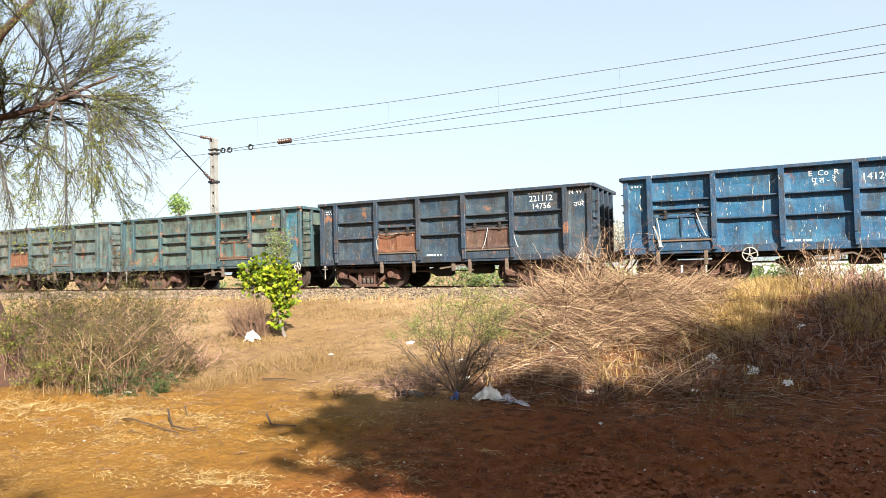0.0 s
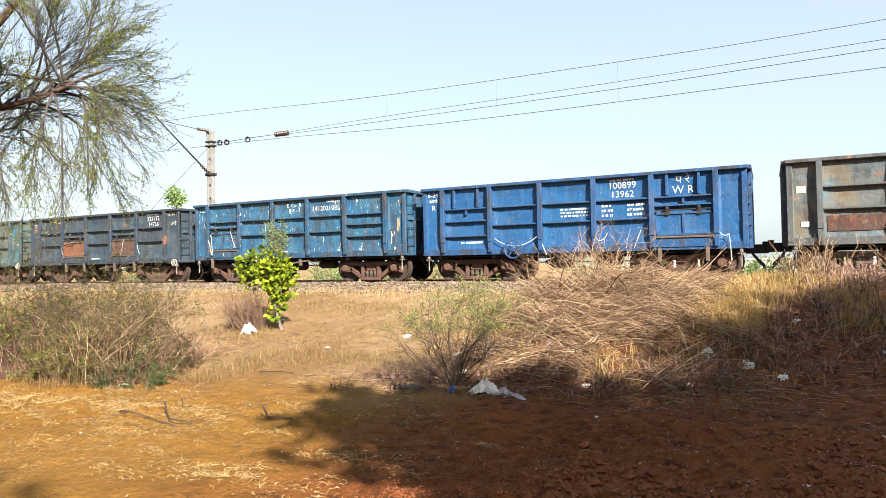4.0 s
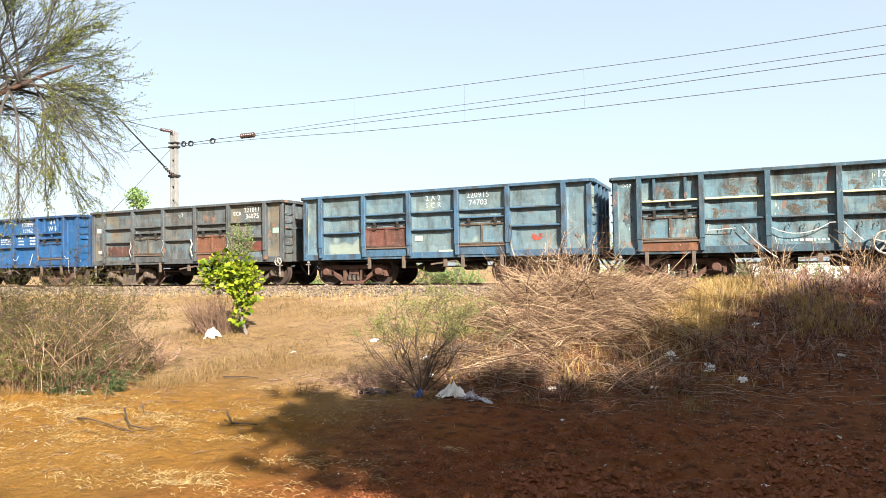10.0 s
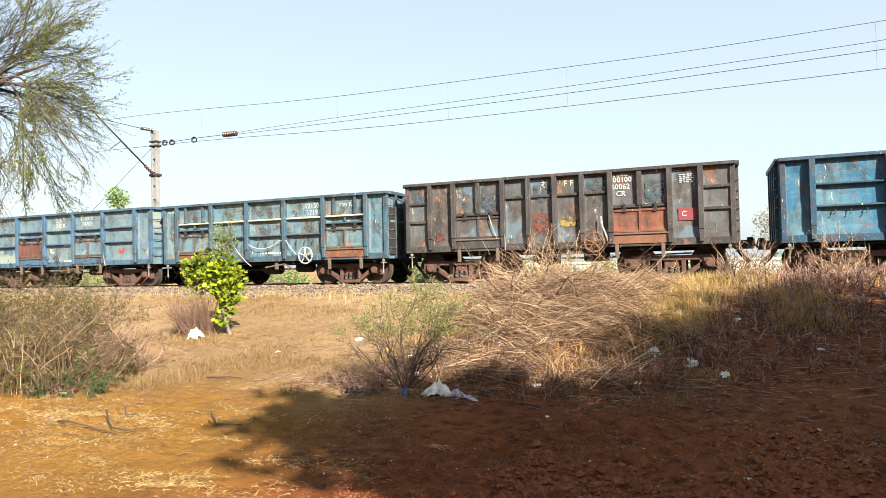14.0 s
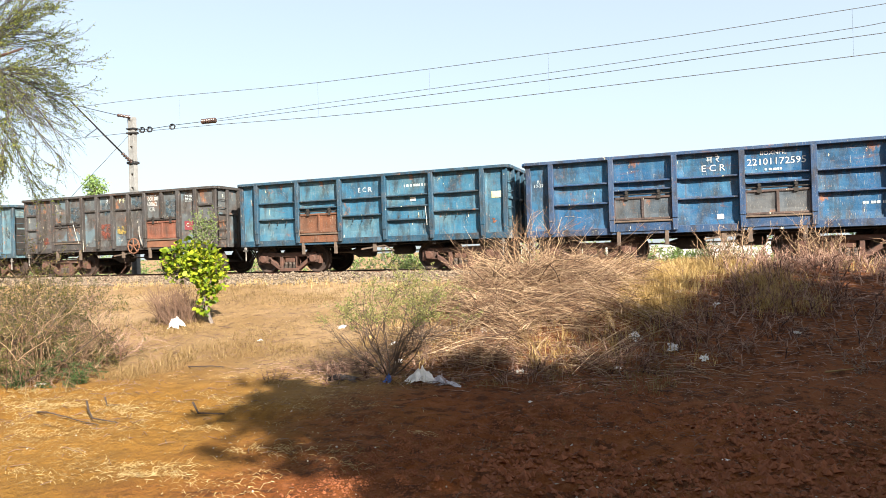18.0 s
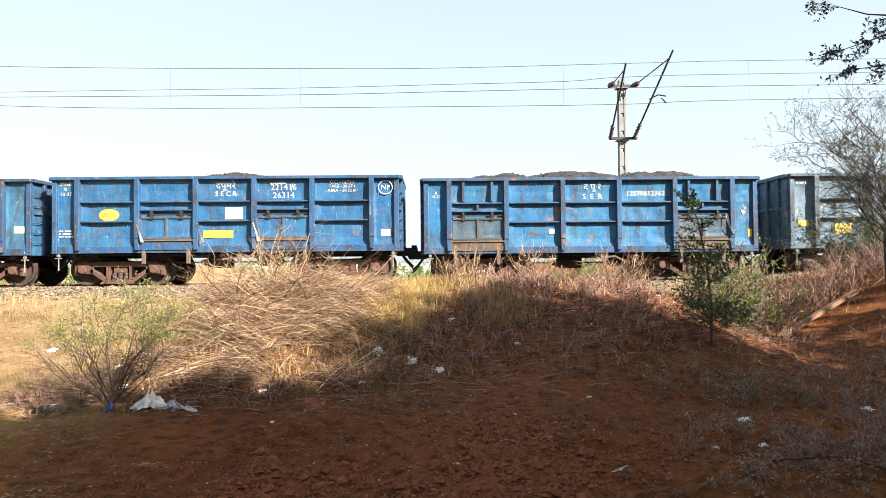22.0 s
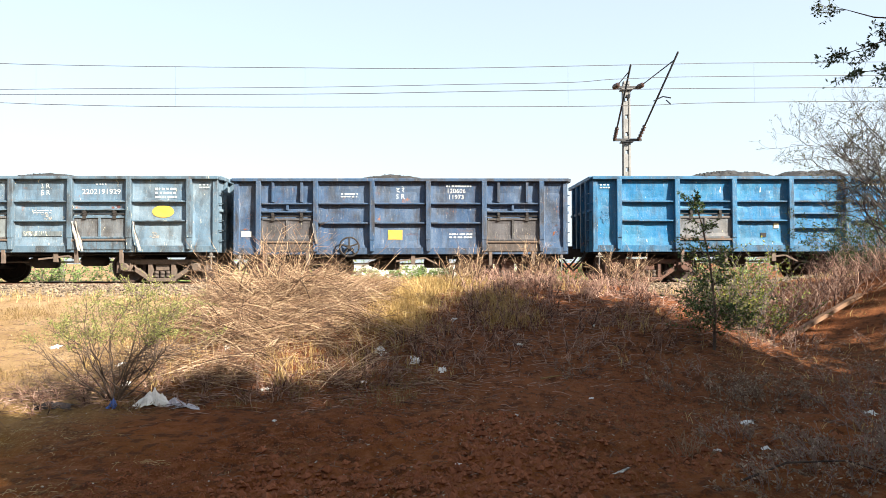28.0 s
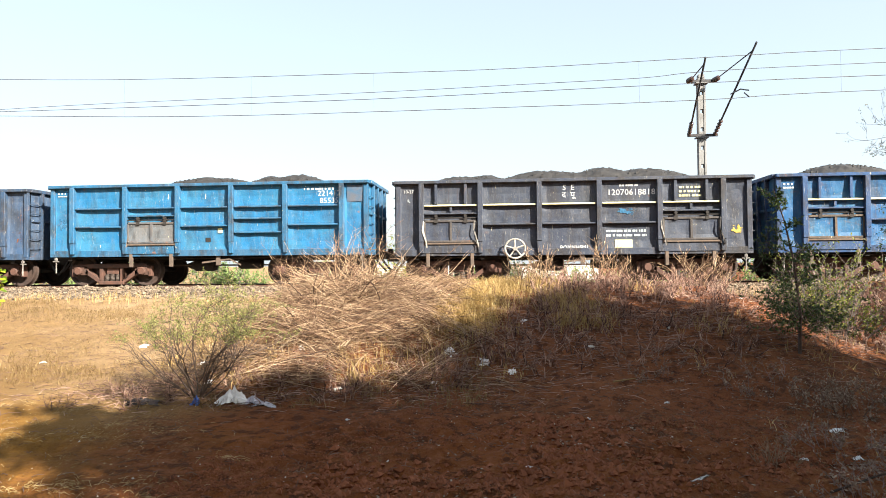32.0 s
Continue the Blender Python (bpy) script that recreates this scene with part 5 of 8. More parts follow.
a, b = coats(11, (0.055, 0.12, 0.24), (0.115, 0.185, 0.3), (0.05, 0.115, 0.225), 0.2, grime=0.35)
w = TRAIN[11] = wagon_body("slate-blue goods wagon with dark doors and a yellow square", 14, a, b, (0, 4), (0, 4), leaf=[door_coat("umber_door", (0.07, 0.068, 0.074), (0.1, 0.1, 0.11), 3)], frame_mat=[door_coat("umber_frame", (0.065, 0.07, 0.08), (0.095, 0.09, 0.095), 3)], sill=[door_coat("umber_sill", (0.085, 0.07, 0.065), (0.11, 0.09, 0.08), 3)])
write(w, ("द रे\nS R", 2, 0.0, 2.8, 0.2, LETTER_FADED)), write(w, ("120606\n11973", 3, 0.0, 2.78, 0.19, LETTER)), write(w, ((1, 0.75, 0.13), 3, 0.05, 3.02, 0, LETTER_FADED)), write(w, ((2, 0.5, 0.16), 1, 0.1, 2.75, 0, LETTER_FADED)), write(w, ((2, 0.7, 0.18), 3, 0.1, 1.55, 0, LETTER))
stick_label(w, 2, -0.1, 1.58, 0.42, 0.28, YELLOW, "yellow painted square"), stick_label(w, "L", 0.0, 1.6, 0.3, 0.16, PAPER, "torn white label"), stick_label(w, "L", 0.0, 1.8, 0.26, 0.2, RUST_SMEAR, "brown stain", "blot"), stick_label(w, "R", 0.1, 1.72, 0.36, 0.36, RUST_SMEAR, "brown stain", "blot")
part("cloth", rag([(2.38, FACE_Y - 0.11, 1.9), (2.42, FACE_Y - 0.12, 1.6), (2.5, FACE_Y - 0.12, 1.3)], 0.16, 51), w, plain("grey_sacking", (0.16, 0.15, 0.14), (0.1, 0.1, 0.1), 6))
hand_wheel(w, 3.45, UNDER, 1.22)

a, b = coats(12, (0.022, 0.23, 0.5), (0.05, 0.28, 0.5), (0.03, 0.2, 0.4), 0.16, 0.12, grime=0.22)
w = TRAIN[12] = wagon_body("light blue goods wagon with scratches, loaded with coal", 15, a, b, (1,), planks=(3,), leaf=[door_coat("steel_door", (0.13, 0.16, 0.19), (0.17, 0.17, 0.17), 3)], frame_mat=[door_coat("steel_frame", (0.11, 0.13, 0.15), (0.14, 0.12, 0.11), 3)])
write(w, ("221412\n85535", 4, 0.3, 2.75, 0.23, LETTER)), write(w, ((1, 0.9, 0.12), 4, 0.1, 3.0, 0, LETTER)), stick_label(w, "R", 0.0, 2.85, 0.5, 0.5, plain("brown_panel", (0.045, 0.1, 0.17), (0.09, 0.1, 0.12), 5), "dull brown painted panel"), write(w, ("SEC", "R", 0.0, 2.96, 0.2, LETTER)), write(w, ("दपूम", "R", 0.0, 2.74, 0.2, LETTER)), write(w, ((2, 0.3, 0.16), "L", 0, 2.95, 0, LETTER_FADED))
stick_label(w, "L", 0.0, 2.05, 0.3, 0.34, BLUE_SMEAR, "dull round stain", "blot"), stick_label(w, 2, 0.3, 1.78, 0.14, 0.16, YELLOW_PALE, "cream paper label"), stick_label(w, 2, 0.05, 1.5, 0.16, 0.13, UNDER, "dark lug")

a, b = coats(13, (0.06, 0.078, 0.12), (0.1, 0.122, 0.165), (0.065, 0.085, 0.13), 0.12, 0.05, grime=0.3)
w = TRAIN[13] = wagon_body("charcoal-grey goods wagon with a yellow stripe, heaped with coal", 16, a, b, (0, 4), (0, 4), rib=YELLOW_PALE, leaf=[a], frame_mat=[door_coat("dark_frame", (0.07, 0.065, 0.065), (0.1, 0.09, 0.085), 3)])
write(w, ("S  E\nद  पू", 2, 0.0, 2.86, 0.22, LETTER)), write(w, ("12070618818", 3, 0.05, 2.8, 0.24, LETTER)), write(w, ((1, 0.5, 0.1), 3, 0.0, 3.0, 0, LETTER)), write(w, ("10-27", "L", 0, 2.92, 0.13, LETTER)), write(w, ("R", "L", 0, 2.65, 0.13, LETTER_FADED)), write(w, ((3, 0.6, 0.36), 4, 0.0, 2.8, 0, YELLOW_PALE)), write(w, ("BOXNHSM1", 2, 0.1, 1.22, 0.15, LETTER)), write(w, ((2, 1.1, 0.26), 3, -0.05, 1.62, 0, LETTER_FADED))
stick_label(w, 3, -0.1, 1.28, 0.48, 0.3, YELLOW_PALE, "cream painted square"), stick_label(w, "R", 0.0, 1.7, 0.34, 0.26, YELLOW_SMEAR, "worn yellow mark", "blot"), stick_label(w, 3, 0.0, 2.28, 0.7, 0.18, BLUE_SMEAR, "smear of blue paint", "blot")
hand_wheel(w, 3.42, CLOTH, 1.2)
for x, s in ((0.85, 61), (2.3, 62), (7.45, 63), (9.0, 64)):
    part("cloth", rag([(x, FACE_Y - 0.11, 2.02), (x - 0.03, FACE_Y - 0.12, 1.75), (x + 0.06, FACE_Y - 0.12, 1.45), (x + 0.1, FACE_Y - 0.12, 1.25)], 0.1, s), w, CLOTH, "frayed rope wrapping")

a, b = coats(14, (0.02, 0.15, 0.38), (0.05, 0.22, 0.42), (0.02, 0.1, 0.28), 0.2, 0.15)
w = TRAIN[14] = wagon_body("blue goods wagon with a pale yellow stripe, loaded with coal", 17, a, b, (0, 4), (0, 4), rib=YELLOW_PALE, frame_mat=[door_coat("brown_grey_frame", (0.09, 0.07, 0.055), (0.13, 0.1, 0.075))])
write(w, ((2, 0.3, 0.2), "L", 0, 2.9, 0, LETTER))
a, b = coats(15, (0.03, 0.14, 0.3), (0.06, 0.2, 0.34), (0.02, 0.1, 0.22), 0.3)
TRAIN[15] = wagon_body("worn blue goods wagon at the end of the view", 18, a, b, (1, 3))


def coal_heap(seed, humps):
    """A rough heap of coal that fills a wagon and rises over its rim in humps."""
    nx, ny = 74, 22
    m = Mesher()
    for j in range(ny + 1):
        for i in range(nx + 1):
            x, y = 0.15 + (WL - 0.3) * i / nx, -1.38 + 2.76 * j / ny
            z = 3.01
            for c, half, h in humps:
                z += max(0.0, h * (1 - ((x - c) / half) ** 2)) * max(0.0, 1 - (abs(y) / 1.5) ** 2.4)
            z += 0.06 * noise.noise((x * 2.5, y * 2.5, seed)) + 0.035 * noise.noise((x * 8, y * 8, seed + 3.0)) + 0.02 * noise.noise((x * 19, y * 19, seed))
            m.v.append((x, y, z))
    m.f = [(j * (nx + 1) + i, j * (nx + 1) + i + 1, (j + 1) * (nx + 1) + i + 1, (j + 1) * (nx + 1) + i) for j in range(ny) for i in range(nx)]
    n = (nx + 1) * (ny + 1)
    r = random.Random(seed)
    for _ in range(520):
        x, y = r.uniform(0.3, WL - 0.3), r.uniform(-1.2, 1.2)
        z = 3.01 + sum(max(0.0, h * (1 - ((x - c) / half) ** 2)) * max(0.0, 1 - (abs(y) / 1.5) ** 2.4) for c, half, h in humps)
        s = r.uniform(0.01, 0.032)
        m.box(x - s, x + s * r.uniform(0.5, 1), y - s, y + s, z - s, z + s * r.uniform(0.5, 1.2))
    m.box(0.12, WL - 0.12, -1.39, 1.39, 1.14, 2.7)
    return m.mesh("coal_load", COAL)


HUMPS = {
    4: [(2.7, 0.69, 0.36), (7.3, 1.03, 0.38)], 8: [(1.7, 0.80, 0.50), (5.0, 2.18, 0.60)], 9: [(2.0, 1.3, 0.46), (4.7, 2.5, 0.58), (7.7, 1.6, 0.56)],
    10: [(2.0, 0.92, 0.44), (4.6, 1.9, 0.54)], 11: [(4.6, 1.84, 0.50)], 12: [(4.7, 2.4, 0.64), (7.6, 1.5, 0.66)],
    13: [(1.9, 1.3, 0.5), (4.6, 2.3, 0.62), (7.5, 2.0, 0.64)], 14: [(2.4, 1.84, 0.65), (6.5, 2.53, 0.65)], 15: [(5.0, 2.88, 0.60)], 7: [(5, 1.15, 0.30)], 2: [(8.2, 0.69, 0.38)],
}
# some builds are a little longer or shorter than the rest
for n, f in ((-1, 1.013), (3, 1.033), (4, 0.985), (7, 1.033), (8, 1.028), (9, 1.01), (10, 1.037), (12, 1.027), (13, 1.04)):
    TRAIN[n].scale.x = f

# these ride higher on their springs
for n, lift in ((0, 0.05), (2, 0.03), (3, 0.04), (5, 0.14), (6, 0.1), (7, 0.07), (8, 0.11), (10, 0.07), (12, 0.07)):
    for ob in TRAIN[n].children:
        if not ob.name.startswith("bogie"):
            ob.location.z += lift

LOADS = {}
for n, humps in HUMPS.items():
    LOADS[n] = thing("coal_load", coal_heap(n, humps), "black lump coal heaped in a goods wagon", "coal", "coal loads")


# ---- rails, sleepers, masts and wires ----
track = tagged(new("railway_track"), "single broad-gauge railway track on concrete sleepers", "railway track", kind="structure")
rail_profile = [(-0.07, -0.17), (0.07, -0.17), (0.07, -0.15), (0.015, -0.13), (0.015, -0.04), (0.036, -0.03), (0.036, 0.0), (-0.036, 0.0), (-0.036, -0.03), (-0.015, -0.04), (-0.015, -0.13), (-0.07, -0.15)]
rail_me = Mesher().profile_x([(y, z + RAIL_Z) for y, z in rail_profile], -120, 120).mesh("rail")
for y in (-0.874, 0.874):
    part("rail", rail_me, track, RAIL_SIDE, "rusty steel rail", (0, TY + y, 0))
sleeper_me = bevelled(Mesher().prism([(-0.13, -0.22), (0.13, -0.22), (0.11, 0.0), (-0.11, 0.0)], -1.37, 1.37).mesh("sleeper"), 0.015)
for i in range(-60, 48):
    part("sleeper", sleeper_me, track, SLEEPER, at=(i * 0.6, TY, RAIL_Z - 0.175))


def mast(x, y, top, label):
    m = tagged(new("overhead_line_mast"), label, "mast", "overhead line masts")
    m.location = (x, y, 0)
    col = Mesher()
    # two flanges tied by battens, with slots between them
    for sx in (-0.16, 0.07):
        col.box(sx, sx + 0.09, -0.11, 0.11, -1.2, top)
    z = -1.0
    while z < top - 0.1:
        col.box(-0.071, 0.071, -0.09, 0.09, z, min(z + 0.52, top))
        z += 0.66
    part("column", bevelled(col.mesh("column"), 0.01), m, CONCRETE, "slotted grey concrete column")
    part("footing", bevelled(Mesher().box(-0.4, 0.4, -0.4, 0.4, -1.5, -0.9).mesh("footing"), 0.03), m, CONCRETE)
    return m


def insulator(a, b, sheds=5, r=0.085):
    a, b = Vector(a), Vector(b)
    pts, rad = [], []
    for i in range(sheds):
        for u, q in ((0.0, 0.035), (0.25, r), (0.45, r * 0.9), (0.6, 0.035)):
            pts.append(a.lerp(b, (i + u) / sheds)), rad.append(q)
    return Mesher().tube(pts, rad, 8).mesh("insulator", None, True)


left = mast(-25.1, 24.2, 7.67, "slotted concrete mast anchoring overhead wires")
bar = lambda name, pts, r, par, mat=MAST_DARK, sides=6: part(name, Mesher().tube(pts, r, sides).mesh(name, None, True), par, mat)
bar("bracket_tube", [(0.0, -0.1, 5.48), (0.15, -1.8, 6.53), (0.3, -3.6, 7.68)], 0.035, left)
bar("tie_rod", [(0.0, -0.9, 7.62), (0.28, -3.45, 7.55)], 0.016, left)
part("insulator", insulator((0, -0.12, 7.66), (0.0, -0.9, 7.62)), left, PORCELAIN)
part("insulator", insulator((0.0, -0.1, 5.48), (0.07, -0.75, 5.86)), left, PORCELAIN)
bar("steady_arm", [(0.2, -2.2, 6.75), (0.6, -3.0, 6.35), (0.9, -3.5, 6.1)], 0.02, left)
for z0, z1 in ((5.4, 5.52), (6.86, 6.94), (7.08, 7.14)):
    part("clamp", bevelled(Mesher().box(-0.22, 0.22, -0.16, 0.16, z0, z1).mesh("clamp"), 0.008), left, MAST_DARK)
for px, pz in ((0.55, 7.0), (0.95, 6.98), (2.15, 6.98)):
    part("pulley", Mesher().ring((px, -0.03, pz), 0.13, 0.022, 14).ring((px, 0.02, pz), 0.11, 0.03, 12).mesh("pulley"), left, MAST_DARK)
bar("anchor_rod", [(0.15, 0, 7.02), (1.3, -0.14, 6.98), (2.6, -0.3, 6.97), (4.0, -0.45, 6.93)], 0.014, left)
part("insulator", insulator((4.0, -0.45, 6.93), (4.75, -0.53, 6.9), 6, 0.13), left, PORCELAIN, "black anchor insulator")
bar("stay_wire", [(-0.1, 0, 6.9), (-10.0, 0, -1.1)], 0.012, left)

left.scale = (1.15, 1.0, 1.0)
right = mast(7.19, 24.2, 7.4, "concrete mast with two crossbars and bracket arms")
right.scale.x = 0.86
for z in (5.31, 7.27):
    part("crossbar", bevelled(Mesher().box(-0.62, 0.62, -0.16, -0.1, z - 0.05, z + 0.05).mesh("crossbar"), 0.01), right, MAST_DARK)
    part("clamp", Mesher().box(-0.25, 0.25, -0.18, 0.15, z - 0.09, z - 0.05).mesh("clamp"), right, CONCRETE)
for x0, tipx, tipz, low in ((-0.56, -1.05, 6.98, 6.3), (0.48, 0.69, 7.38, 6.2)):
    tip = Vector((tipx, -3.5, tipz))
    foot = Vector((x0, -0.15, 5.33))
    bar("bracket_tube", [foot, foot.lerp(tip, 0.5), tip + (tip - foot) * 0.04], 0.036, right)
    bar("tie_rod", [(x0 - 0.02, -0.75, 7.22), tip + Vector((0, 0.12, -0.08))], 0.022, right)
    part("insulator", insulator((x0, -0.14, 7.28), (x0 - 0.02, -0.75, 7.2), 5, 0.1), right, PORCELAIN)
    part("insulator", insulator(foot, foot.lerp(tip, 0.2), 5, 0.09), right, PORCELAIN)
bar("steady_arm", [(0.58, -1.6, 6.4), (0.54, -2.6, 6.3), (0.5, -3.4, 6.05)], 0.022, right)
bar("steady_arm", [(0.55, -2.9, 6.1), (0.46, -3.5, 5.82)], 0.022, right)
part("cap", Mesher().lathe((0, 0, 0), [(-0.1, 0)], 4).box(-0.12, 0.12, -0.12, 0.12, 7.4, 7.52).mesh("cap"), right, CONCRETE)


def wire(points, radius, label):
    pts = [Vector(p) for p in points]
    out = []
    for i in range(len(pts) - 1):
        a, b = pts[max(i - 1, 0)], pts[min(i + 2, len(pts) - 1)]
        for k in range(5):
            u = k / 5
            m0, m1 = (pts[i + 1] - a) / 2, (b - pts[i]) / 2
            out.append((2 * u**3 - 3 * u**2 + 1) * pts[i] + (u**3 - 2 * u**2 + u) * m0 + (3 * u**2 - 2 * u**3) * pts[i + 1] + (u**3 - u**2) * m1)
    out.append(pts[-1])
    return thing("overhead_wire", Mesher().tube(out, radius, 5).mesh("overhead_wire", WIRE, True), label, "overhead wire", "overhead wires")


carrier = wire([(-60, 20.7, 7.5), (-40, 20.7, 6.95), (-24.8, 20.7, 7.42), (-13, 20.73, 7.06), (-4, 20.73, 6.97), (0.65, 20.73, 6.97), (7.86, 20.7, 7.12), (12, 20.7, 7.18), (40, 20.7, 7.45)], 0.0095, "thin dark carrier wire hung from the mast brackets")
contact = wire([(-60, 20.7, 6.1), (-24.2, 20.7, 6.07), (-10.3, 20.73, 5.74), (0.6, 20.73, 5.73), (6.4, 20.73, 5.78), (12, 20.73, 5.92), (40, 20.7, 6.1)], 0.0105, "copper contact wire over the track")
wire([(-20.4, 23.68, 6.92), (-14.5, 22.9, 6.84), (-4.6, 21.9, 6.66), (0.67, 21.3, 6.6), (4.4, 20.9, 6.57), (6.35, 20.75, 6.66), (12, 20.6, 6.72), (40, 20.4, 6.9)], 0.009, "carrier wire running out to its anchor mast")
wire([(-20.4, 23.68, 6.86), (-14.5, 22.9, 6.66), (-4.6, 21.9, 6.43), (0.67, 21.3, 6.36), (6.3, 20.75, 6.31), (12, 20.7, 6.36), (40, 20.5, 6.5)], 0.0105, "contact wire running out to its anchor mast")
drops = Mesher()
for x, z1, z0 in ((-19, 7.24, 5.94), (-12.6, 7.05, 5.78), (-8.2, 7.0, 5.75), (-4.1, 6.97, 5.74), (4.3, 7.03, 5.75), (10.3, 7.15, 5.88), (13.5, 7.2, 5.94)):
    drops.tube([(x, TY, z1), (x, TY, z0)], 0.0028, 3)
thing("dropper_wires", drops.mesh("dropper_wires", WIRE), "short thin wires between carrier and contact wire", "overhead wire", kind="stuff")

# whitewashed wall behind the line
wall = tagged(new("boundary_wall", bevelled(Mesher().box(-8.2, 4.3, 30, 30.3, -1.2, 0.62).box(-8.25, 4.35, 29.95, 30.35, 0.62, 0.72).mesh("boundary_wall", WHITEWASH), 0.015)), "low whitewashed wall behind the railway", "wall", kind="structure")


# ---- plants ----
BARK_RED = plain("red_brown_bark", (0.085, 0.04, 0.027), (0.05, 0.028, 0.02), 7, 0.9, 0.6)
BARK_DEEP = plain("grey_brown_bark", (0.05, 0.042, 0.038), (0.08, 0.068, 0.06), 8, 0.9, 0.4)


def unit(r):
    """A random direction."""
    while True:
        v = Vector((r.uniform(-1, 1), r.uniform(-1, 1), r.uniform(-1, 1)))
        if 0.05 < v.length < 1:
            return v.normalized()


def polar(az, el, dist):
    """A place seen from the camera's spot at bearing az and height angle el, dist metres off in plan."""
    return Vector((dist * math.sin(radians(az)), dist * math.cos(radians(az)), EYE_Z + dist * math.tan(radians(el))))


def curve(a, b, r, bend, n=6, sag=0.0):
    """A wandering line from a to b."""
    a, b = Vector(a), Vector(b)
    side = unit(r) * bend * (b - a).length
    out = []
    for i in range(n + 1):
        u = i / n
        out.append(a.lerp(b, u) + side * math.sin(math.pi * u) + unit(r) * (0.12 * bend * (b - a).length * (0 < i < n)) + Vector((0, 0, sag * math.sin(math.pi * u))))
    return out


def taper(r0, r1, n):
    return [r0 + (r1 - r0) * i / (n - 1) for i in range(n)]


def spray(wood, leaves, a, d, length, radius, r, twigs, leaf, fan=0.7, droop=0.0, count=7, n=4):
    """A branch with side twigs and leaflets along them."""
    d = d.normalized()
    pts = [Vector(a)]
    dd = d.copy()
    for i in range(n):
        dd = (dd + unit(r) * 0.22 - Vector((0, 0, droop))).normalized()
        pts.append(pts[-1] + dd * (length / n))
    wood.tube(pts, taper(radius, radius * 0.4, n + 1), 4)
    for k in range(twigs):
        u = r.uniform(0.15, 1.0)
        i = min(n - 1, int(u * n))
        p = pts[i].lerp(pts[i + 1], u * n - i)
        td = ((pts[i + 1] - pts[i]).normalized() + unit(r) * fan - Vector((0, 0, droop * 1.5))).normalized()
        tl = length * r.uniform(0.25, 0.5)
        mid = p + td * (tl * 0.5) + unit(r) * (0.08 * tl)
        end = p + td * tl - Vector((0, 0, droop * tl * 0.5))
        wood.tube([p, mid, end], [radius * 0.45, radius * 0.35, radius * 0.22], 3)
        if leaves is not None and leaf:
            for j in range(count):
                v = r.uniform(0.2, 1.05)
                q = p.lerp(mid, v * 2) if v < 0.5 else mid.lerp(end, v * 2 - 1)
                leaves.leaf(q, (td * 0.4 + unit(r)).normalized(), unit(r), leaf * r.uniform(0.6, 1.3), leaf * r.uniform(0.3, 0.55))
    return pts


def planted(name, x, y, label, category, group=""):
    ob = tagged(new(name), label, category, group)
    ob.location = (x, y, ground_z(x, y))
    return ob


def keep(mesher, origin):
    """Shift a mesher's places so that they stand on a thing's origin."""
    ox, oy, oz = origin
    mesher.v = [(x - ox, y - oy, z - oz) for x, y, z in mesher.v]
    return mesher


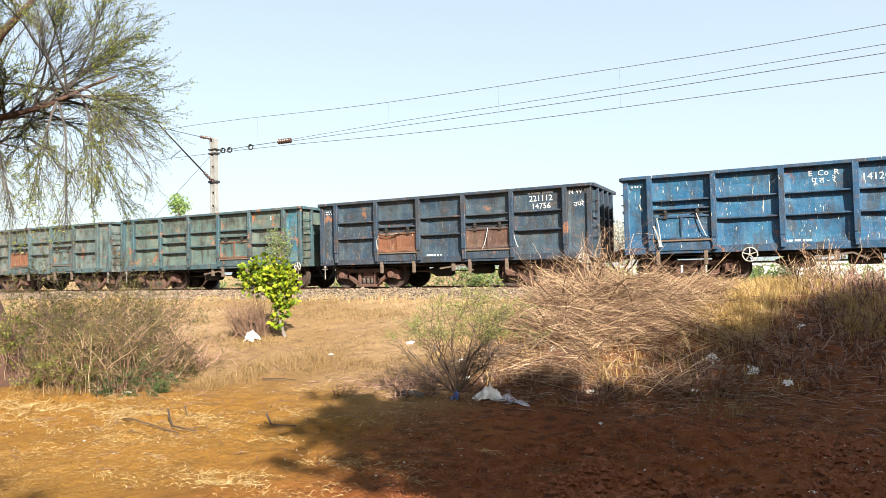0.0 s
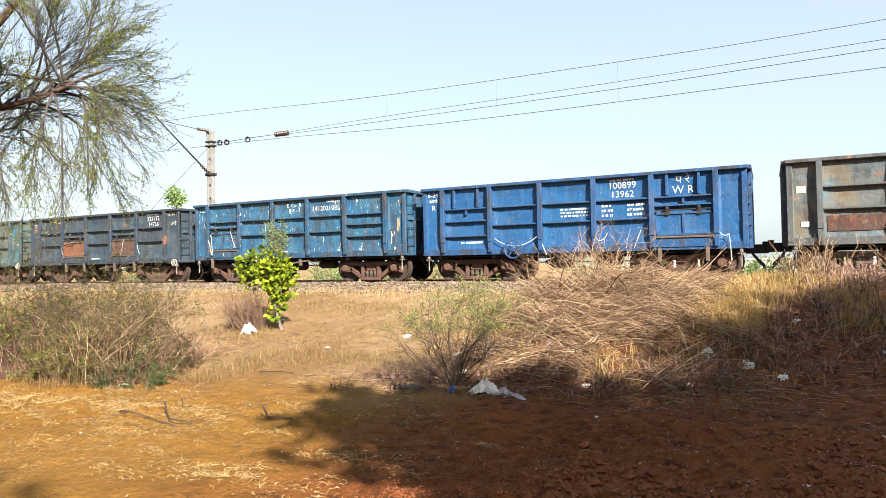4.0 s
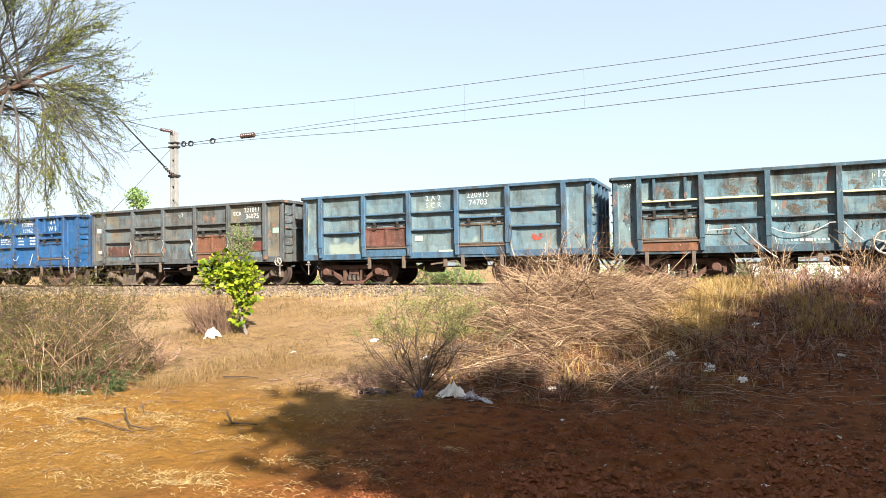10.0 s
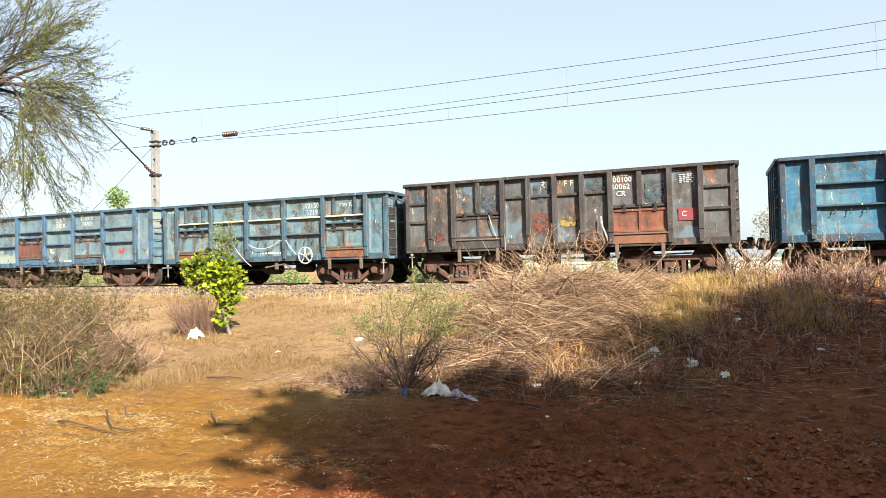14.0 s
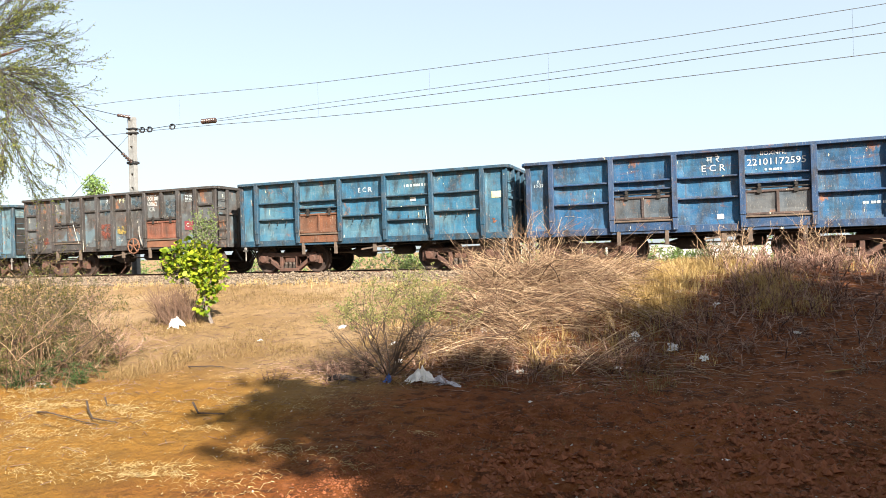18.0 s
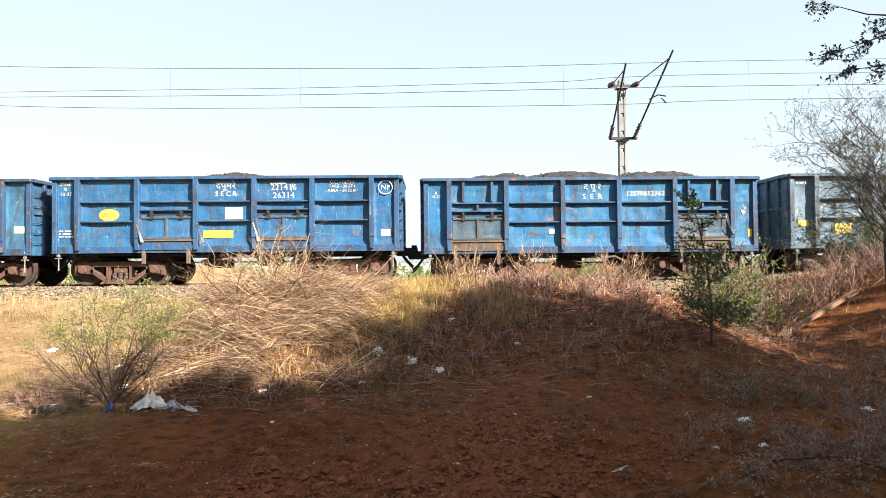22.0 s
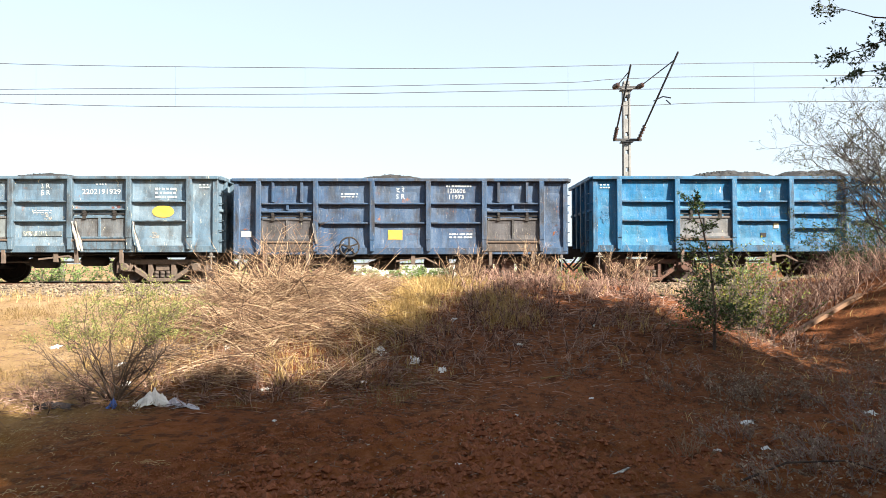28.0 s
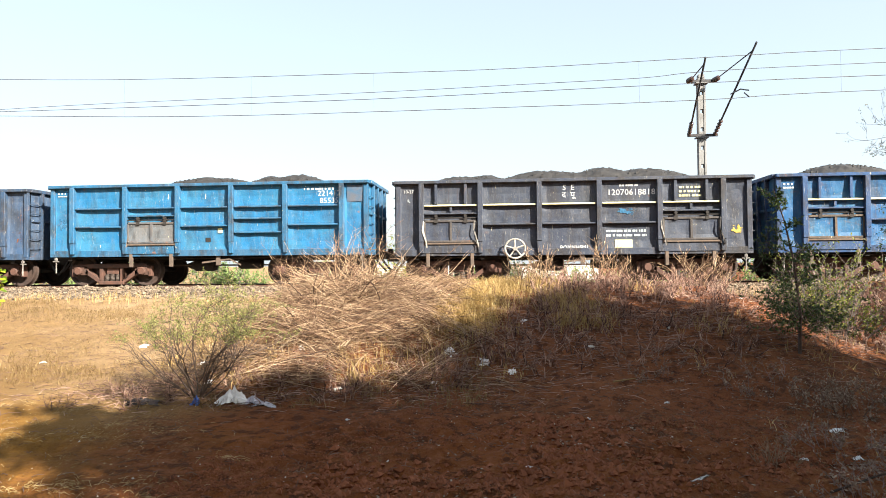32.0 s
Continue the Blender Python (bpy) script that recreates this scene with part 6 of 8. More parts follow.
# the feathery tree beside the path, most of it beyond the picture's edge
def big_tree():
    r = random.Random(5)
    bx, by = -10.85, 6.3
    tree = planted("acacia_tree", bx, by, "large feathery tree with thin drooping twigs and a dark trunk", "tree")
    trunk, twig, leaf = Mesher(), Mesher(), Mesher()
    base = Vector((bx, by, ground_z(bx, by) - 0.1))
    fork = Vector((-12.9, 6.6, 1.35))
    trunk.tube([base, base.lerp(fork, 0.33) + Vector((0.05, 0, 0)), base.lerp(fork, 0.7), fork], [0.27, 0.2, 0.18, 0.17], 10)
    limb = [fork, Vector((-12.0, 6.3, 2.5)), polar(-61.5, 11.5, 12.0), polar(-58, 12.9, 11.7), polar(-55.2, 14.6, 11.5), polar(-53.2, 15.6, 11.4)]
    trunk.tube(limb, [0.15, 0.095, 0.06, 0.038, 0.024, 0.014], 8)
    other = [fork, Vector((-13.6, 6.8, 2.9)), Vector((-13.4, 6.9, 4.2)), Vector((-12.4, 6.9, 5.2)), Vector((-11.2, 7.0, 5.9))]
    trunk.tube(other, [0.15, 0.12, 0.1, 0.07, 0.04], 8)
    trunk.tube([fork, Vector((-13.4, 7.2, 3.2)), Vector((-14.4, 7.5, 4.4)), Vector((-15.2, 7.4, 5.4))], [0.13, 0.1, 0.08, 0.04], 8)
    aims = [(-49.7, 12.2), (-50.2, 16.3), (-51.2, 18.2), (-52.8, 20.2), (-55, 22.2), (-57.5, 22.5), (-60, 20.5), (-50.0, 8.6), (-51.3, 6.6), (-53.5, 5.6), (-52.6, 9.8), (-55.5, 8.2), (-57.5, 6.2), (-60, 7.5), (-53.2, 13.0),
            (-56.5, 16.8), (-59.0, 15.0), (-61, 17.5), (-63, 13), (-64, 20), (-66, 9), (-50.6, 14.2), (-52.3, 11.4), (-58, 10), (-62, 22), (-54, 17.5), (-49.9, 10.2), (-57, 19), (-58.6, 4.6), (-55.2, 4.6), (-61, 4.8), (-56.4, 12.2), (-54.4, 15.8), (-60.4, 10.6), (-51.8, 16.8)]
    roots = [limb[i].lerp(limb[i + 1], u) for i in (1, 2, 3) for u in (0, 0.25, 0.5, 0.75)] + [other[i].lerp(other[i + 1], u) for i in (1, 2, 3) for u in (0, 0.5)]
    for az, el in aims:
        end = polar(az - 1.6, el, r.uniform(10.6, 12.8))
        root = min(roots, key=lambda q: abs((q - end).length - 1.5) + r.uniform(0, 0.9))
        low = el < 11
        pts = curve(root, end, r, 0.06, 7, 0.35 if low else 0.1)
        twig.tube(pts, taper(0.022, 0.007, len(pts)), 5)
        leafy_bough = r.random() < (0.3 if low else 0.75)
        for k in range(19):
            i = r.randrange(2, 7)
            p = pts[i].lerp(pts[i + 1], r.random())
            d = (pts[i + 1] - pts[i]).normalized() + unit(r) * 0.6 + Vector((0.15, 0, -0.12 if low else 0.06))
            spray(twig, leaf, p, d, r.uniform(0.4, 0.95), 0.0055, r, 10, 0.034, 0.55, 0.05 if low else 0.015, 11 if leafy_bough else 2)
    for k in range(26):
        end = Vector((r.uniform(-17, -13), r.uniform(5, 9.5), r.uniform(2.5, 7)))
        pts = curve(Vector((-14, 7.2, 3.6)), end, r, 0.08, 6)
        twig.tube(pts, taper(0.035, 0.008, len(pts)), 4)
        for j in range(8):
            spray(twig, leaf, pts[r.randrange(2, 7)], end - pts[2] + unit(r), r.uniform(0.5, 1.1), 0.008, r, 6, 0.06, 0.6, 0.03, 6)
    o = tree.location
    part("trunk", keep(trunk, o).mesh("trunk", None, True), tree, BARK_RED, "dark leaning trunk and main limbs")
    part("twig_crown", keep(twig, o).mesh("twig_crown"), tree, BARK_DEEP)
    part("crown", keep(leaf, o).mesh("crown"), tree, LEAF_TREE, "sparse pale green leaflets")


big_tree()


def thicket(name, label, centre, half, height, stems, wood_mat, leaf_mat, leaf, leaf_count, seed, lean=0.5, twigs=5, shape=None, radius=0.008, category="bush", droop=0.04, leaf_from=0.0):
    """A bush of many stems fanning out of the ground."""
    r = random.Random(seed)
    bush = planted(name, centre[0], centre[1], label, category)
    wood, leaves = Mesher(), Mesher()
    for _ in range(stems):
        a, q = r.uniform(0, 2 * math.pi), math.sqrt(r.random())
        x, y = centre[0] + half[0] * q * math.cos(a), centre[1] + half[1] * q * math.sin(a)
        h = height * r.uniform(0.45, 1.0) * (1 - 0.45 * q * q)
        if shape:
            h *= shape((x - centre[0]) / half[0])
        d = Vector((lean * q * math.cos(a) + r.uniform(-0.35, 0.35), lean * q * math.sin(a) + r.uniform(-0.3, 0.3), 1.0))
        z = ground_z(x, y) - 0.03
        spray(wood, leaves, (x, y, z), d, h, radius * r.uniform(0.7, 1.3), r, twigs, leaf, 0.8, droop, leaf_count if r.random() >= leaf_from else 0, 5)
    o = bush.location
    part("woody_growth", keep(wood, o).mesh("woody_growth"), bush, wood_mat)
    if leaf_count:
        part("foliage", keep(leaves, o).mesh("foliage"), bush, leaf_mat)
    return bush


# the tangled bush round the trunk
def tangle(name, label, centre, half, height, count, wood_mat, leaf_mat, leaf, seed, depth=3, leafless=0.3, out=0.7, shape=None, radius=0.009):
    """A bush of crooked stems that fork every way and knot into one another."""
    r = random.Random(seed)
    bush = planted(name, centre[0], centre[1], label, "bush")
    wood, leaves = Mesher(), Mesher()
    for _ in range(count):
        a, q = r.uniform(0, 2 * math.pi), math.sqrt(r.random())
        x, y = centre[0] + half[0] * q * math.cos(a), centre[1] + half[1] * q * math.sin(a)
        h = height * r.uniform(0.3, 0.62) * (1 - 0.35 * q * q) * (shape(q * math.cos(a)) if shape else 1)
        d = Vector((out * q * math.cos(a) + r.gauss(0, 0.5), out * q * math.sin(a) + r.gauss(0, 0.4), 0.9))
        limb(wood, None if r.random() < leafless else leaves, (x, y, ground_z(x, y) - 0.03), d, h, radius * r.uniform(0.7, 1.3), r, depth, -9, leaf, 0.04)
    o = bush.location
    part("woody_growth", keep(wood, o).mesh("woody_growth"), bush, wood_mat)
    if leaves.f:
        part("foliage", keep(leaves, o).mesh("foliage"), bush, leaf_mat)


def arching(name, label, x0, x1, y0, y1, count, mat, seed, high=1.3, radius=0.006):
    """Long dry stems that rise and bow over."""
    r = random.Random(seed)
    x, y = 0.5 * (x0 + x1), 0.5 * (y0 + y1)
    ob = planted(name, x, y, label, "bush")
    wood = Mesher()
    for k in range(count):
        p = Vector((r.uniform(x0, x1), r.uniform(y0, y1), 0))
        p.z = ground_z(p.x, p.y) - 0.02
        h, a = high * r.uniform(0.4, 1.0), r.gauss(0, 0.7)
        d = Vector((math.sin(a), r.uniform(-0.4, 0.2), 0)) * h
        pts = [p + d * (u * u * 0.75) + Vector((0, 0, h * (1.6 * u - 0.75 * u * u))) + unit(r) * 0.02 for u in (0, 0.2, 0.4, 0.6, 0.8, 1.0)]
        wood.tube(pts, taper(radius * r.uniform(0.6, 1.2), radius * 0.3, 6), 3)
    part("woody_growth", keep(wood, ob.location).mesh("woody_growth"), ob, mat)



# the bright bush with round leaves
def bright_bush():
    r = random.Random(8)
    x, y = -10.15, 11.5
    bush = planted("bright_bush", x, y, "bush with glossy yellow-green round leaves", "bush")
    wood, leaves, feather, dry = Mesher(), Mesher(), Mesher(), Mesher()
    z = ground_z(x, y)
    stem = curve((x + 0.35, y, z - 0.05), (x + 0.1, y, z + 1.0), r, 0.05, 5)
    wood.tube(stem, taper(0.045, 0.03, 6), 6)
    blobs = [(-0.52, 0, 1.42, 0.34), (-0.3, 0.05, 1.62, 0.3), (0.18, -0.1, 1.25, 0.4), (0.36, 0, 0.98, 0.32), (0.2, 0, 1.52, 0.3), (0.28, -0.05, 0.62, 0.2), (0.16, -0.05, 0.34, 0.15), (-0.66, 0, 1.12, 0.2), (-0.1, 0.05, 1.32, 0.28), (0.5, 0, 1.3, 0.24)]
    for bx, by, bz, br in blobs:
        c = Vector((x + bx, y + by, z + bz))
        wood.tube(curve(stem[-2], c, r, 0.1, 4), taper(0.02, 0.01, 5), 4)
        for _ in range(int(1350 * br * br)):
            d = unit(r)
            p = c + d * br * r.uniform(0.55, 1.08)
            leaves_d = (d * 0.5 + Vector((0.3, -0.5, -0.25)) + unit(r) * 0.5).normalized()
            n = len(leaves.v)
            s = r.uniform(0.035, 0.066)
            up = (Vector((0.5, -0.7, 0.5)) + unit(r) * 0.7).normalized()
            t = leaves_d.cross(up).normalized() * s * 0.85
            tip = leaves_d * s * 2
            leaves.v += [tuple(p), tuple(p + tip * 0.25 + t), tuple(p + tip * 0.7 + t * 0.8), tuple(p + tip), tuple(p + tip * 0.7 - t * 0.8), tuple(p + tip * 0.25 - t)]
            leaves.f.append(tuple(range(n, n + 6)))
    for k in range(14):
        a = Vector((x - 0.05 + r.uniform(-0.25, 0.25), y + 0.15, z + 1.5))
        spray(wood, feather, a, Vector((r.uniform(-0.3, 0.35), 0.1, 1)), r.uniform(0.5, 0.95), 0.008, r, 10, 0.05, 0.7, 0.0, 12)
    for k in range(150):
        a = r.uniform(0, 6.28)
        p = Vector((x - 0.5 + 0.5 * math.cos(a) * r.random(), y - 0.1 + 0.3 * math.sin(a), z))
        spray(dry, None, p, Vector((r.uniform(-0.6, 0.3), r.uniform(-0.4, 0.2), 1)), r.uniform(0.35, 1.0), 0.007, r, 5, 0, 0.8, 0.05)
    o = bush.location
    part("woody_growth", keep(wood, o).mesh("woody_growth"), bush, BARK_GREY)
    part("foliage", keep(leaves, o).mesh("foliage"), bush, LEAF_BRIGHT, "glossy yellow-green leaves")
    part("feathery_growth", keep(feather, o).mesh("feathery_growth"), bush, LEAF_FEATHER, "feathery green shoots on top")
    part("dry_growth", keep(dry, o).mesh("dry_growth"), bush, TWIG_DARK, "dry brown stems at the foot")


bright_bush()


# the thorny shrub at the foot of the heap
def limb(wood, leaves, p, d, length, radius, r, depth, leafy_from, leaf, lift=0.1):
    """A crooked limb that forks again and again; the last twigs carry leaflets."""
    pts, dd = [Vector(p)], Vector(d).normalized()
    n = 4
    for i in range(n):
        dd = (dd + unit(r) * 0.3 + Vector((0, 0, lift))).normalized()
        pts.append(pts[-1] + dd * (length / n))
    wood.tube(pts, taper(radius, radius * 0.55, n + 1), 4 if radius > 0.006 else 3)
    if depth == 0:
        if leaves is not None and pts[-1].z > leafy_from:
            for j in range(7):
                q = pts[r.randrange(1, 4)].lerp(pts[r.randrange(2, 5)], r.random())
                leaves.leaf(q, (dd * 0.5 + unit(r)).normalized(), unit(r), leaf * r.uniform(0.6, 1.3), leaf * r.uniform(0.22, 0.4))
        return
    for k in range(4):
        i = r.randrange(1, n + 1)
        side = unit(r)
        nd = (dd * 0.8 + side * 0.75).normalized()
        limb(wood, leaves, pts[i], nd, length * r.uniform(0.4, 0.72), radius * 0.55, r, depth - 1, leafy_from, leaf, lift)


def thorn_shrub():
    r = random.Random(14)
    x, y = -3.85, 7.95
    bush = planted("thorn_shrub", x, y, "thorny shrub with a feathery green top and bare lower twigs", "shrub")
    wood, leaves = Mesher(), Mesher()
    z = ground_z(x, y) - 0.03
    for k in range(11):
        a = 6.28 * k / 11 + r.uniform(-0.3, 0.3)
        out = r.uniform(0.2, 0.95)
        limb(wood, leaves, (x + 0.03 * math.cos(a), y, z), (out * math.cos(a) * 1.15, out * math.sin(a) * 0.8, 1.0), r.uniform(0.72, 1.05), 0.0115, r, 4, z + 0.78, 0.03, 0.05)
    o = bush.location
    part("woody_growth", keep(wood, o).mesh("woody_growth"), bush, BARK)
    part("foliage", keep(leaves, o).mesh("foliage"), bush, LEAF_THORN, "feathery green leaflets")


thorn_shrub()
thicket("bare_shrublet", "small leafless shrub on bare earth", (-5.42, 7.45), (0.12, 0.1), 0.42, 9, TWIG_DARK, LEAF_DRY, 0.02, 0, 31, 1.6, 6, None, 0.006, "shrub", 0.0)
thicket("bare_shrublet", "low reddish tuft of bare twigs", (-5.1, 8.6), (0.7, 0.4), 0.32, 50, TWIG_DARK, LEAF_DRY, 0.02, 0, 32, 0.8, 6, None, 0.005, "shrub")


tangle("tangled_bush", "tangled dry bush with olive leaves round the trunk", (-10.6, 7.3), (1.6, 0.75), 2.75, 90, BARK, LEAF_BUSH, 0.042, 21, 3, 0.12, 0.6, lambda u: 1.0 - 0.3 * max(0.0, u))
tangle("tangled_bush", "dry bush half bare with straw-coloured stems", (-9.3, 6.95), (0.85, 0.5), 2.0, 52, TWIG_MIXED, LEAF_BUSH, 0.038, 22, 3, 0.35, 0.9, lambda u: 1.0 - 0.25 * max(0.0, u))
tangle("low_bush", "low dark green bush spreading on the ground", (-8.5, 6.62), (0.4, 0.25), 0.75, 16, TWIG_DARK, LEAF_SAPLING, 0.035, 23, 3, 0.1, 1.2)
tangle("dry_bush", "low bare reddish bush by the field", (-9.3, 7.9), (0.65, 0.4), 1.7, 26, MAUVE_MIXED, LEAF_DRY, 0.03, 24, 3, 1.0, 0.7, None, 0.007)
tangle("leafy_bush", "yellow-green leafy growth climbing in the tangled bush", (-10.75, 6.35), (0.25, 0.2), 2.5, 9, TWIG_DARK, LEAF_TREE, 0.045, 25, 3, 0.0, 0.4)
tangle("leafy_bush", "olive leafy growth at the foot of the bush", (-9.75, 6.35), (0.4, 0.2), 0.9, 9, TWIG_DARK, LEAF_TREE, 0.035, 26, 3, 0.0, 0.8)
arching("bowing_bush", "long straw-coloured stems bowing out of the bush", -11.2, -8.5, 6.1, 6.9, 95, STALK_MIXED, 41, 1.3)
arching("bowing_bush", "dark dry stems bowing out of the bush", -11.0, -8.4, 6.2, 7.0, 60, TWIG_DARK, 42, 1.5)


# cut brushwood and dry stalks thrown on the heap of earth
def brushwood():
    r = random.Random(3)
    heap = planted("brushwood_heap", -2.4, 10.2, "pile of dry cut brushwood and stalks on earth", "brushwood")
    stalks, lying, standing = Mesher(), Mesher(), Mesher()

    def place(wide):
        while True:
            u = r.gauss(0, 0.5)
            x, y = -2.35 + wide * u, 8.25 + 3.4 * r.random() ** 0.8
            if -4.6 < x < 0.7 and patchy(x, y, 1.3, 12.0) > 0.7 * r.random():
                return u, x, y

    # armfuls of long stalks, thrown down one across another
    for k in range(320):
        u, x, y = place(1.75)
        thick = max(0.05, 0.33 * (1 - (u / 1.6) ** 2) * math.sin(math.pi * min(1, max(0, (y - 7.9) / 4.2))) ** 0.7)
        lift = r.random() ** 1.3 * thick
        a = r.gauss(-0.25, 0.75) + (math.pi if r.random() < 0.4 else 0)
        slope = r.gauss(0.05, 0.28)
        for j in range(r.randrange(6, 20)):
            b = a + r.gauss(0, 0.2)
            px, py = x + r.gauss(0, 0.16), y + r.gauss(0, 0.12)
            ln = r.uniform(0.35, 1.05)
            d = Vector((math.cos(b), 0.6 * math.sin(b), slope + r.gauss(0, 0.12)))
            p = Vector((px, py, ground_z(px, py) + lift + r.uniform(0, 0.09)))
            t = r.uniform(0.002, 0.0047)
            pts = [p + d * (ln * v) + Vector((0, 0, 0.2 * ln * (v + 0.35) * (0.75 - v))) + unit(r) * 0.012 for v in (-0.35, -0.05, 0.25, 0.5, 0.75)]
            pts = [Vector((q.x, q.y, max(q.z, ground_z(q.x, q.y) + 0.005))) for q in pts]
            stalks.tube(pts, taper(t, t * 0.45, 5), 3)
    for k in range(520):
        u, x, y = place(1.45)
        z = ground_z(x, y) + r.random() ** 1.4 * max(0.04, 0.42 * (1 - (u / 1.6) ** 2))
        a = r.uniform(0, 6.28)
        spray(lying, None, (x, y, z), Vector((math.cos(a), 0.6 * math.sin(a), r.gauss(0.1, 0.25))), r.uniform(0.4, 1.0), r.uniform(0.004, 0.0075), r, 5, 0, 0.7, 0.05)
    # bare sticks standing out of the top
    for k in range(46):
        u = r.gauss(0, 0.5)
        x, y = -2.75 + 1.15 * u, r.uniform(10.0, 11.6)
        z = ground_z(x, y) + 0.05
        h = r.uniform(0.75, 1.55) * max(0.45, 1 - 0.35 * abs(u))
        limb(standing, None, (x, y, z), (r.gauss(0.25 * u, 0.4), r.gauss(0, 0.3), 1), h * 0.62, r.uniform(0.007, 0.0105), r, 2, 99, 0, 0.03)
    o = heap.location
    part("stalk_litter", keep(stalks, o).mesh("stalk_litter"), heap, STALK_MIXED, "straw-coloured dry stalks")
    part("lying_brush", keep(lying, o).mesh("lying_brush"), heap, TWIG_MIXED)
    under = Mesher()
    for k in range(420):
        u, x, y = place(1.7)
        limb(under, None, (x, y, ground_z(x, y)), (r.gauss(0, 0.7), r.gauss(0, 0.5), 0.8), r.uniform(0.15, 0.35), 0.005, r, 2, 99, 0, 0.02)
    part("under_brush", keep(under, o).mesh("under_brush"), heap, TWIG_DARK, "dark tangle of fine twigs")
    part("standing_brush", keep(standing, o).mesh("standing_brush"), heap, TWIG_MIXED, "pale upright bare twigs")


def patchy(x, y, scale=0.8, seed=0.0):
    return max(0.0, min(1.0, 0.5 + 1.6 * noise.noise((x * scale, y * scale, seed))))


brushwood()


def bare_shrub(x, y, rad, height, stems, mat, seed, label):
    """A leafless shrub of forking stems."""
    r = random.Random(seed)
    bush = planted("dry_shrub", x, y, label, "shrub", "dry shrubs")
    wood = Mesher()
    for k in range(stems):
        a, q = r.uniform(0, 6.28), math.sqrt(r.random())
        px, py = x + rad * q * math.cos(a), y + rad * q * math.sin(a)
        limb(wood, None, (px, py, ground_z(px, py) - 0.02), (0.8 * q * math.cos(a) + r.gauss(0, 0.3), 0.6 * q * math.sin(a) + r.gauss(0, 0.25), 1), height * r.uniform(0.35, 0.6), 0.0085, r, 2, 99, 0, 0.08)
    part("woody_growth", keep(wood, bush.location).mesh("woody_growth"), bush, mat)


PALE_SHRUB, DARK_SHRUB = "dry leafless shrub with pale upright twigs", "dark dry shrub on the shaded earth"
for n, (x, y, h, stems, rad) in enumerate(((0.35, 11.7, 0.75, 9, 0.18), (0.75, 11.9, 1.0, 14, 0.2), (1.85, 12.2, 1.0, 13, 0.22), (2.1, 12.3, 0.8, 8, 0.2), (3.55, 12.5, 1.0, 15, 0.25), (3.9, 12.7, 0.8, 10, 0.25), (-4.4, 13.2, 0.5, 10, 0.4), (-0.9, 11.9, 0.55, 6, 0.25), (5.0, 13.6, 0.8, 14, 0.4), (5.9, 13.2, 0.8, 14, 0.35))):
    bare_shrub(x, y, rad, h, stems, TWIG_MIXED, 60 + n, PALE_SHRUB)
for n, (x, y, h, stems, rad) in enumerate(((1.0, 10.9, 0.45, 30, 0.4), (1.5, 11.3, 0.42, 32, 0.45), (2.3, 11.3, 0.42, 32, 0.5), (3.2, 11.6, 0.45, 30, 0.45), (0.6, 9.8, 0.4, 30, 0.45), (1.2, 10.2, 0.38, 34, 0.55), (2.2, 10.3, 0.36, 32, 0.55), (3.2, 10.6, 0.4, 30, 0.5), (0.6, 9.1, 0.32, 30, 0.5), (1.7, 9.3, 0.3, 28, 0.5), (2.9, 9.5, 0.3, 28, 0.5), (-0.1, 9.2, 0.36, 28, 0.4), (-0.9, 8.6, 0.32, 24, 0.4), (-3.0, 8.3, 0.3, 26, 0.5), (-4.5, 8.1, 0.28, 24, 0.5), (-2.0, 8.2, 0.28, 22, 0.4),
                                           (6.4, 13.3, 0.95, 50, 0.75), (7.5, 13.2, 0.9, 50, 0.75), (8.6, 13.6, 1.0, 46, 0.75), (9.6, 13.4, 0.9, 46, 0.75), (5.6, 12.4, 0.5, 30, 0.55), (6.2, 11.6, 0.4, 24, 0.5))):
    bare_shrub(x, y, rad * 1.2, h * 1.1, round(stems * 1.35), MAUVE_MIXED, 90 + n, DARK_SHRUB)


# the dark sapling on the slope
def sapling():
    r = random.Random(19)
    x, y = 4.02, 9.34
    tree = planted("sapling", x, y, "slender dark green sapling with small leaves", "sapling")
    wood, leaves = Mesher(), Mesher()
    z = ground_z(x, y) - 0.05
    stem = [Vector((x, y, z)), Vector((x + 0.02, y, z + 0.6)), Vector((x - 0.05, y, z + 1.3)), Vector((x - 0.16, y, z + 1.85)), Vector((x - 0.3, y, z + 2.3))]
    wood.tube(stem, [0.024, 0.02, 0.015, 0.01, 0.004], 6)
    for k in range(84):
        u = 0.12 + 0.88 * r.random() ** 2.2
        i = min(3, int(u * 4))
        p = stem[i].lerp(stem[i + 1], u * 4 - i)
        a = r.uniform(0, 6.28)
        reach = 0.56 * (1 - u) ** 0.8 + 0.12
        spray(wood, leaves, p, Vector((math.cos(a), math.sin(a), 0.5)), reach * r.uniform(0.5, 1.2), 0.005, r, 6, 0.05, 0.8, 0.0, 8)
    o = tree.location
    part("trunk", keep(wood, o).mesh("trunk"), tree, BARK)
    part("crown", keep(leaves, o).mesh("crown"), tree, LEAF_SAPLING)


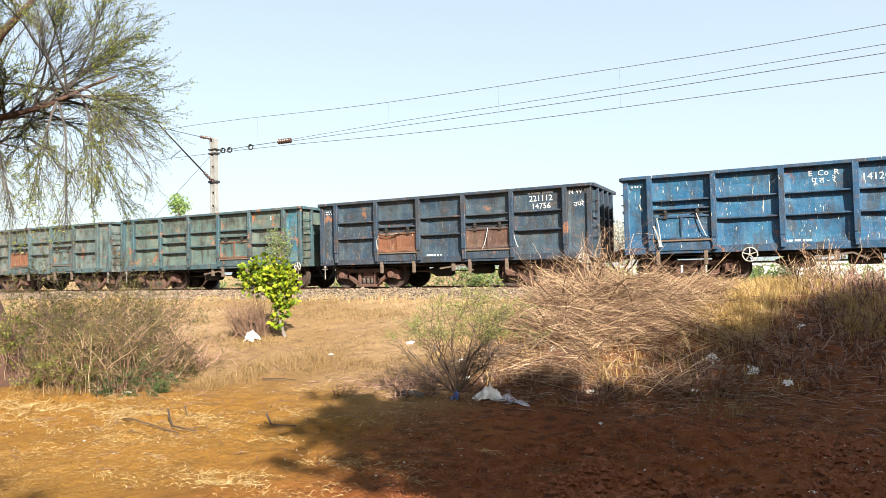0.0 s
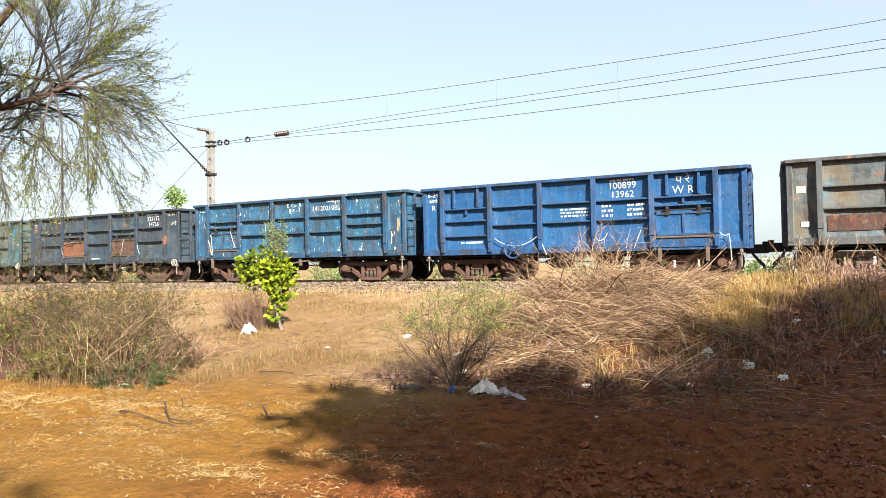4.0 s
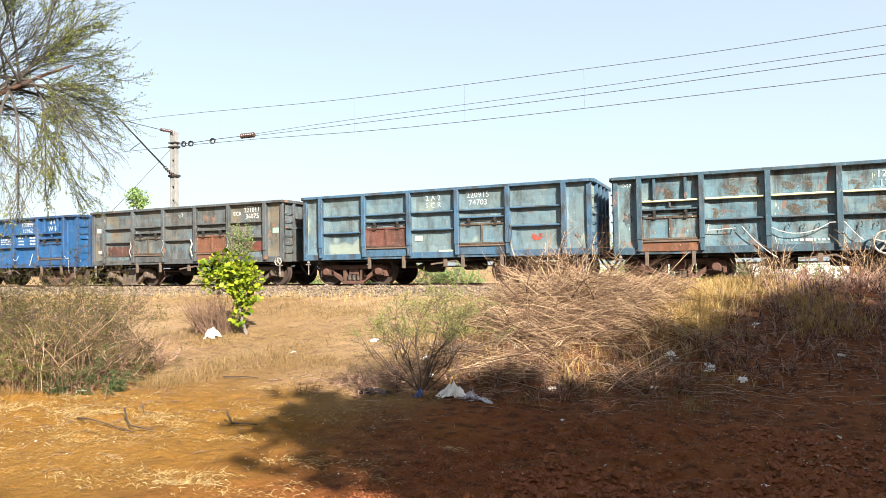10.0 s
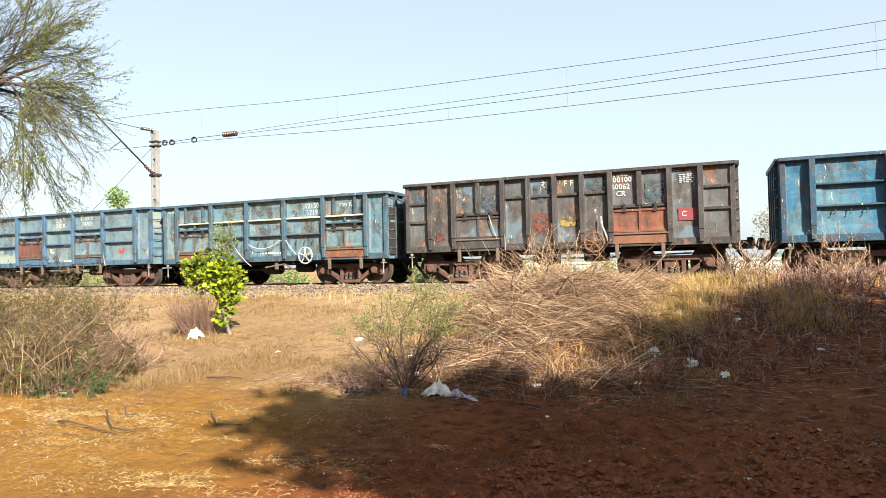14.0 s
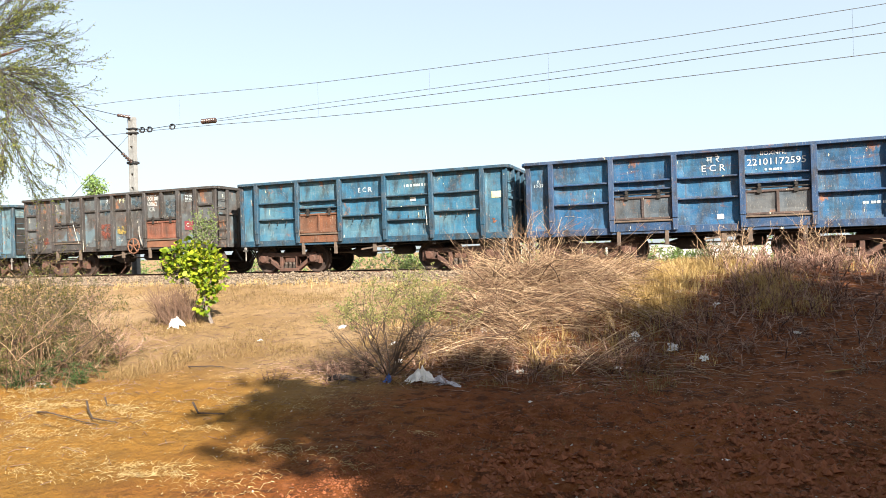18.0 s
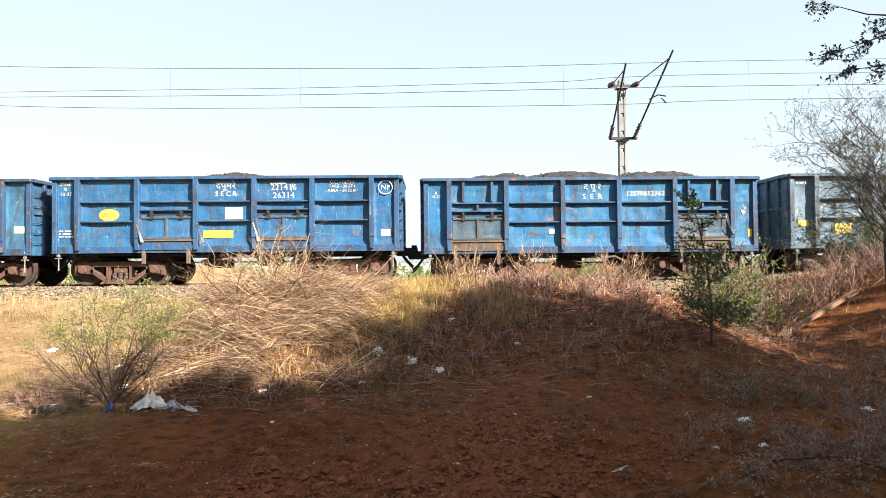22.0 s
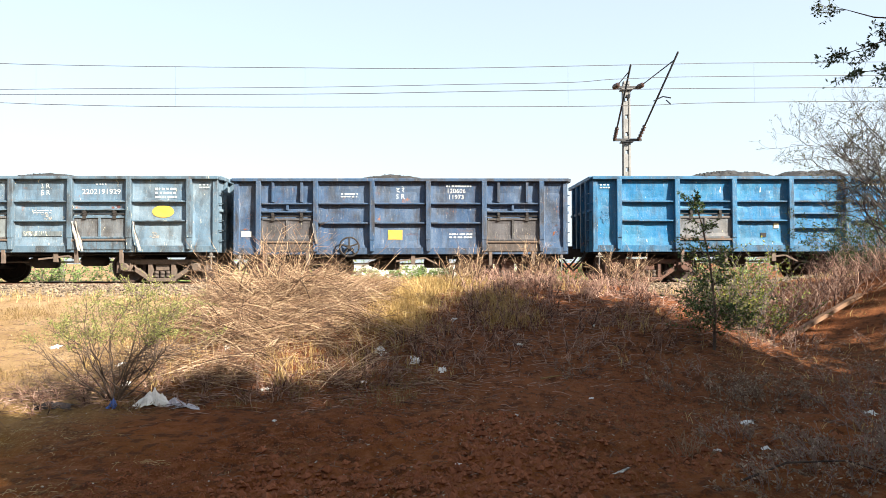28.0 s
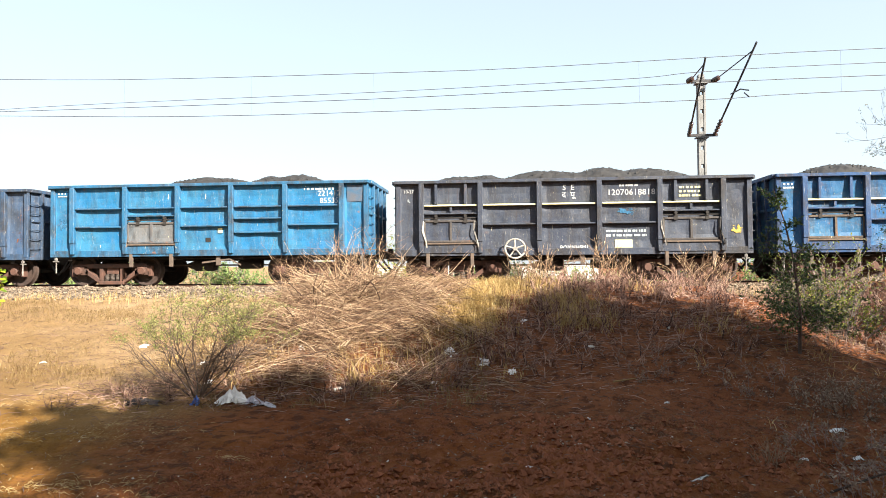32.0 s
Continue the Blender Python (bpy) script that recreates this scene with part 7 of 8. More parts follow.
sapling()
thicket("leafy_shrub", "yellow-green leafy shrub behind the sapling", (5.5, 11.6), (0.5, 0.4), 1.75, 76, BARK_GREY, LEAF_TREE, 0.055, 9, 71, 0.5, 6, None, 0.009, "shrub")
thicket("grey_shrub", "grey-leaved low shrub in the shade", (3.9, 7.75), (0.55, 0.35), 0.55, 42, TWIG_DARK, LEAF_WEED, 0.04, 6, 72, 0.9, 6, None, 0.006, "shrub")
thicket("grey_shrub", "grey-leaved shrub at the edge of the earth", (3.45, 5.35), (0.75, 0.45), 0.4, 80, BRUSH, LEAF_WEED, 0.035, 3, 73, 0.9, 6, None, 0.005, "shrub")
thicket("grey_shrub", "wispy grey shrub with dry leaves", (4.6, 6.3), (0.5, 0.4), 0.6, 50, BRUSH, LEAF_WEED, 0.04, 3, 74, 0.8, 6, None, 0.006, "shrub")
thicket("dry_tuft", "dry reddish tuft of stems", (2.25, 5.75), (0.2, 0.16), 0.28, 34, TWIG, LEAF_DRY, 0.03, 0, 75, 0.9, 4, None, 0.004, "shrub")


for n, (x, y, w, h) in enumerate(((2.6, 4.75, 0.5, 0.3), (3.0, 6.2, 0.5, 0.35), (4.1, 5.3, 0.6, 0.45), (4.9, 7.4, 0.6, 0.4), (5.6, 8.8, 0.6, 0.45), (3.2, 8.4, 0.6, 0.4), (2.0, 8.8, 0.6, 0.3), (5.2, 5.9, 0.5, 0.5), (6.2, 7.4, 0.7, 0.5), (6.8, 9.3, 0.7, 0.45), (4.6, 9.9, 0.6, 0.4), (7.6, 10.6, 0.8, 0.5), (6.0, 10.6, 0.7, 0.4))):
    thicket("grey_weed", "grey dry weeds with small withered leaves", (x, y), (w, w * 0.7), h, 30, BRUSH, LEAF_WEED, 0.035, 3, 130 + n, 0.9, 5, None, 0.0045, "weeds")


def bare_tree():
    r = random.Random(27)
    x, y = 8.95, 12.6
    tree = planted("bare_tree", x, y, "small grey tree with fine bare twigs", "tree")
    trunk, twig, leaf = Mesher(), Mesher(), Mesher()
    z = ground_z(x, y) - 0.05
    stem = [Vector((x, y, z)), Vector((x - 0.05, y, z + 0.9)), Vector((x + 0.08, y, z + 2.0))]
    trunk.tube(stem, [0.06, 0.045, 0.03], 8)
    for k in range(26):
        a = 6.28 * k / 26 + r.uniform(-0.2, 0.2)
        root = stem[0].lerp(stem[2], r.uniform(0.35, 1.0))
        out = r.uniform(0.3, 1.15)
        limb(twig, leaf if r.random() < 0.25 else None, root, (out * math.cos(a), out * math.sin(a), 0.9), r.uniform(1.3, 1.9), 0.019, r, 4, 0, 0.035, 0.07)
    o = tree.location
    part("trunk", keep(trunk, o).mesh("trunk", None, True), tree, BARK_DEEP)
    part("twig_crown", keep(twig, o).mesh("twig_crown"), tree, BARK_DEEP)
    part("crown", keep(leaf, o).mesh("crown"), tree, LEAF_BUSH, "a few small leaves")


bare_tree()
tangle("leafy_bush", "dark green bush behind the grey tree", (9.9, 14.6), (0.9, 0.6), 2.9, 26, BARK_GREY, LEAF_SAPLING, 0.06, 77, 3, 0.0, 0.5)


# broad trees placed out of view behind and beside the camera to shade the near ground; only hanging twigs show
def shade_tree(x, y, crown, seed, label, limbs=(), lobe=None, leaves=12000):
    r = random.Random(seed)
    tree = planted("shade_tree", x, y, label, "tree", "shade trees")
    trunk, leaf = Mesher(), Mesher()
    z = ground_z(x, y) - 0.1
    top = Vector((x + 0.2, y, z + 3.6))
    trunk.tube([(x, y, z), (x + 0.1, y + 0.05, z + 1.6), top], [0.34, 0.27, 0.24], 12)
    cx, cy, cz, rx, ry, rz = crown
    for k in range(26):
        d = unit(r)
        c = Vector((cx + 0.8 * rx * d.x, cy + 0.8 * ry * d.y, cz + 0.7 * rz * d.z))
        trunk.tube(curve(top, c, r, 0.08, 5), taper(0.13, 0.03, 6), 6)
    for k in range(leaves):
        d = unit(r) * r.random() ** 0.4
        edge = 1 + 0.2 * noise.noise((d.x * 2.6 + seed, d.y * 2.6, d.z * 2.6)) + 0.16 * noise.noise((d.x * 7, d.y * 7 + seed, d.z * 7))
        p = Vector((cx + rx * d.x * edge, cy + ry * d.y * edge, cz + rz * d.z * edge))
        leaf.leaf(p, unit(r), unit(r), r.uniform(0.25, 0.5), r.uniform(0.18, 0.32))
    if lobe:
        lx, ly, lz, lr = lobe
        trunk.tube(curve(top, (lx, ly, lz), r, 0.08, 5), taper(0.13, 0.03, 6), 6)
        for k in range(2000):
            d = unit(r) * r.random() ** 0.4
            leaf.leaf(Vector((lx, ly, lz)) + d * lr, unit(r), unit(r), r.uniform(0.25, 0.5), r.uniform(0.18, 0.32))
    wood2, leaf2 = Mesher(), Mesher()
    for pts in limbs:
        trunk.tube(pts, taper(0.024, 0.004, len(pts)), 6)
        for k in range(12):
            i = r.randrange(len(pts) // 2, len(pts))
            spray(wood2, leaf2, pts[i], (pts[i] - pts[i - 1]).normalized() + unit(r) * 0.45, r.uniform(0.14, 0.38), 0.0035, r, 6, 0.048, 0.7, 0.03, 5)
    o = tree.location
    part("trunk", keep(trunk, o).mesh("trunk", None, True), tree, BARK)
    part("crown", keep(leaf, o).mesh("crown"), tree, LEAF_SHADE, "dense dark green leaves")
    if limbs:
        part("hanging_spray", keep(wood2, o).mesh("hanging_spray"), tree, BARK)
        # the dark leaf colour stands in for the tree's own shade on this branch
        part("hanging_foliage", keep(leaf2, o).mesh("hanging_foliage"), tree, LEAF_SHADE)


hang = [[Vector(p) for p in ((7.6, 0.2, 5.4), (7.4, 3.2, 4.6), (6.6, 5.6, 3.85), (5.8, 6.7, 3.5), (5.2, 7.0, 3.4), (4.8, 7.0, 3.42), (4.5, 7.0, 3.5))],
        [Vector(p) for p in ((7.6, 3.4, 4.6), (6.5, 5.6, 3.75), (5.6, 6.8, 3.4), (5.2, 7.0, 3.28), (4.85, 7.0, 3.14), (4.55, 7.0, 3.04))],
        [Vector(p) for p in ((7.6, 3.4, 4.6), (6.6, 5.6, 3.5), (5.8, 6.8, 3.1), (5.4, 7.0, 2.98), (5.0, 7.0, 2.86), (4.68, 7.0, 2.82))]]
shade_tree(7.9, -1.6, (6.95, -0.8, 5.7, 3.65, 1.85, 1.5), 101, "spreading tree casting shade over the earth", hang, (9.4, -2.6, 5.6, 2.6), 4200)
shade_tree(12.24, 0.54, (10.85, 1.0, 5.7, 3.1, 2.6, 3.0), 106, "open-crowned tree casting shade over the heap", leaves=6800)
shade_tree(14.65, -3.43, (14.65, -2.73, 5.0, 4.5, 4.5, 2.5), 111, "unseen broad tree placed to shade the earth on the right")
shade_tree(18.82, 1.03, (18.12, 2.73, 3.9, 6.8, 6.7, 3.0), 102, "unseen broad tree placed to shade the bank")
shade_tree(26.16, 3.2, (25.16, 4.6, 4.9, 6.0, 5.6, 3.0), 103, "unseen broad tree placed to shade the far end of the bank")
# unseen trees from here on are added only to cut sky light in the shade
shade_tree(3.01, -11.63, (3.51, -10.13, 5.9, 6.8, 4.6, 3.0), 104, "unseen broad tree added behind the path to block sky light")
shade_tree(14.51, -12.13, (14.51, -10.63, 5.9, 6.8, 5.0, 3.0), 105, "unseen broad tree added at the back right to block sky light")
shade_tree(2.67, -7.37, (2.27, -7.97, 4.2, 6.0, 2.6, 5.0), 108, "unseen low-branched tree added behind the path to block sky light")
shade_tree(-7.45, -7.83, (-7.85, -8.23, 5.0, 6.0, 2.6, 6.0), 109, "unseen low-branched tree added behind the bare earth to block sky light")
shade_tree(-17.61, -7.31, (-17.61, -7.71, 3.4, 6.0, 2.6, 4.5), 110, "unseen low-branched tree added beyond the bare earth to block sky light")
shade_tree(-13.39, -2.9, (-13.39, -2.7, 4.6, 3.2, 3.0, 4.6), 112, "unseen dense tree added beside the bare earth to block sky light")
shade_tree(-8.99, -13.13, (-8.49, -12.63, 5.9, 6.8, 4.8, 3.0), 107, "unseen broad tree added behind the bare earth to block sky light")


# green growth behind the line
for n, (x, y, h, w, mat) in enumerate(((-19.5, 26.6, 1.5, 0.9, LEAF_FAR), (-15.2, 26.4, 1.6, 1.0, LEAF_FAR), (-12.2, 26.8, 1.4, 0.9, LEAF_FEATHER), (-10.8, 26.3, 1.3, 0.8, LEAF_FAR), (-4.6, 26.2, 1.7, 0.65, LEAF_BRIGHT), (-3.3, 27.0, 1.1, 0.6, LEAF_FAR), (-1.5, 26.8, 1.25, 0.8, LEAF_FAR), (-0.5, 26.5, 1.3, 0.6, LEAF_FAR), (0.9, 26.3, 1.6, 0.5, LEAF_SAPLING), (2.7, 26.9, 1.2, 0.8, LEAF_FAR), (6.0, 26.5, 1.8, 0.9, LEAF_FAR), (9.0, 26.6, 2.0, 1.0, LEAF_FAR), (12.5, 26.6, 2.0, 1.1, LEAF_FAR), (-24.5, 26.8, 1.6, 1.1, LEAF_FEATHER), (-7.0, 26.6, 1.2, 0.8, LEAF_FAR), (-29, 26.8, 1.7, 1.2, LEAF_FAR), (-34, 27, 1.7, 1.2, LEAF_FAR))):
    thicket("green_bush", "green leafy bush growing behind the track", (x, y), (w, w * 0.7), h + (0.75 if abs(x + 0.5) > 4 else 0.25), 40, BARK_GREY, mat, 0.11, 11, 200 + n, 0.6, 6, None, 0.012, "bush")


def tuft_tree(x, y, height, crown, seed, mat, label, leaves=900, leaf_size=0.12):
    r = random.Random(seed)
    tree = planted("slender_tree", x, y, label, "tree")
    wood, leaf = Mesher(), Mesher()
    z = ground_z(x, y)
    top = Vector((x, y, z + height - crown * 0.7))
    wood.tube(curve((x, y, z - 0.1), top, r, 0.02, 4), taper(0.03 * height, 0.012 * height, 5), 7)
    for k in range(16):
        c = top + unit(r) * crown * 0.55
        wood.tube([top - Vector((0, 0, crown * 0.5)), top.lerp(c, 0.5), c], [0.006 * height, 0.004 * height, 0.002 * height], 4)
        for j in range(leaves // 16):
            p = c + unit(r) * crown * 0.55 * r.random() ** 0.5
            leaf.leaf(p, unit(r), unit(r), leaf_size * r.uniform(0.7, 1.4), leaf_size * r.uniform(0.4, 0.8))
    o = tree.location
    part("trunk", keep(wood, o).mesh("trunk"), tree, BARK_GREY)
    part("crown", keep(leaf, o).mesh("crown"), tree, mat)


tuft_tree(-31.3, 27.4, 5.9, 0.75, 301, LEAF_FAR, "slender tree with a yellow-green top behind the train", 700, 0.16)
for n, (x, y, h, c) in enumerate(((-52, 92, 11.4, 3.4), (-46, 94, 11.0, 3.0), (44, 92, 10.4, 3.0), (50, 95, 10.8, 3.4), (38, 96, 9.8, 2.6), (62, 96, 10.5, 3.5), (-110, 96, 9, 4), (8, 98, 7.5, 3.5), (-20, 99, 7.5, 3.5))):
    tuft_tree(x, y, h, c, 310 + n, LEAF_HAZE, "distant tree beyond the railway, haze put into its pale leaf colour", 1500, 0.32)


# ---- ground cover ----
def blades(name, label, spots, mat, low, high, seed, width=0.006, lean=0.5):
    r = random.Random(seed)
    m = Mesher()
    for x, y in spots(r):
        z = ground_z(x, y) - 0.01
        h = r.uniform(low, high)
        a = r.uniform(0, 6.28)
        d = Vector((math.cos(a) * lean * r.random(), math.sin(a) * lean * r.random(), 1)).normalized()
        side = Vector((math.cos(a + 1.57), math.sin(a + 1.57), 0)) * width * r.uniform(0.6, 1.4)
        p, q = Vector((x, y, z)), Vector((x, y, z)) + d * (h * 0.6)
        tip = p + d * h + Vector((d.x, d.y, -0.3)) * (h * 0.3)
        n = len(m.v)
        m.v += [tuple(p - side), tuple(p + side), tuple(q + side * 0.7), tuple(q - side * 0.7), tuple(tip)]
        m.f += [(n, n + 1, n + 2, n + 3), (n + 3, n + 2, n + 4)]
    return thing(name, m.mesh(name, mat), label, "grass", kind="stuff")


def tufts(count, x0, x1, y0, y1, spread, per, wanted):
    def spots(r):
        made = 0
        while made < count:
            x, y = r.uniform(x0, x1), r.uniform(y0, y1)
            if r.random() > wanted(x, y):
                continue
            made += 1
            for _ in range(r.randrange(per // 2, per + 1)):
                yield x + r.gauss(0, spread), y + r.gauss(0, spread)
    return spots


blades("dry_grass", "golden dry grass on the heap of earth", tufts(1000, -5.2, 2.4, 8.6, 13.2, 0.05, 13, lambda x, y: patchy(x, y, 0.9, 2.0) * (0.15 + 0.85 * ease(x, -2.0, -0.6)) * (0.2 + 0.8 * ease(y, 9.2, 10.4)) * (1 - ease(x, -0.4, 0.9))), GRASS, 0.08, 0.3, 1, 0.004, 1.1)
blades("dry_grass", "tall golden grass on the crest of the heap", tufts(900, -2.4, 3.2, 9.6, 12.6, 0.06, 14, lambda x, y: patchy(x, y, 0.9, 2.5) * (1 - 0.8 * ease(x, 0.6, 1.6))), GRASS, 0.1, 0.32, 7, 0.004, 1.1)
blades("dry_grass", "golden grass standing through the brushwood", tufts(80, -4.0, -0.2, 8.3, 10.4, 0.06, 12, lambda x, y: patchy(x, y, 1.2, 14.0)), GRASS, 0.14, 0.42, 9, 0.004, 1.0)
blades("dry_grass", "short dry grass over the sunny field", tufts(1700, -26, -4, 9.0, 17.6, 0.09, 9, lambda x, y: patchy(x, y, 0.5, 5.0) ** 2 * (0.25 if -10.5 < x + 0.55 * (y - 12) < -8.2 else 1)), STRAW, 0.03, 0.11, 2, 0.004, 1.4)
blades("dry_grass", "tall dry grass along the ballast edge", tufts(330, -26, 16, 15.6, 17.6, 0.14, 10, lambda x, y: patchy(x, y, 0.6, 8.0)), GRASS, 0.1, 0.3, 3, 0.005, 0.7)
blades("dry_grass", "dry grass and weeds on the shaded bank", tufts(260, 2.5, 12, 6.0, 15.0, 0.07, 10, lambda x, y: patchy(x, y, 0.7, 3.0)), GRASS, 0.05, 0.2, 4, 0.004, 1.2)
blades("dry_grass", "dry grass at the foot of the heap", tufts(300, -3.8, -0.2, 7.6, 9.4, 0.06, 10, lambda x, y: patchy(x, y, 1.1, 4.0)), GRASS_BROWN, 0.05, 0.18, 5, 0.004, 1.2)
blades("dry_grass", "weeds round the foot of the bushes", tufts(420, -12, -7.4, 5.9, 8.6, 0.1, 12, lambda x, y: patchy(x, y, 1.0, 6.0)), GRASS_BROWN, 0.05, 0.24, 6, 0.0035, 1.2)


blades("dry_weeds", "low brown weeds scattered over the sunny field", tufts(900, -16, -4.2, 8.6, 17.0, 0.12, 16, lambda x, y: patchy(x, y, 0.6, 9.0) ** 3), GRASS_BROWN, 0.04, 0.2, 8, 0.004, 1.3)


def litter_straw(name, label, patches, mat, seed, ln=(0.04, 0.15), thick=0.002, wisp=0):
    """Straws or twigs strewn in patches; with wisp, most of them lie matted in small handfuls."""
    r = random.Random(seed)
    m = Mesher()
    for cx, cy, sx, sy, n in patches:
        hx, hy, lie, spread = cx, cy, 0.0, 0.1
        for i in range(n):
            if wisp and i % wisp == 0:
                hx, hy, lie, spread = r.gauss(cx, sx), r.gauss(cy, sy), r.uniform(-0.7, 0.7), r.uniform(0.03, 0.11)
            loose = not wisp or r.random() < 0.16
            x, y = (r.gauss(cx, sx), r.gauss(cy, sy)) if loose else (r.gauss(hx, spread * 1.8), r.gauss(hy, spread * 0.7))
            a, h = r.uniform(0, 3.14) if loose else r.gauss(lie, 0.7), r.uniform(*ln)
            z = ground_z(x, y) + 0.006 + abs(r.gauss(0, 0.012))
            d = Vector((math.cos(a) * h, math.sin(a) * h * 0.6, r.gauss(0, 0.02)))
            p = Vector((x, y, z))
            m.tube([p, p + d * 0.5 + Vector((0, 0, r.uniform(0, 0.02))), p + d], [thick, thick, thick * 0.6], 3)
    return thing(name, m.mesh(name, mat), label, "straw", kind="stuff")


litter_straw("scattered_straw", "pale straw lying on the bare earth", [(-4.1, 4.0, 0.3, 0.14, 420), (-3.3, 4.7, 0.22, 0.12, 160), (-3.2, 3.9, 0.3, 0.2, 90), (-6.6, 5.1, 0.9, 0.3, 420), (-7.6, 4.6, 0.8, 0.25, 420), (-8.9, 5.2, 0.9, 0.3, 420), (-5.6, 5.7, 0.6, 0.4, 160), (-7.9, 5.25, 0.8, 0.1, 700), (-6.4, 5.45, 0.5, 0.08, 350), (-9.6, 5.35, 0.7, 0.12, 500), (-5.9, 4.2, 0.8, 0.4, 220), (-4.4, 6.2, 0.8, 0.5, 260), (-9.8, 11.0, 0.6, 0.35, 320), (-6.5, 8.2, 1.2, 0.6, 260), (-2.6, 5.2, 0.6, 0.4, 120), (-7.4, 6.1, 0.8, 0.15, 200)], STRAW_PALE, 11, (0.02, 0.1), 0.0017, 30)
litter_straw("field_twigs", "small dark twigs and dead stalks over the sunny field", [(-8, 10, 2.2, 1.2, 700), (-12, 13, 3.0, 1.6, 800), (-6, 13, 1.6, 1.8, 600), (-7, 6.4, 1.5, 0.5, 110), (-6.5, 4.8, 1.6, 0.5, 110), (-4.6, 8.6, 0.8, 0.6, 300)], TWIG_DARK, 14, (0.05, 0.26), 0.004)
litter_straw("mauve_litter", "fine mauve-brown twigs matted over the heap", [(0.4, 9.6, 0.8, 0.8, 1500), (2.0, 10.0, 1.0, 0.8, 1700), (3.4, 10.4, 0.8, 0.8, 1000), (-1.0, 8.6, 0.9, 0.5, 900), (-2.8, 8.3, 1.0, 0.35, 900), (-4.6, 8.2, 0.7, 0.4, 500), (4.8, 10.4, 0.8, 1.0, 500)], MAUVE_MIXED, 13, (0.08, 0.34), 0.003)
litter_straw("scattered_twigs", "small dry twigs strewn over the shaded earth", [(0, 6, 3.2, 1.1, 600), (3.6, 6.6, 1.3, 1.0, 450), (1.5, 8.4, 2.2, 0.6, 600), (-2, 9, 1.2, 0.7, 500), (6, 10, 1.4, 1.4, 400)], TWIG_DARK, 12, (0.03, 0.13), 0.003)


def leaf_litter(name, label, count, x0, x1, y0, y1, mat, seed, size=0.035):
    r = random.Random(seed)
    m = Mesher()
    for _ in range(count):
        x, y = r.uniform(x0, x1), r.uniform(y0, y1)
        if r.random() > patchy(x, y, 1.2, seed):
            continue
        a = r.uniform(0, 6.28)
        m.leaf(Vector((x, y, ground_z(x, y) + r.uniform(0.006, 0.03))), Vector((math.cos(a), math.sin(a), r.uniform(-0.2, 0.5))), Vector((r.uniform(-0.5, 0.5), r.uniform(-0.5, 0.5), 1)), size * r.uniform(0.6, 1.5), size * r.uniform(0.3, 0.7))
    return thing(name, m.mesh(name, mat), label, "leaf litter", kind="stuff")


leaf_litter("fallen_leaves", "grey withered leaves on the shaded earth", 6500, -1.0, 9.0, 3.4, 11.0, LEAF_DRY, 17, 0.03)
leaf_litter("fallen_leaves", "straw-coloured chaff on the sunny ground", 9000, -14.0, -3.0, 3.2, 15.0, STRAW, 18, 0.028)


def lumps(name, label, spots, mat, low, high, seed, category, sink=0.3, height=None):
    """Many small uneven stones or clods."""
    r = random.Random(seed)
    m = Mesher()
    for x, y in spots(r):
        s = r.uniform(low, high) * (1.6 if r.random() < 0.06 else 1)
        z = (height or ground_z)(x, y) + s * (0.5 - sink)
        n = len(m.v)
        a0 = r.uniform(0, 6.28)
        for k in range(4):
            a = a0 + 1.57 * k + r.uniform(-0.3, 0.3)
            m.v.append((x + s * r.uniform(0.6, 1.1) * math.cos(a), y + s * r.uniform(0.6, 1.1) * math.sin(a), z + s * r.uniform(-0.3, 0.25)))
        m.v += [(x + r.uniform(-0.3, 0.3) * s, y + r.uniform(-0.3, 0.3) * s, z + s * r.uniform(0.45, 0.9)), (x, y, z - s * 0.8)]
        m.f += [(n + k, n + (k + 1) % 4, n + 4) for k in range(4)] + [(n + (k + 1) % 4, n + k, n + 5) for k in range(4)]
    return thing(name, m.mesh(name, mat), label, category, kind="stuff")


CLOD = plain("earth_clod", (0.165, 0.05, 0.017), (0.215, 0.07, 0.025), 3, 0.95, 0.5, vary=0.22)
PALE_BIT = plain("pale_bits", (0.6, 0.56, 0.48), (0.45, 0.4, 0.33), 9, 0.8)
lumps("earth_clods", "small red-brown clods on the turned earth", tufts(3600, -2.6, 6, 3.2, 8.6, 0.09, 9, lambda x, y: patchy(x, y, 0.6, 1.0) ** 3), CLOD, 0.004, 0.014, 21, "earth")
lumps("turned_clods", "fist-sized red-brown clods of turned soil", tufts(1000, -1.6, 4.2, 4.1, 7.2, 0.12, 7, lambda x, y: patchy(x, y, 0.7, 4.0) ** 2), CLOD, 0.01, 0.04, 24, "earth", 0.5)
lumps("pebbles", "pale pebbles and scraps on the ground", lambda r: ((r.uniform(-9, 8), r.uniform(3.5, 12)) for _ in range(600)), PALE_BIT, 0.003, 0.011, 22, "pebbles")
lumps("ballast_stones", "loose crushed stones along the ballast shoulder", lambda r: ((r.uniform(-30, 24), TY - r.uniform(1.7, 3.5) if r.random() < 0.93 else TY - r.uniform(3.4, 4.3)) for _ in range(20000)), BALLAST_PIECE, 0.025, 0.06, 23, "stones", 0.25,
      lambda x, y: max(ballast_z(x, y), ground_z(x, y)))


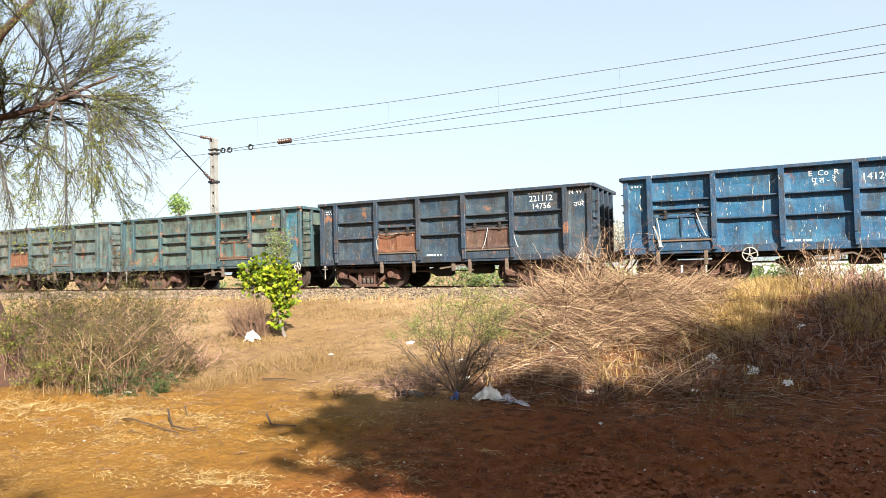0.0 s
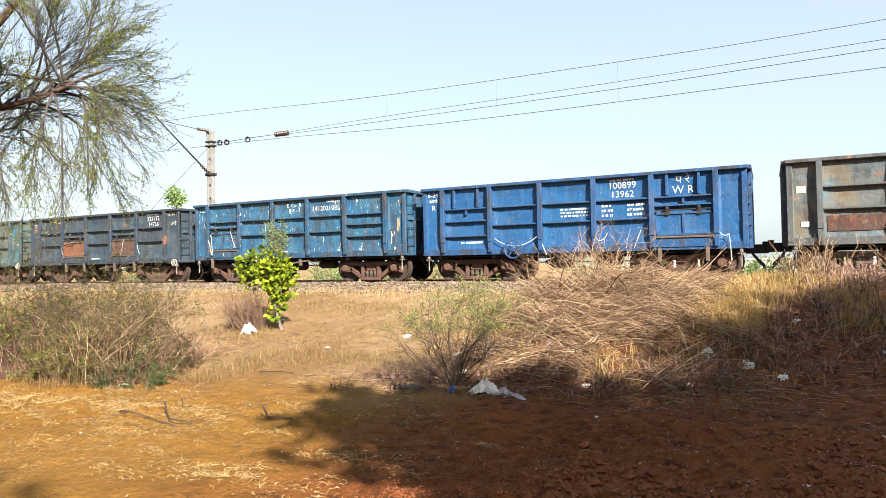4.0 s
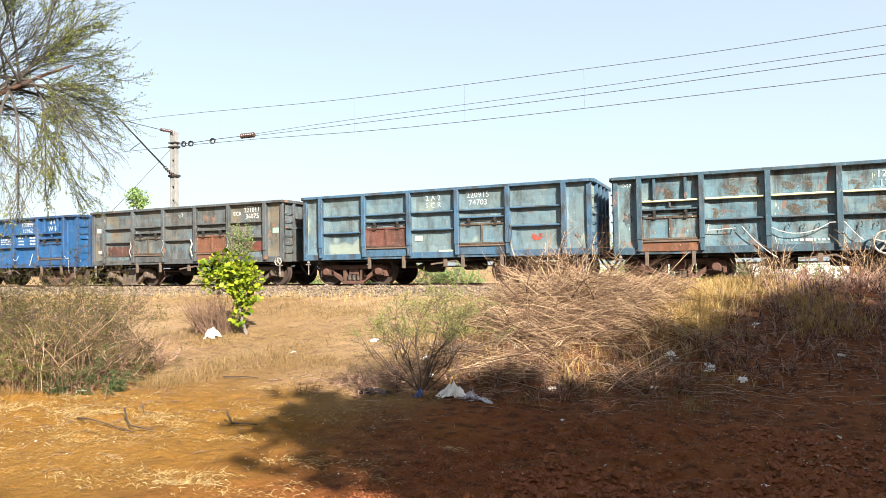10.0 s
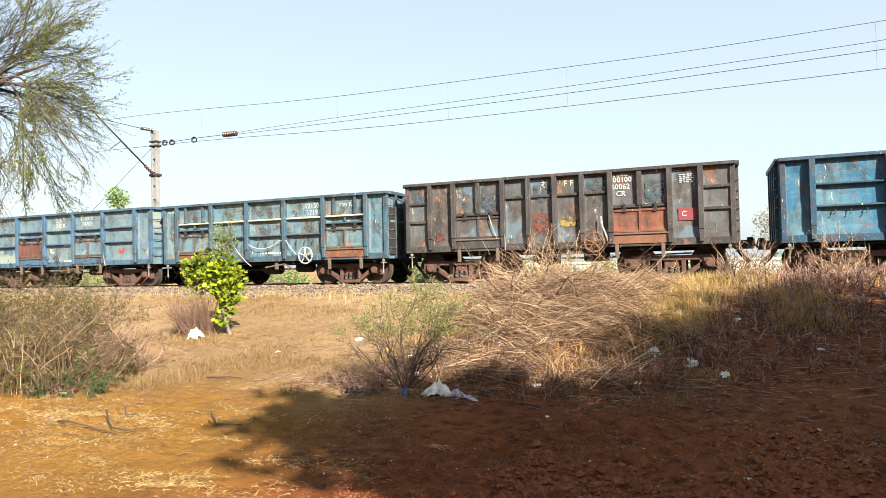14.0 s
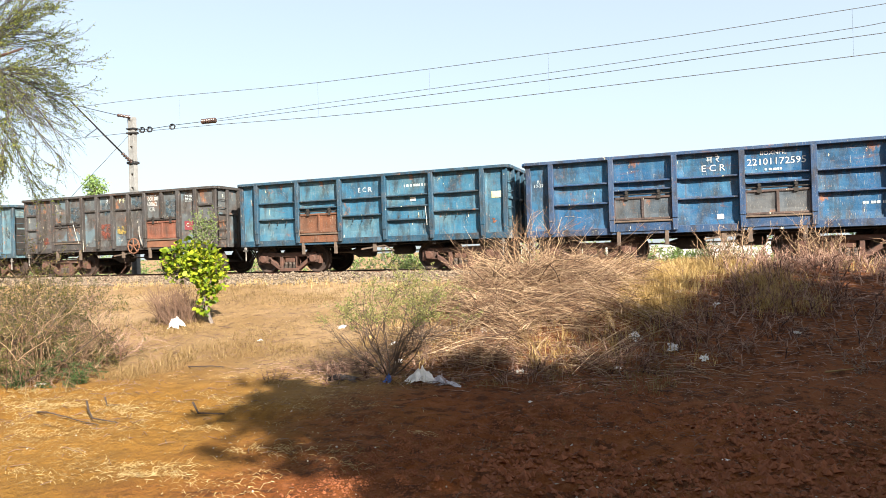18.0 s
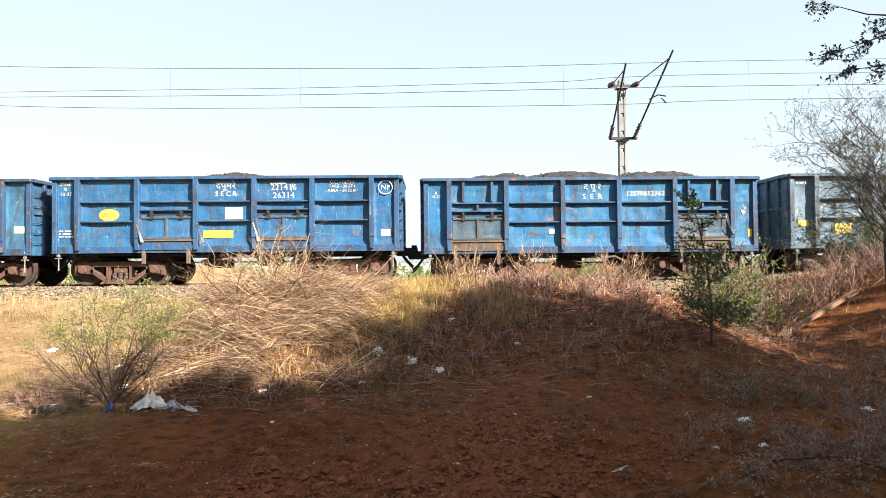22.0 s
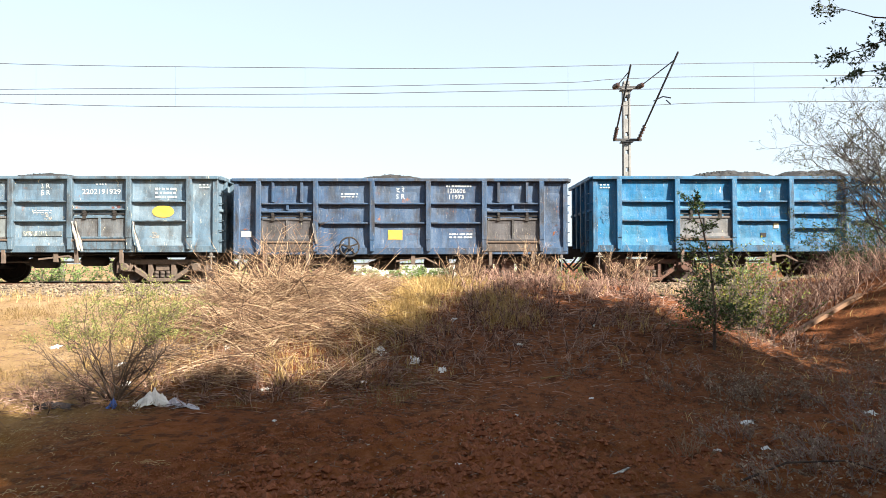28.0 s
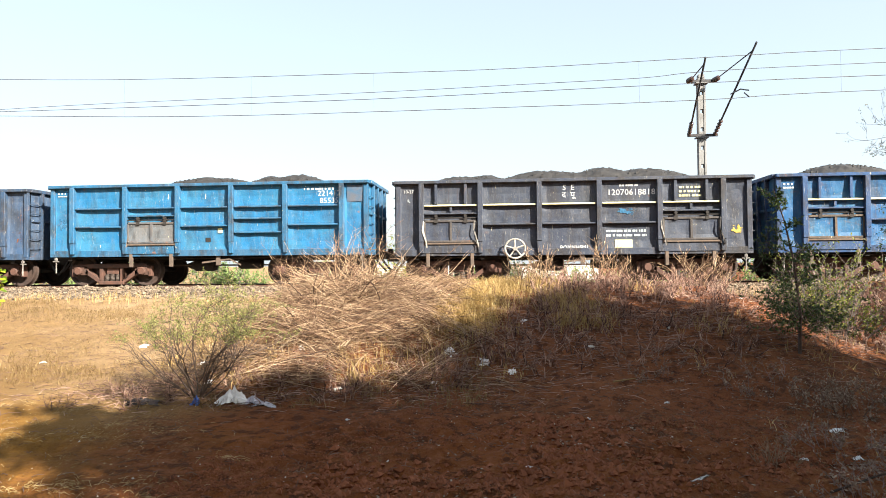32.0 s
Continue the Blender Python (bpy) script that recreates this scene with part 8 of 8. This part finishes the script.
# ---- rubbish, plank and sticks ----
def crumple(name, x, y, sx, sy, h, mat, label, seed, turn=0.0):
    """A crumpled sheet lying on the ground."""
    r = random.Random(seed)
    m = Mesher()
    n = 15
    c, s = math.cos(turn), math.sin(turn)
    for j in range(n + 1):
        for i in range(n + 1):
            u, v = i / n - 0.5, j / n - 0.5
            wob = 0.8 + 0.7 * noise.noise((u * 5 + seed, v * 5, 1.0))
            px, py = u * sx * wob, v * sy * wob
            gx, gy = x + c * px - s * py, y + s * px + c * py
            rim = max(0.0, 1 - 3.2 * (u * u + v * v))
            z = h * rim * (0.45 + 1.0 * abs(noise.noise((u * 4.5 + seed * 2, v * 4.5, 3.0)))) + (0.02 + 0.1 * h * rim) * abs(noise.noise((u * 14, v * 14, seed)))
            m.v.append((gx - x, gy - y, z + ground_z(gx, gy) - ground_z(x, y) + 0.004))
    m.f = [(j * (n + 1) + i, j * (n + 1) + i + 1, (j + 1) * (n + 1) + i + 1, (j + 1) * (n + 1) + i) for j in range(n) for i in range(n)]
    ob = thing(name, m.mesh(name, mat), label, "litter", "litter")
    ob.location = (x, y, ground_z(x, y))
    return ob


crumple("plastic_bag", -10.38, 11.05, 0.36, 0.3, 0.3, PLASTIC, "crumpled white plastic bag under a bush", 1)
crumple("plastic_sheet", -3.33, 7.8, 0.42, 0.26, 0.2, PLASTIC, "torn white plastic sheet on bare earth", 2, 0.3)
crumple("plastic_sheet", -3.08, 7.82, 0.2, 0.16, 0.1, PLASTIC_GREY, "scrap of grey plastic by the white sheet", 3)
crumple("plastic_sheet", -2.88, 7.68, 0.32, 0.14, 0.06, PLASTIC_GREY, "flat mauve-grey plastic scrap", 4, -0.3)
crumple("blue_wrapper", -3.76, 7.72, 0.11, 0.14, 0.12, PLASTIC_BLUE, "crushed blue wrapper on the earth", 5)
crumple("dark_rag", -4.45, 7.74, 0.5, 0.2, 0.07, RAG, "flat black rag on the earth", 6)
for n, (x, y, s) in enumerate(((-2.1, 8.2, 0.13), (0.11, 8.75, 0.15), (-0.26, 8.95, 0.2), (-0.74, 9.2, 0.22), (1.22, 9.27, 0.1), (-3.93, 8.45, 0.12), (-4.4, 9.25, 0.12), (-6.47, 11.3, 0.22), (-7.6, 10.2, 0.13), (-0.2, 10.3, 0.14), (0.3, 9.9, 0.1), (2.52, 5.81, 0.1), (1.5, 5.22, 0.14), (3.3, 6.9, 0.16), (3.0, 5.9, 0.1), (0.2, 5.4, 0.06), (-1.0, 5.6, 0.05), (-1.7, 7.0, 0.05), (0.9, 7.2, 0.05), (4.9, 7.3, 0.18), (5.5, 8.2, 0.1), (-2.9, 9.2, 0.1), (1.9, 7.9, 0.06), (-0.9, 8.4, 0.1), (2.4, 9.8, 0.07), (-1.7, 4.0, 0.1), (-8.6, 6.55, 0.22), (-1.3, 10.6, 0.1), (3.9, 11.2, 0.08))):
    crumple("litter_scrap", x, y, s, s * 0.7, s * 0.16, PLASTIC if n % 4 else PAPER, "small scrap of white rubbish on the ground", 40 + n, n * 0.7)


DEAD_WOOD = plain("rotten_wood", (0.04, 0.026, 0.02), (0.065, 0.045, 0.034), 7, 0.95, 0.5)


def stick(points, radius, label, mat=DEAD_WOOD, name="dead_branch"):
    pts = [Vector((x, y, ground_z(x, y) + dz)) for x, y, dz in points]
    m = Mesher().tube(pts, taper(radius, radius * 0.5, len(pts)), 5)
    return thing(name, keep(m, pts[0]).mesh(name, mat), label, "branch"), pts[0]


for pts, rad, lab, mat in ((((-6.2, 5.25, 0.13), (-6.02, 5.12, 0.08), (-5.85, 5.02, 0.03), (-5.55, 5.05, 0.03)), 0.012, "short dark forked stick on the earth", DEAD_WOOD), (((-6.7, 5.05, 0.02), (-6.45, 4.97, 0.04), (-6.2, 5.0, 0.045), (-5.95, 4.94, 0.03), (-5.7, 4.96, 0.02)), 0.009, "dead branch lying on the earth", DEAD_WOOD),
                           (((-5.2, 5.75, 0.12), (-5.05, 5.66, 0.03), (-4.75, 5.72, 0.02)), 0.014, "dark stick lying on the earth", DEAD_WOOD), (((1.36, 8.36, 0.03), (1.66, 8.46, 0.06)), 0.012, "pale peeled stick on the slope", STRAW), (((-7.3, 8.0, 0.03), (-6.9, 8.05, 0.03), (-6.7, 8.1, 0.02)), 0.012, "dead branch lying on the field", DEAD_WOOD),
                           (((-8.7, 6.3, 0.03), (-8.3, 6.75, 0.35), (-7.95, 7.1, 0.75)), 0.012, "dead branch leaning out of a bush", DEAD_WOOD), (((-6.35, 5.62, 0.1), (-6.3, 5.6, 0.03), (-6.15, 5.64, 0.03)), 0.01, "stub of dark root standing in the earth", DEAD_WOOD), (((2.3, 4.9, 0.02), (2.7, 5.0, 0.12), (3.2, 5.05, 0.1), (3.6, 4.95, 0.02)), 0.01, "bowed dead twig on the earth", DEAD_WOOD)):
    ob, at = stick(pts, rad, lab, mat)
    ob.location = at

pa, pb = Vector((6.65, 12.0, 0)), Vector((8.45, 12.85, 0))
pa.z, pb.z = ground_z(pa.x, pa.y) + 0.05, ground_z(pb.x, pb.y) + 0.08
plank_me = bevelled(Mesher().box(0, (pb - pa).length, -0.055, 0.055, -0.04, 0.04).mesh("timber_beam", TIMBER), 0.01)
plank = thing("timber_beam", plank_me, "weathered squared timber lying up the bank", "timber")
plank.matrix_world = Matrix.Translation(pa) @ (pb - pa).to_track_quat("X", "Z").to_matrix().to_4x4()


# ---- what moves: the train rolls by, its wheels turn ----
# metres run at every second second
RUN = (0.0, 8.48, 17.03, 25.51, 33.79, 42.04, 50.26, 58.56, 66.94, 75.3, 83.96, 92.52, 101.54, 110.63, 119.79, 129.05, 138.6)
SLACK = {0: 0.19, 2: 0.05, 3: 0.06, 4: 0.14, 5: -0.19, 7: -0.29, 8: -0.23, 9: -0.1, 10: 0.1, 11: 0.06, 12: -0.06, 13: 0.17, 14: 0.35, 15: 0.35}


def run_at(t):
    """Metres run at t seconds, smooth through RUN."""
    i = min(len(RUN) - 2, int(t / 2))
    u = t / 2 - i
    p = [RUN[j] if 0 <= j < len(RUN) else (RUN[0] - 8.4 if j < 0 else RUN[-1] + 9.6) for j in (i - 1, i, i + 1, i + 2)]
    m0, m1 = (p[2] - p[0]) / 2, (p[3] - p[1]) / 2
    return (2 * u**3 - 3 * u**2 + 1) * p[1] + (u**3 - 2 * u**2 + u) * m0 + (3 * u**2 - 2 * u**3) * p[2] + (u**3 - u**2) * m1


def motions():
    for n, wagon in TRAIN.items():
        rows = [(t, pose(-4.03 + n * 10.713 + SLACK.get(n, 0) - run_at(t), TY, 0)) for t in range(33)]
        walk(wagon, rows)
        if n in LOADS:
            walk(LOADS[n], rows)
    turns = []
    for i in range(257):
        t = i / 8
        turns.append((t, -math.degrees(run_at(t) / 0.5)))
    for wheel in WHEELS:
        at = wheel.location.copy()
        walk(wheel, [(t, pose(*at, 0, a, 0)) for t, a in turns])


motions()
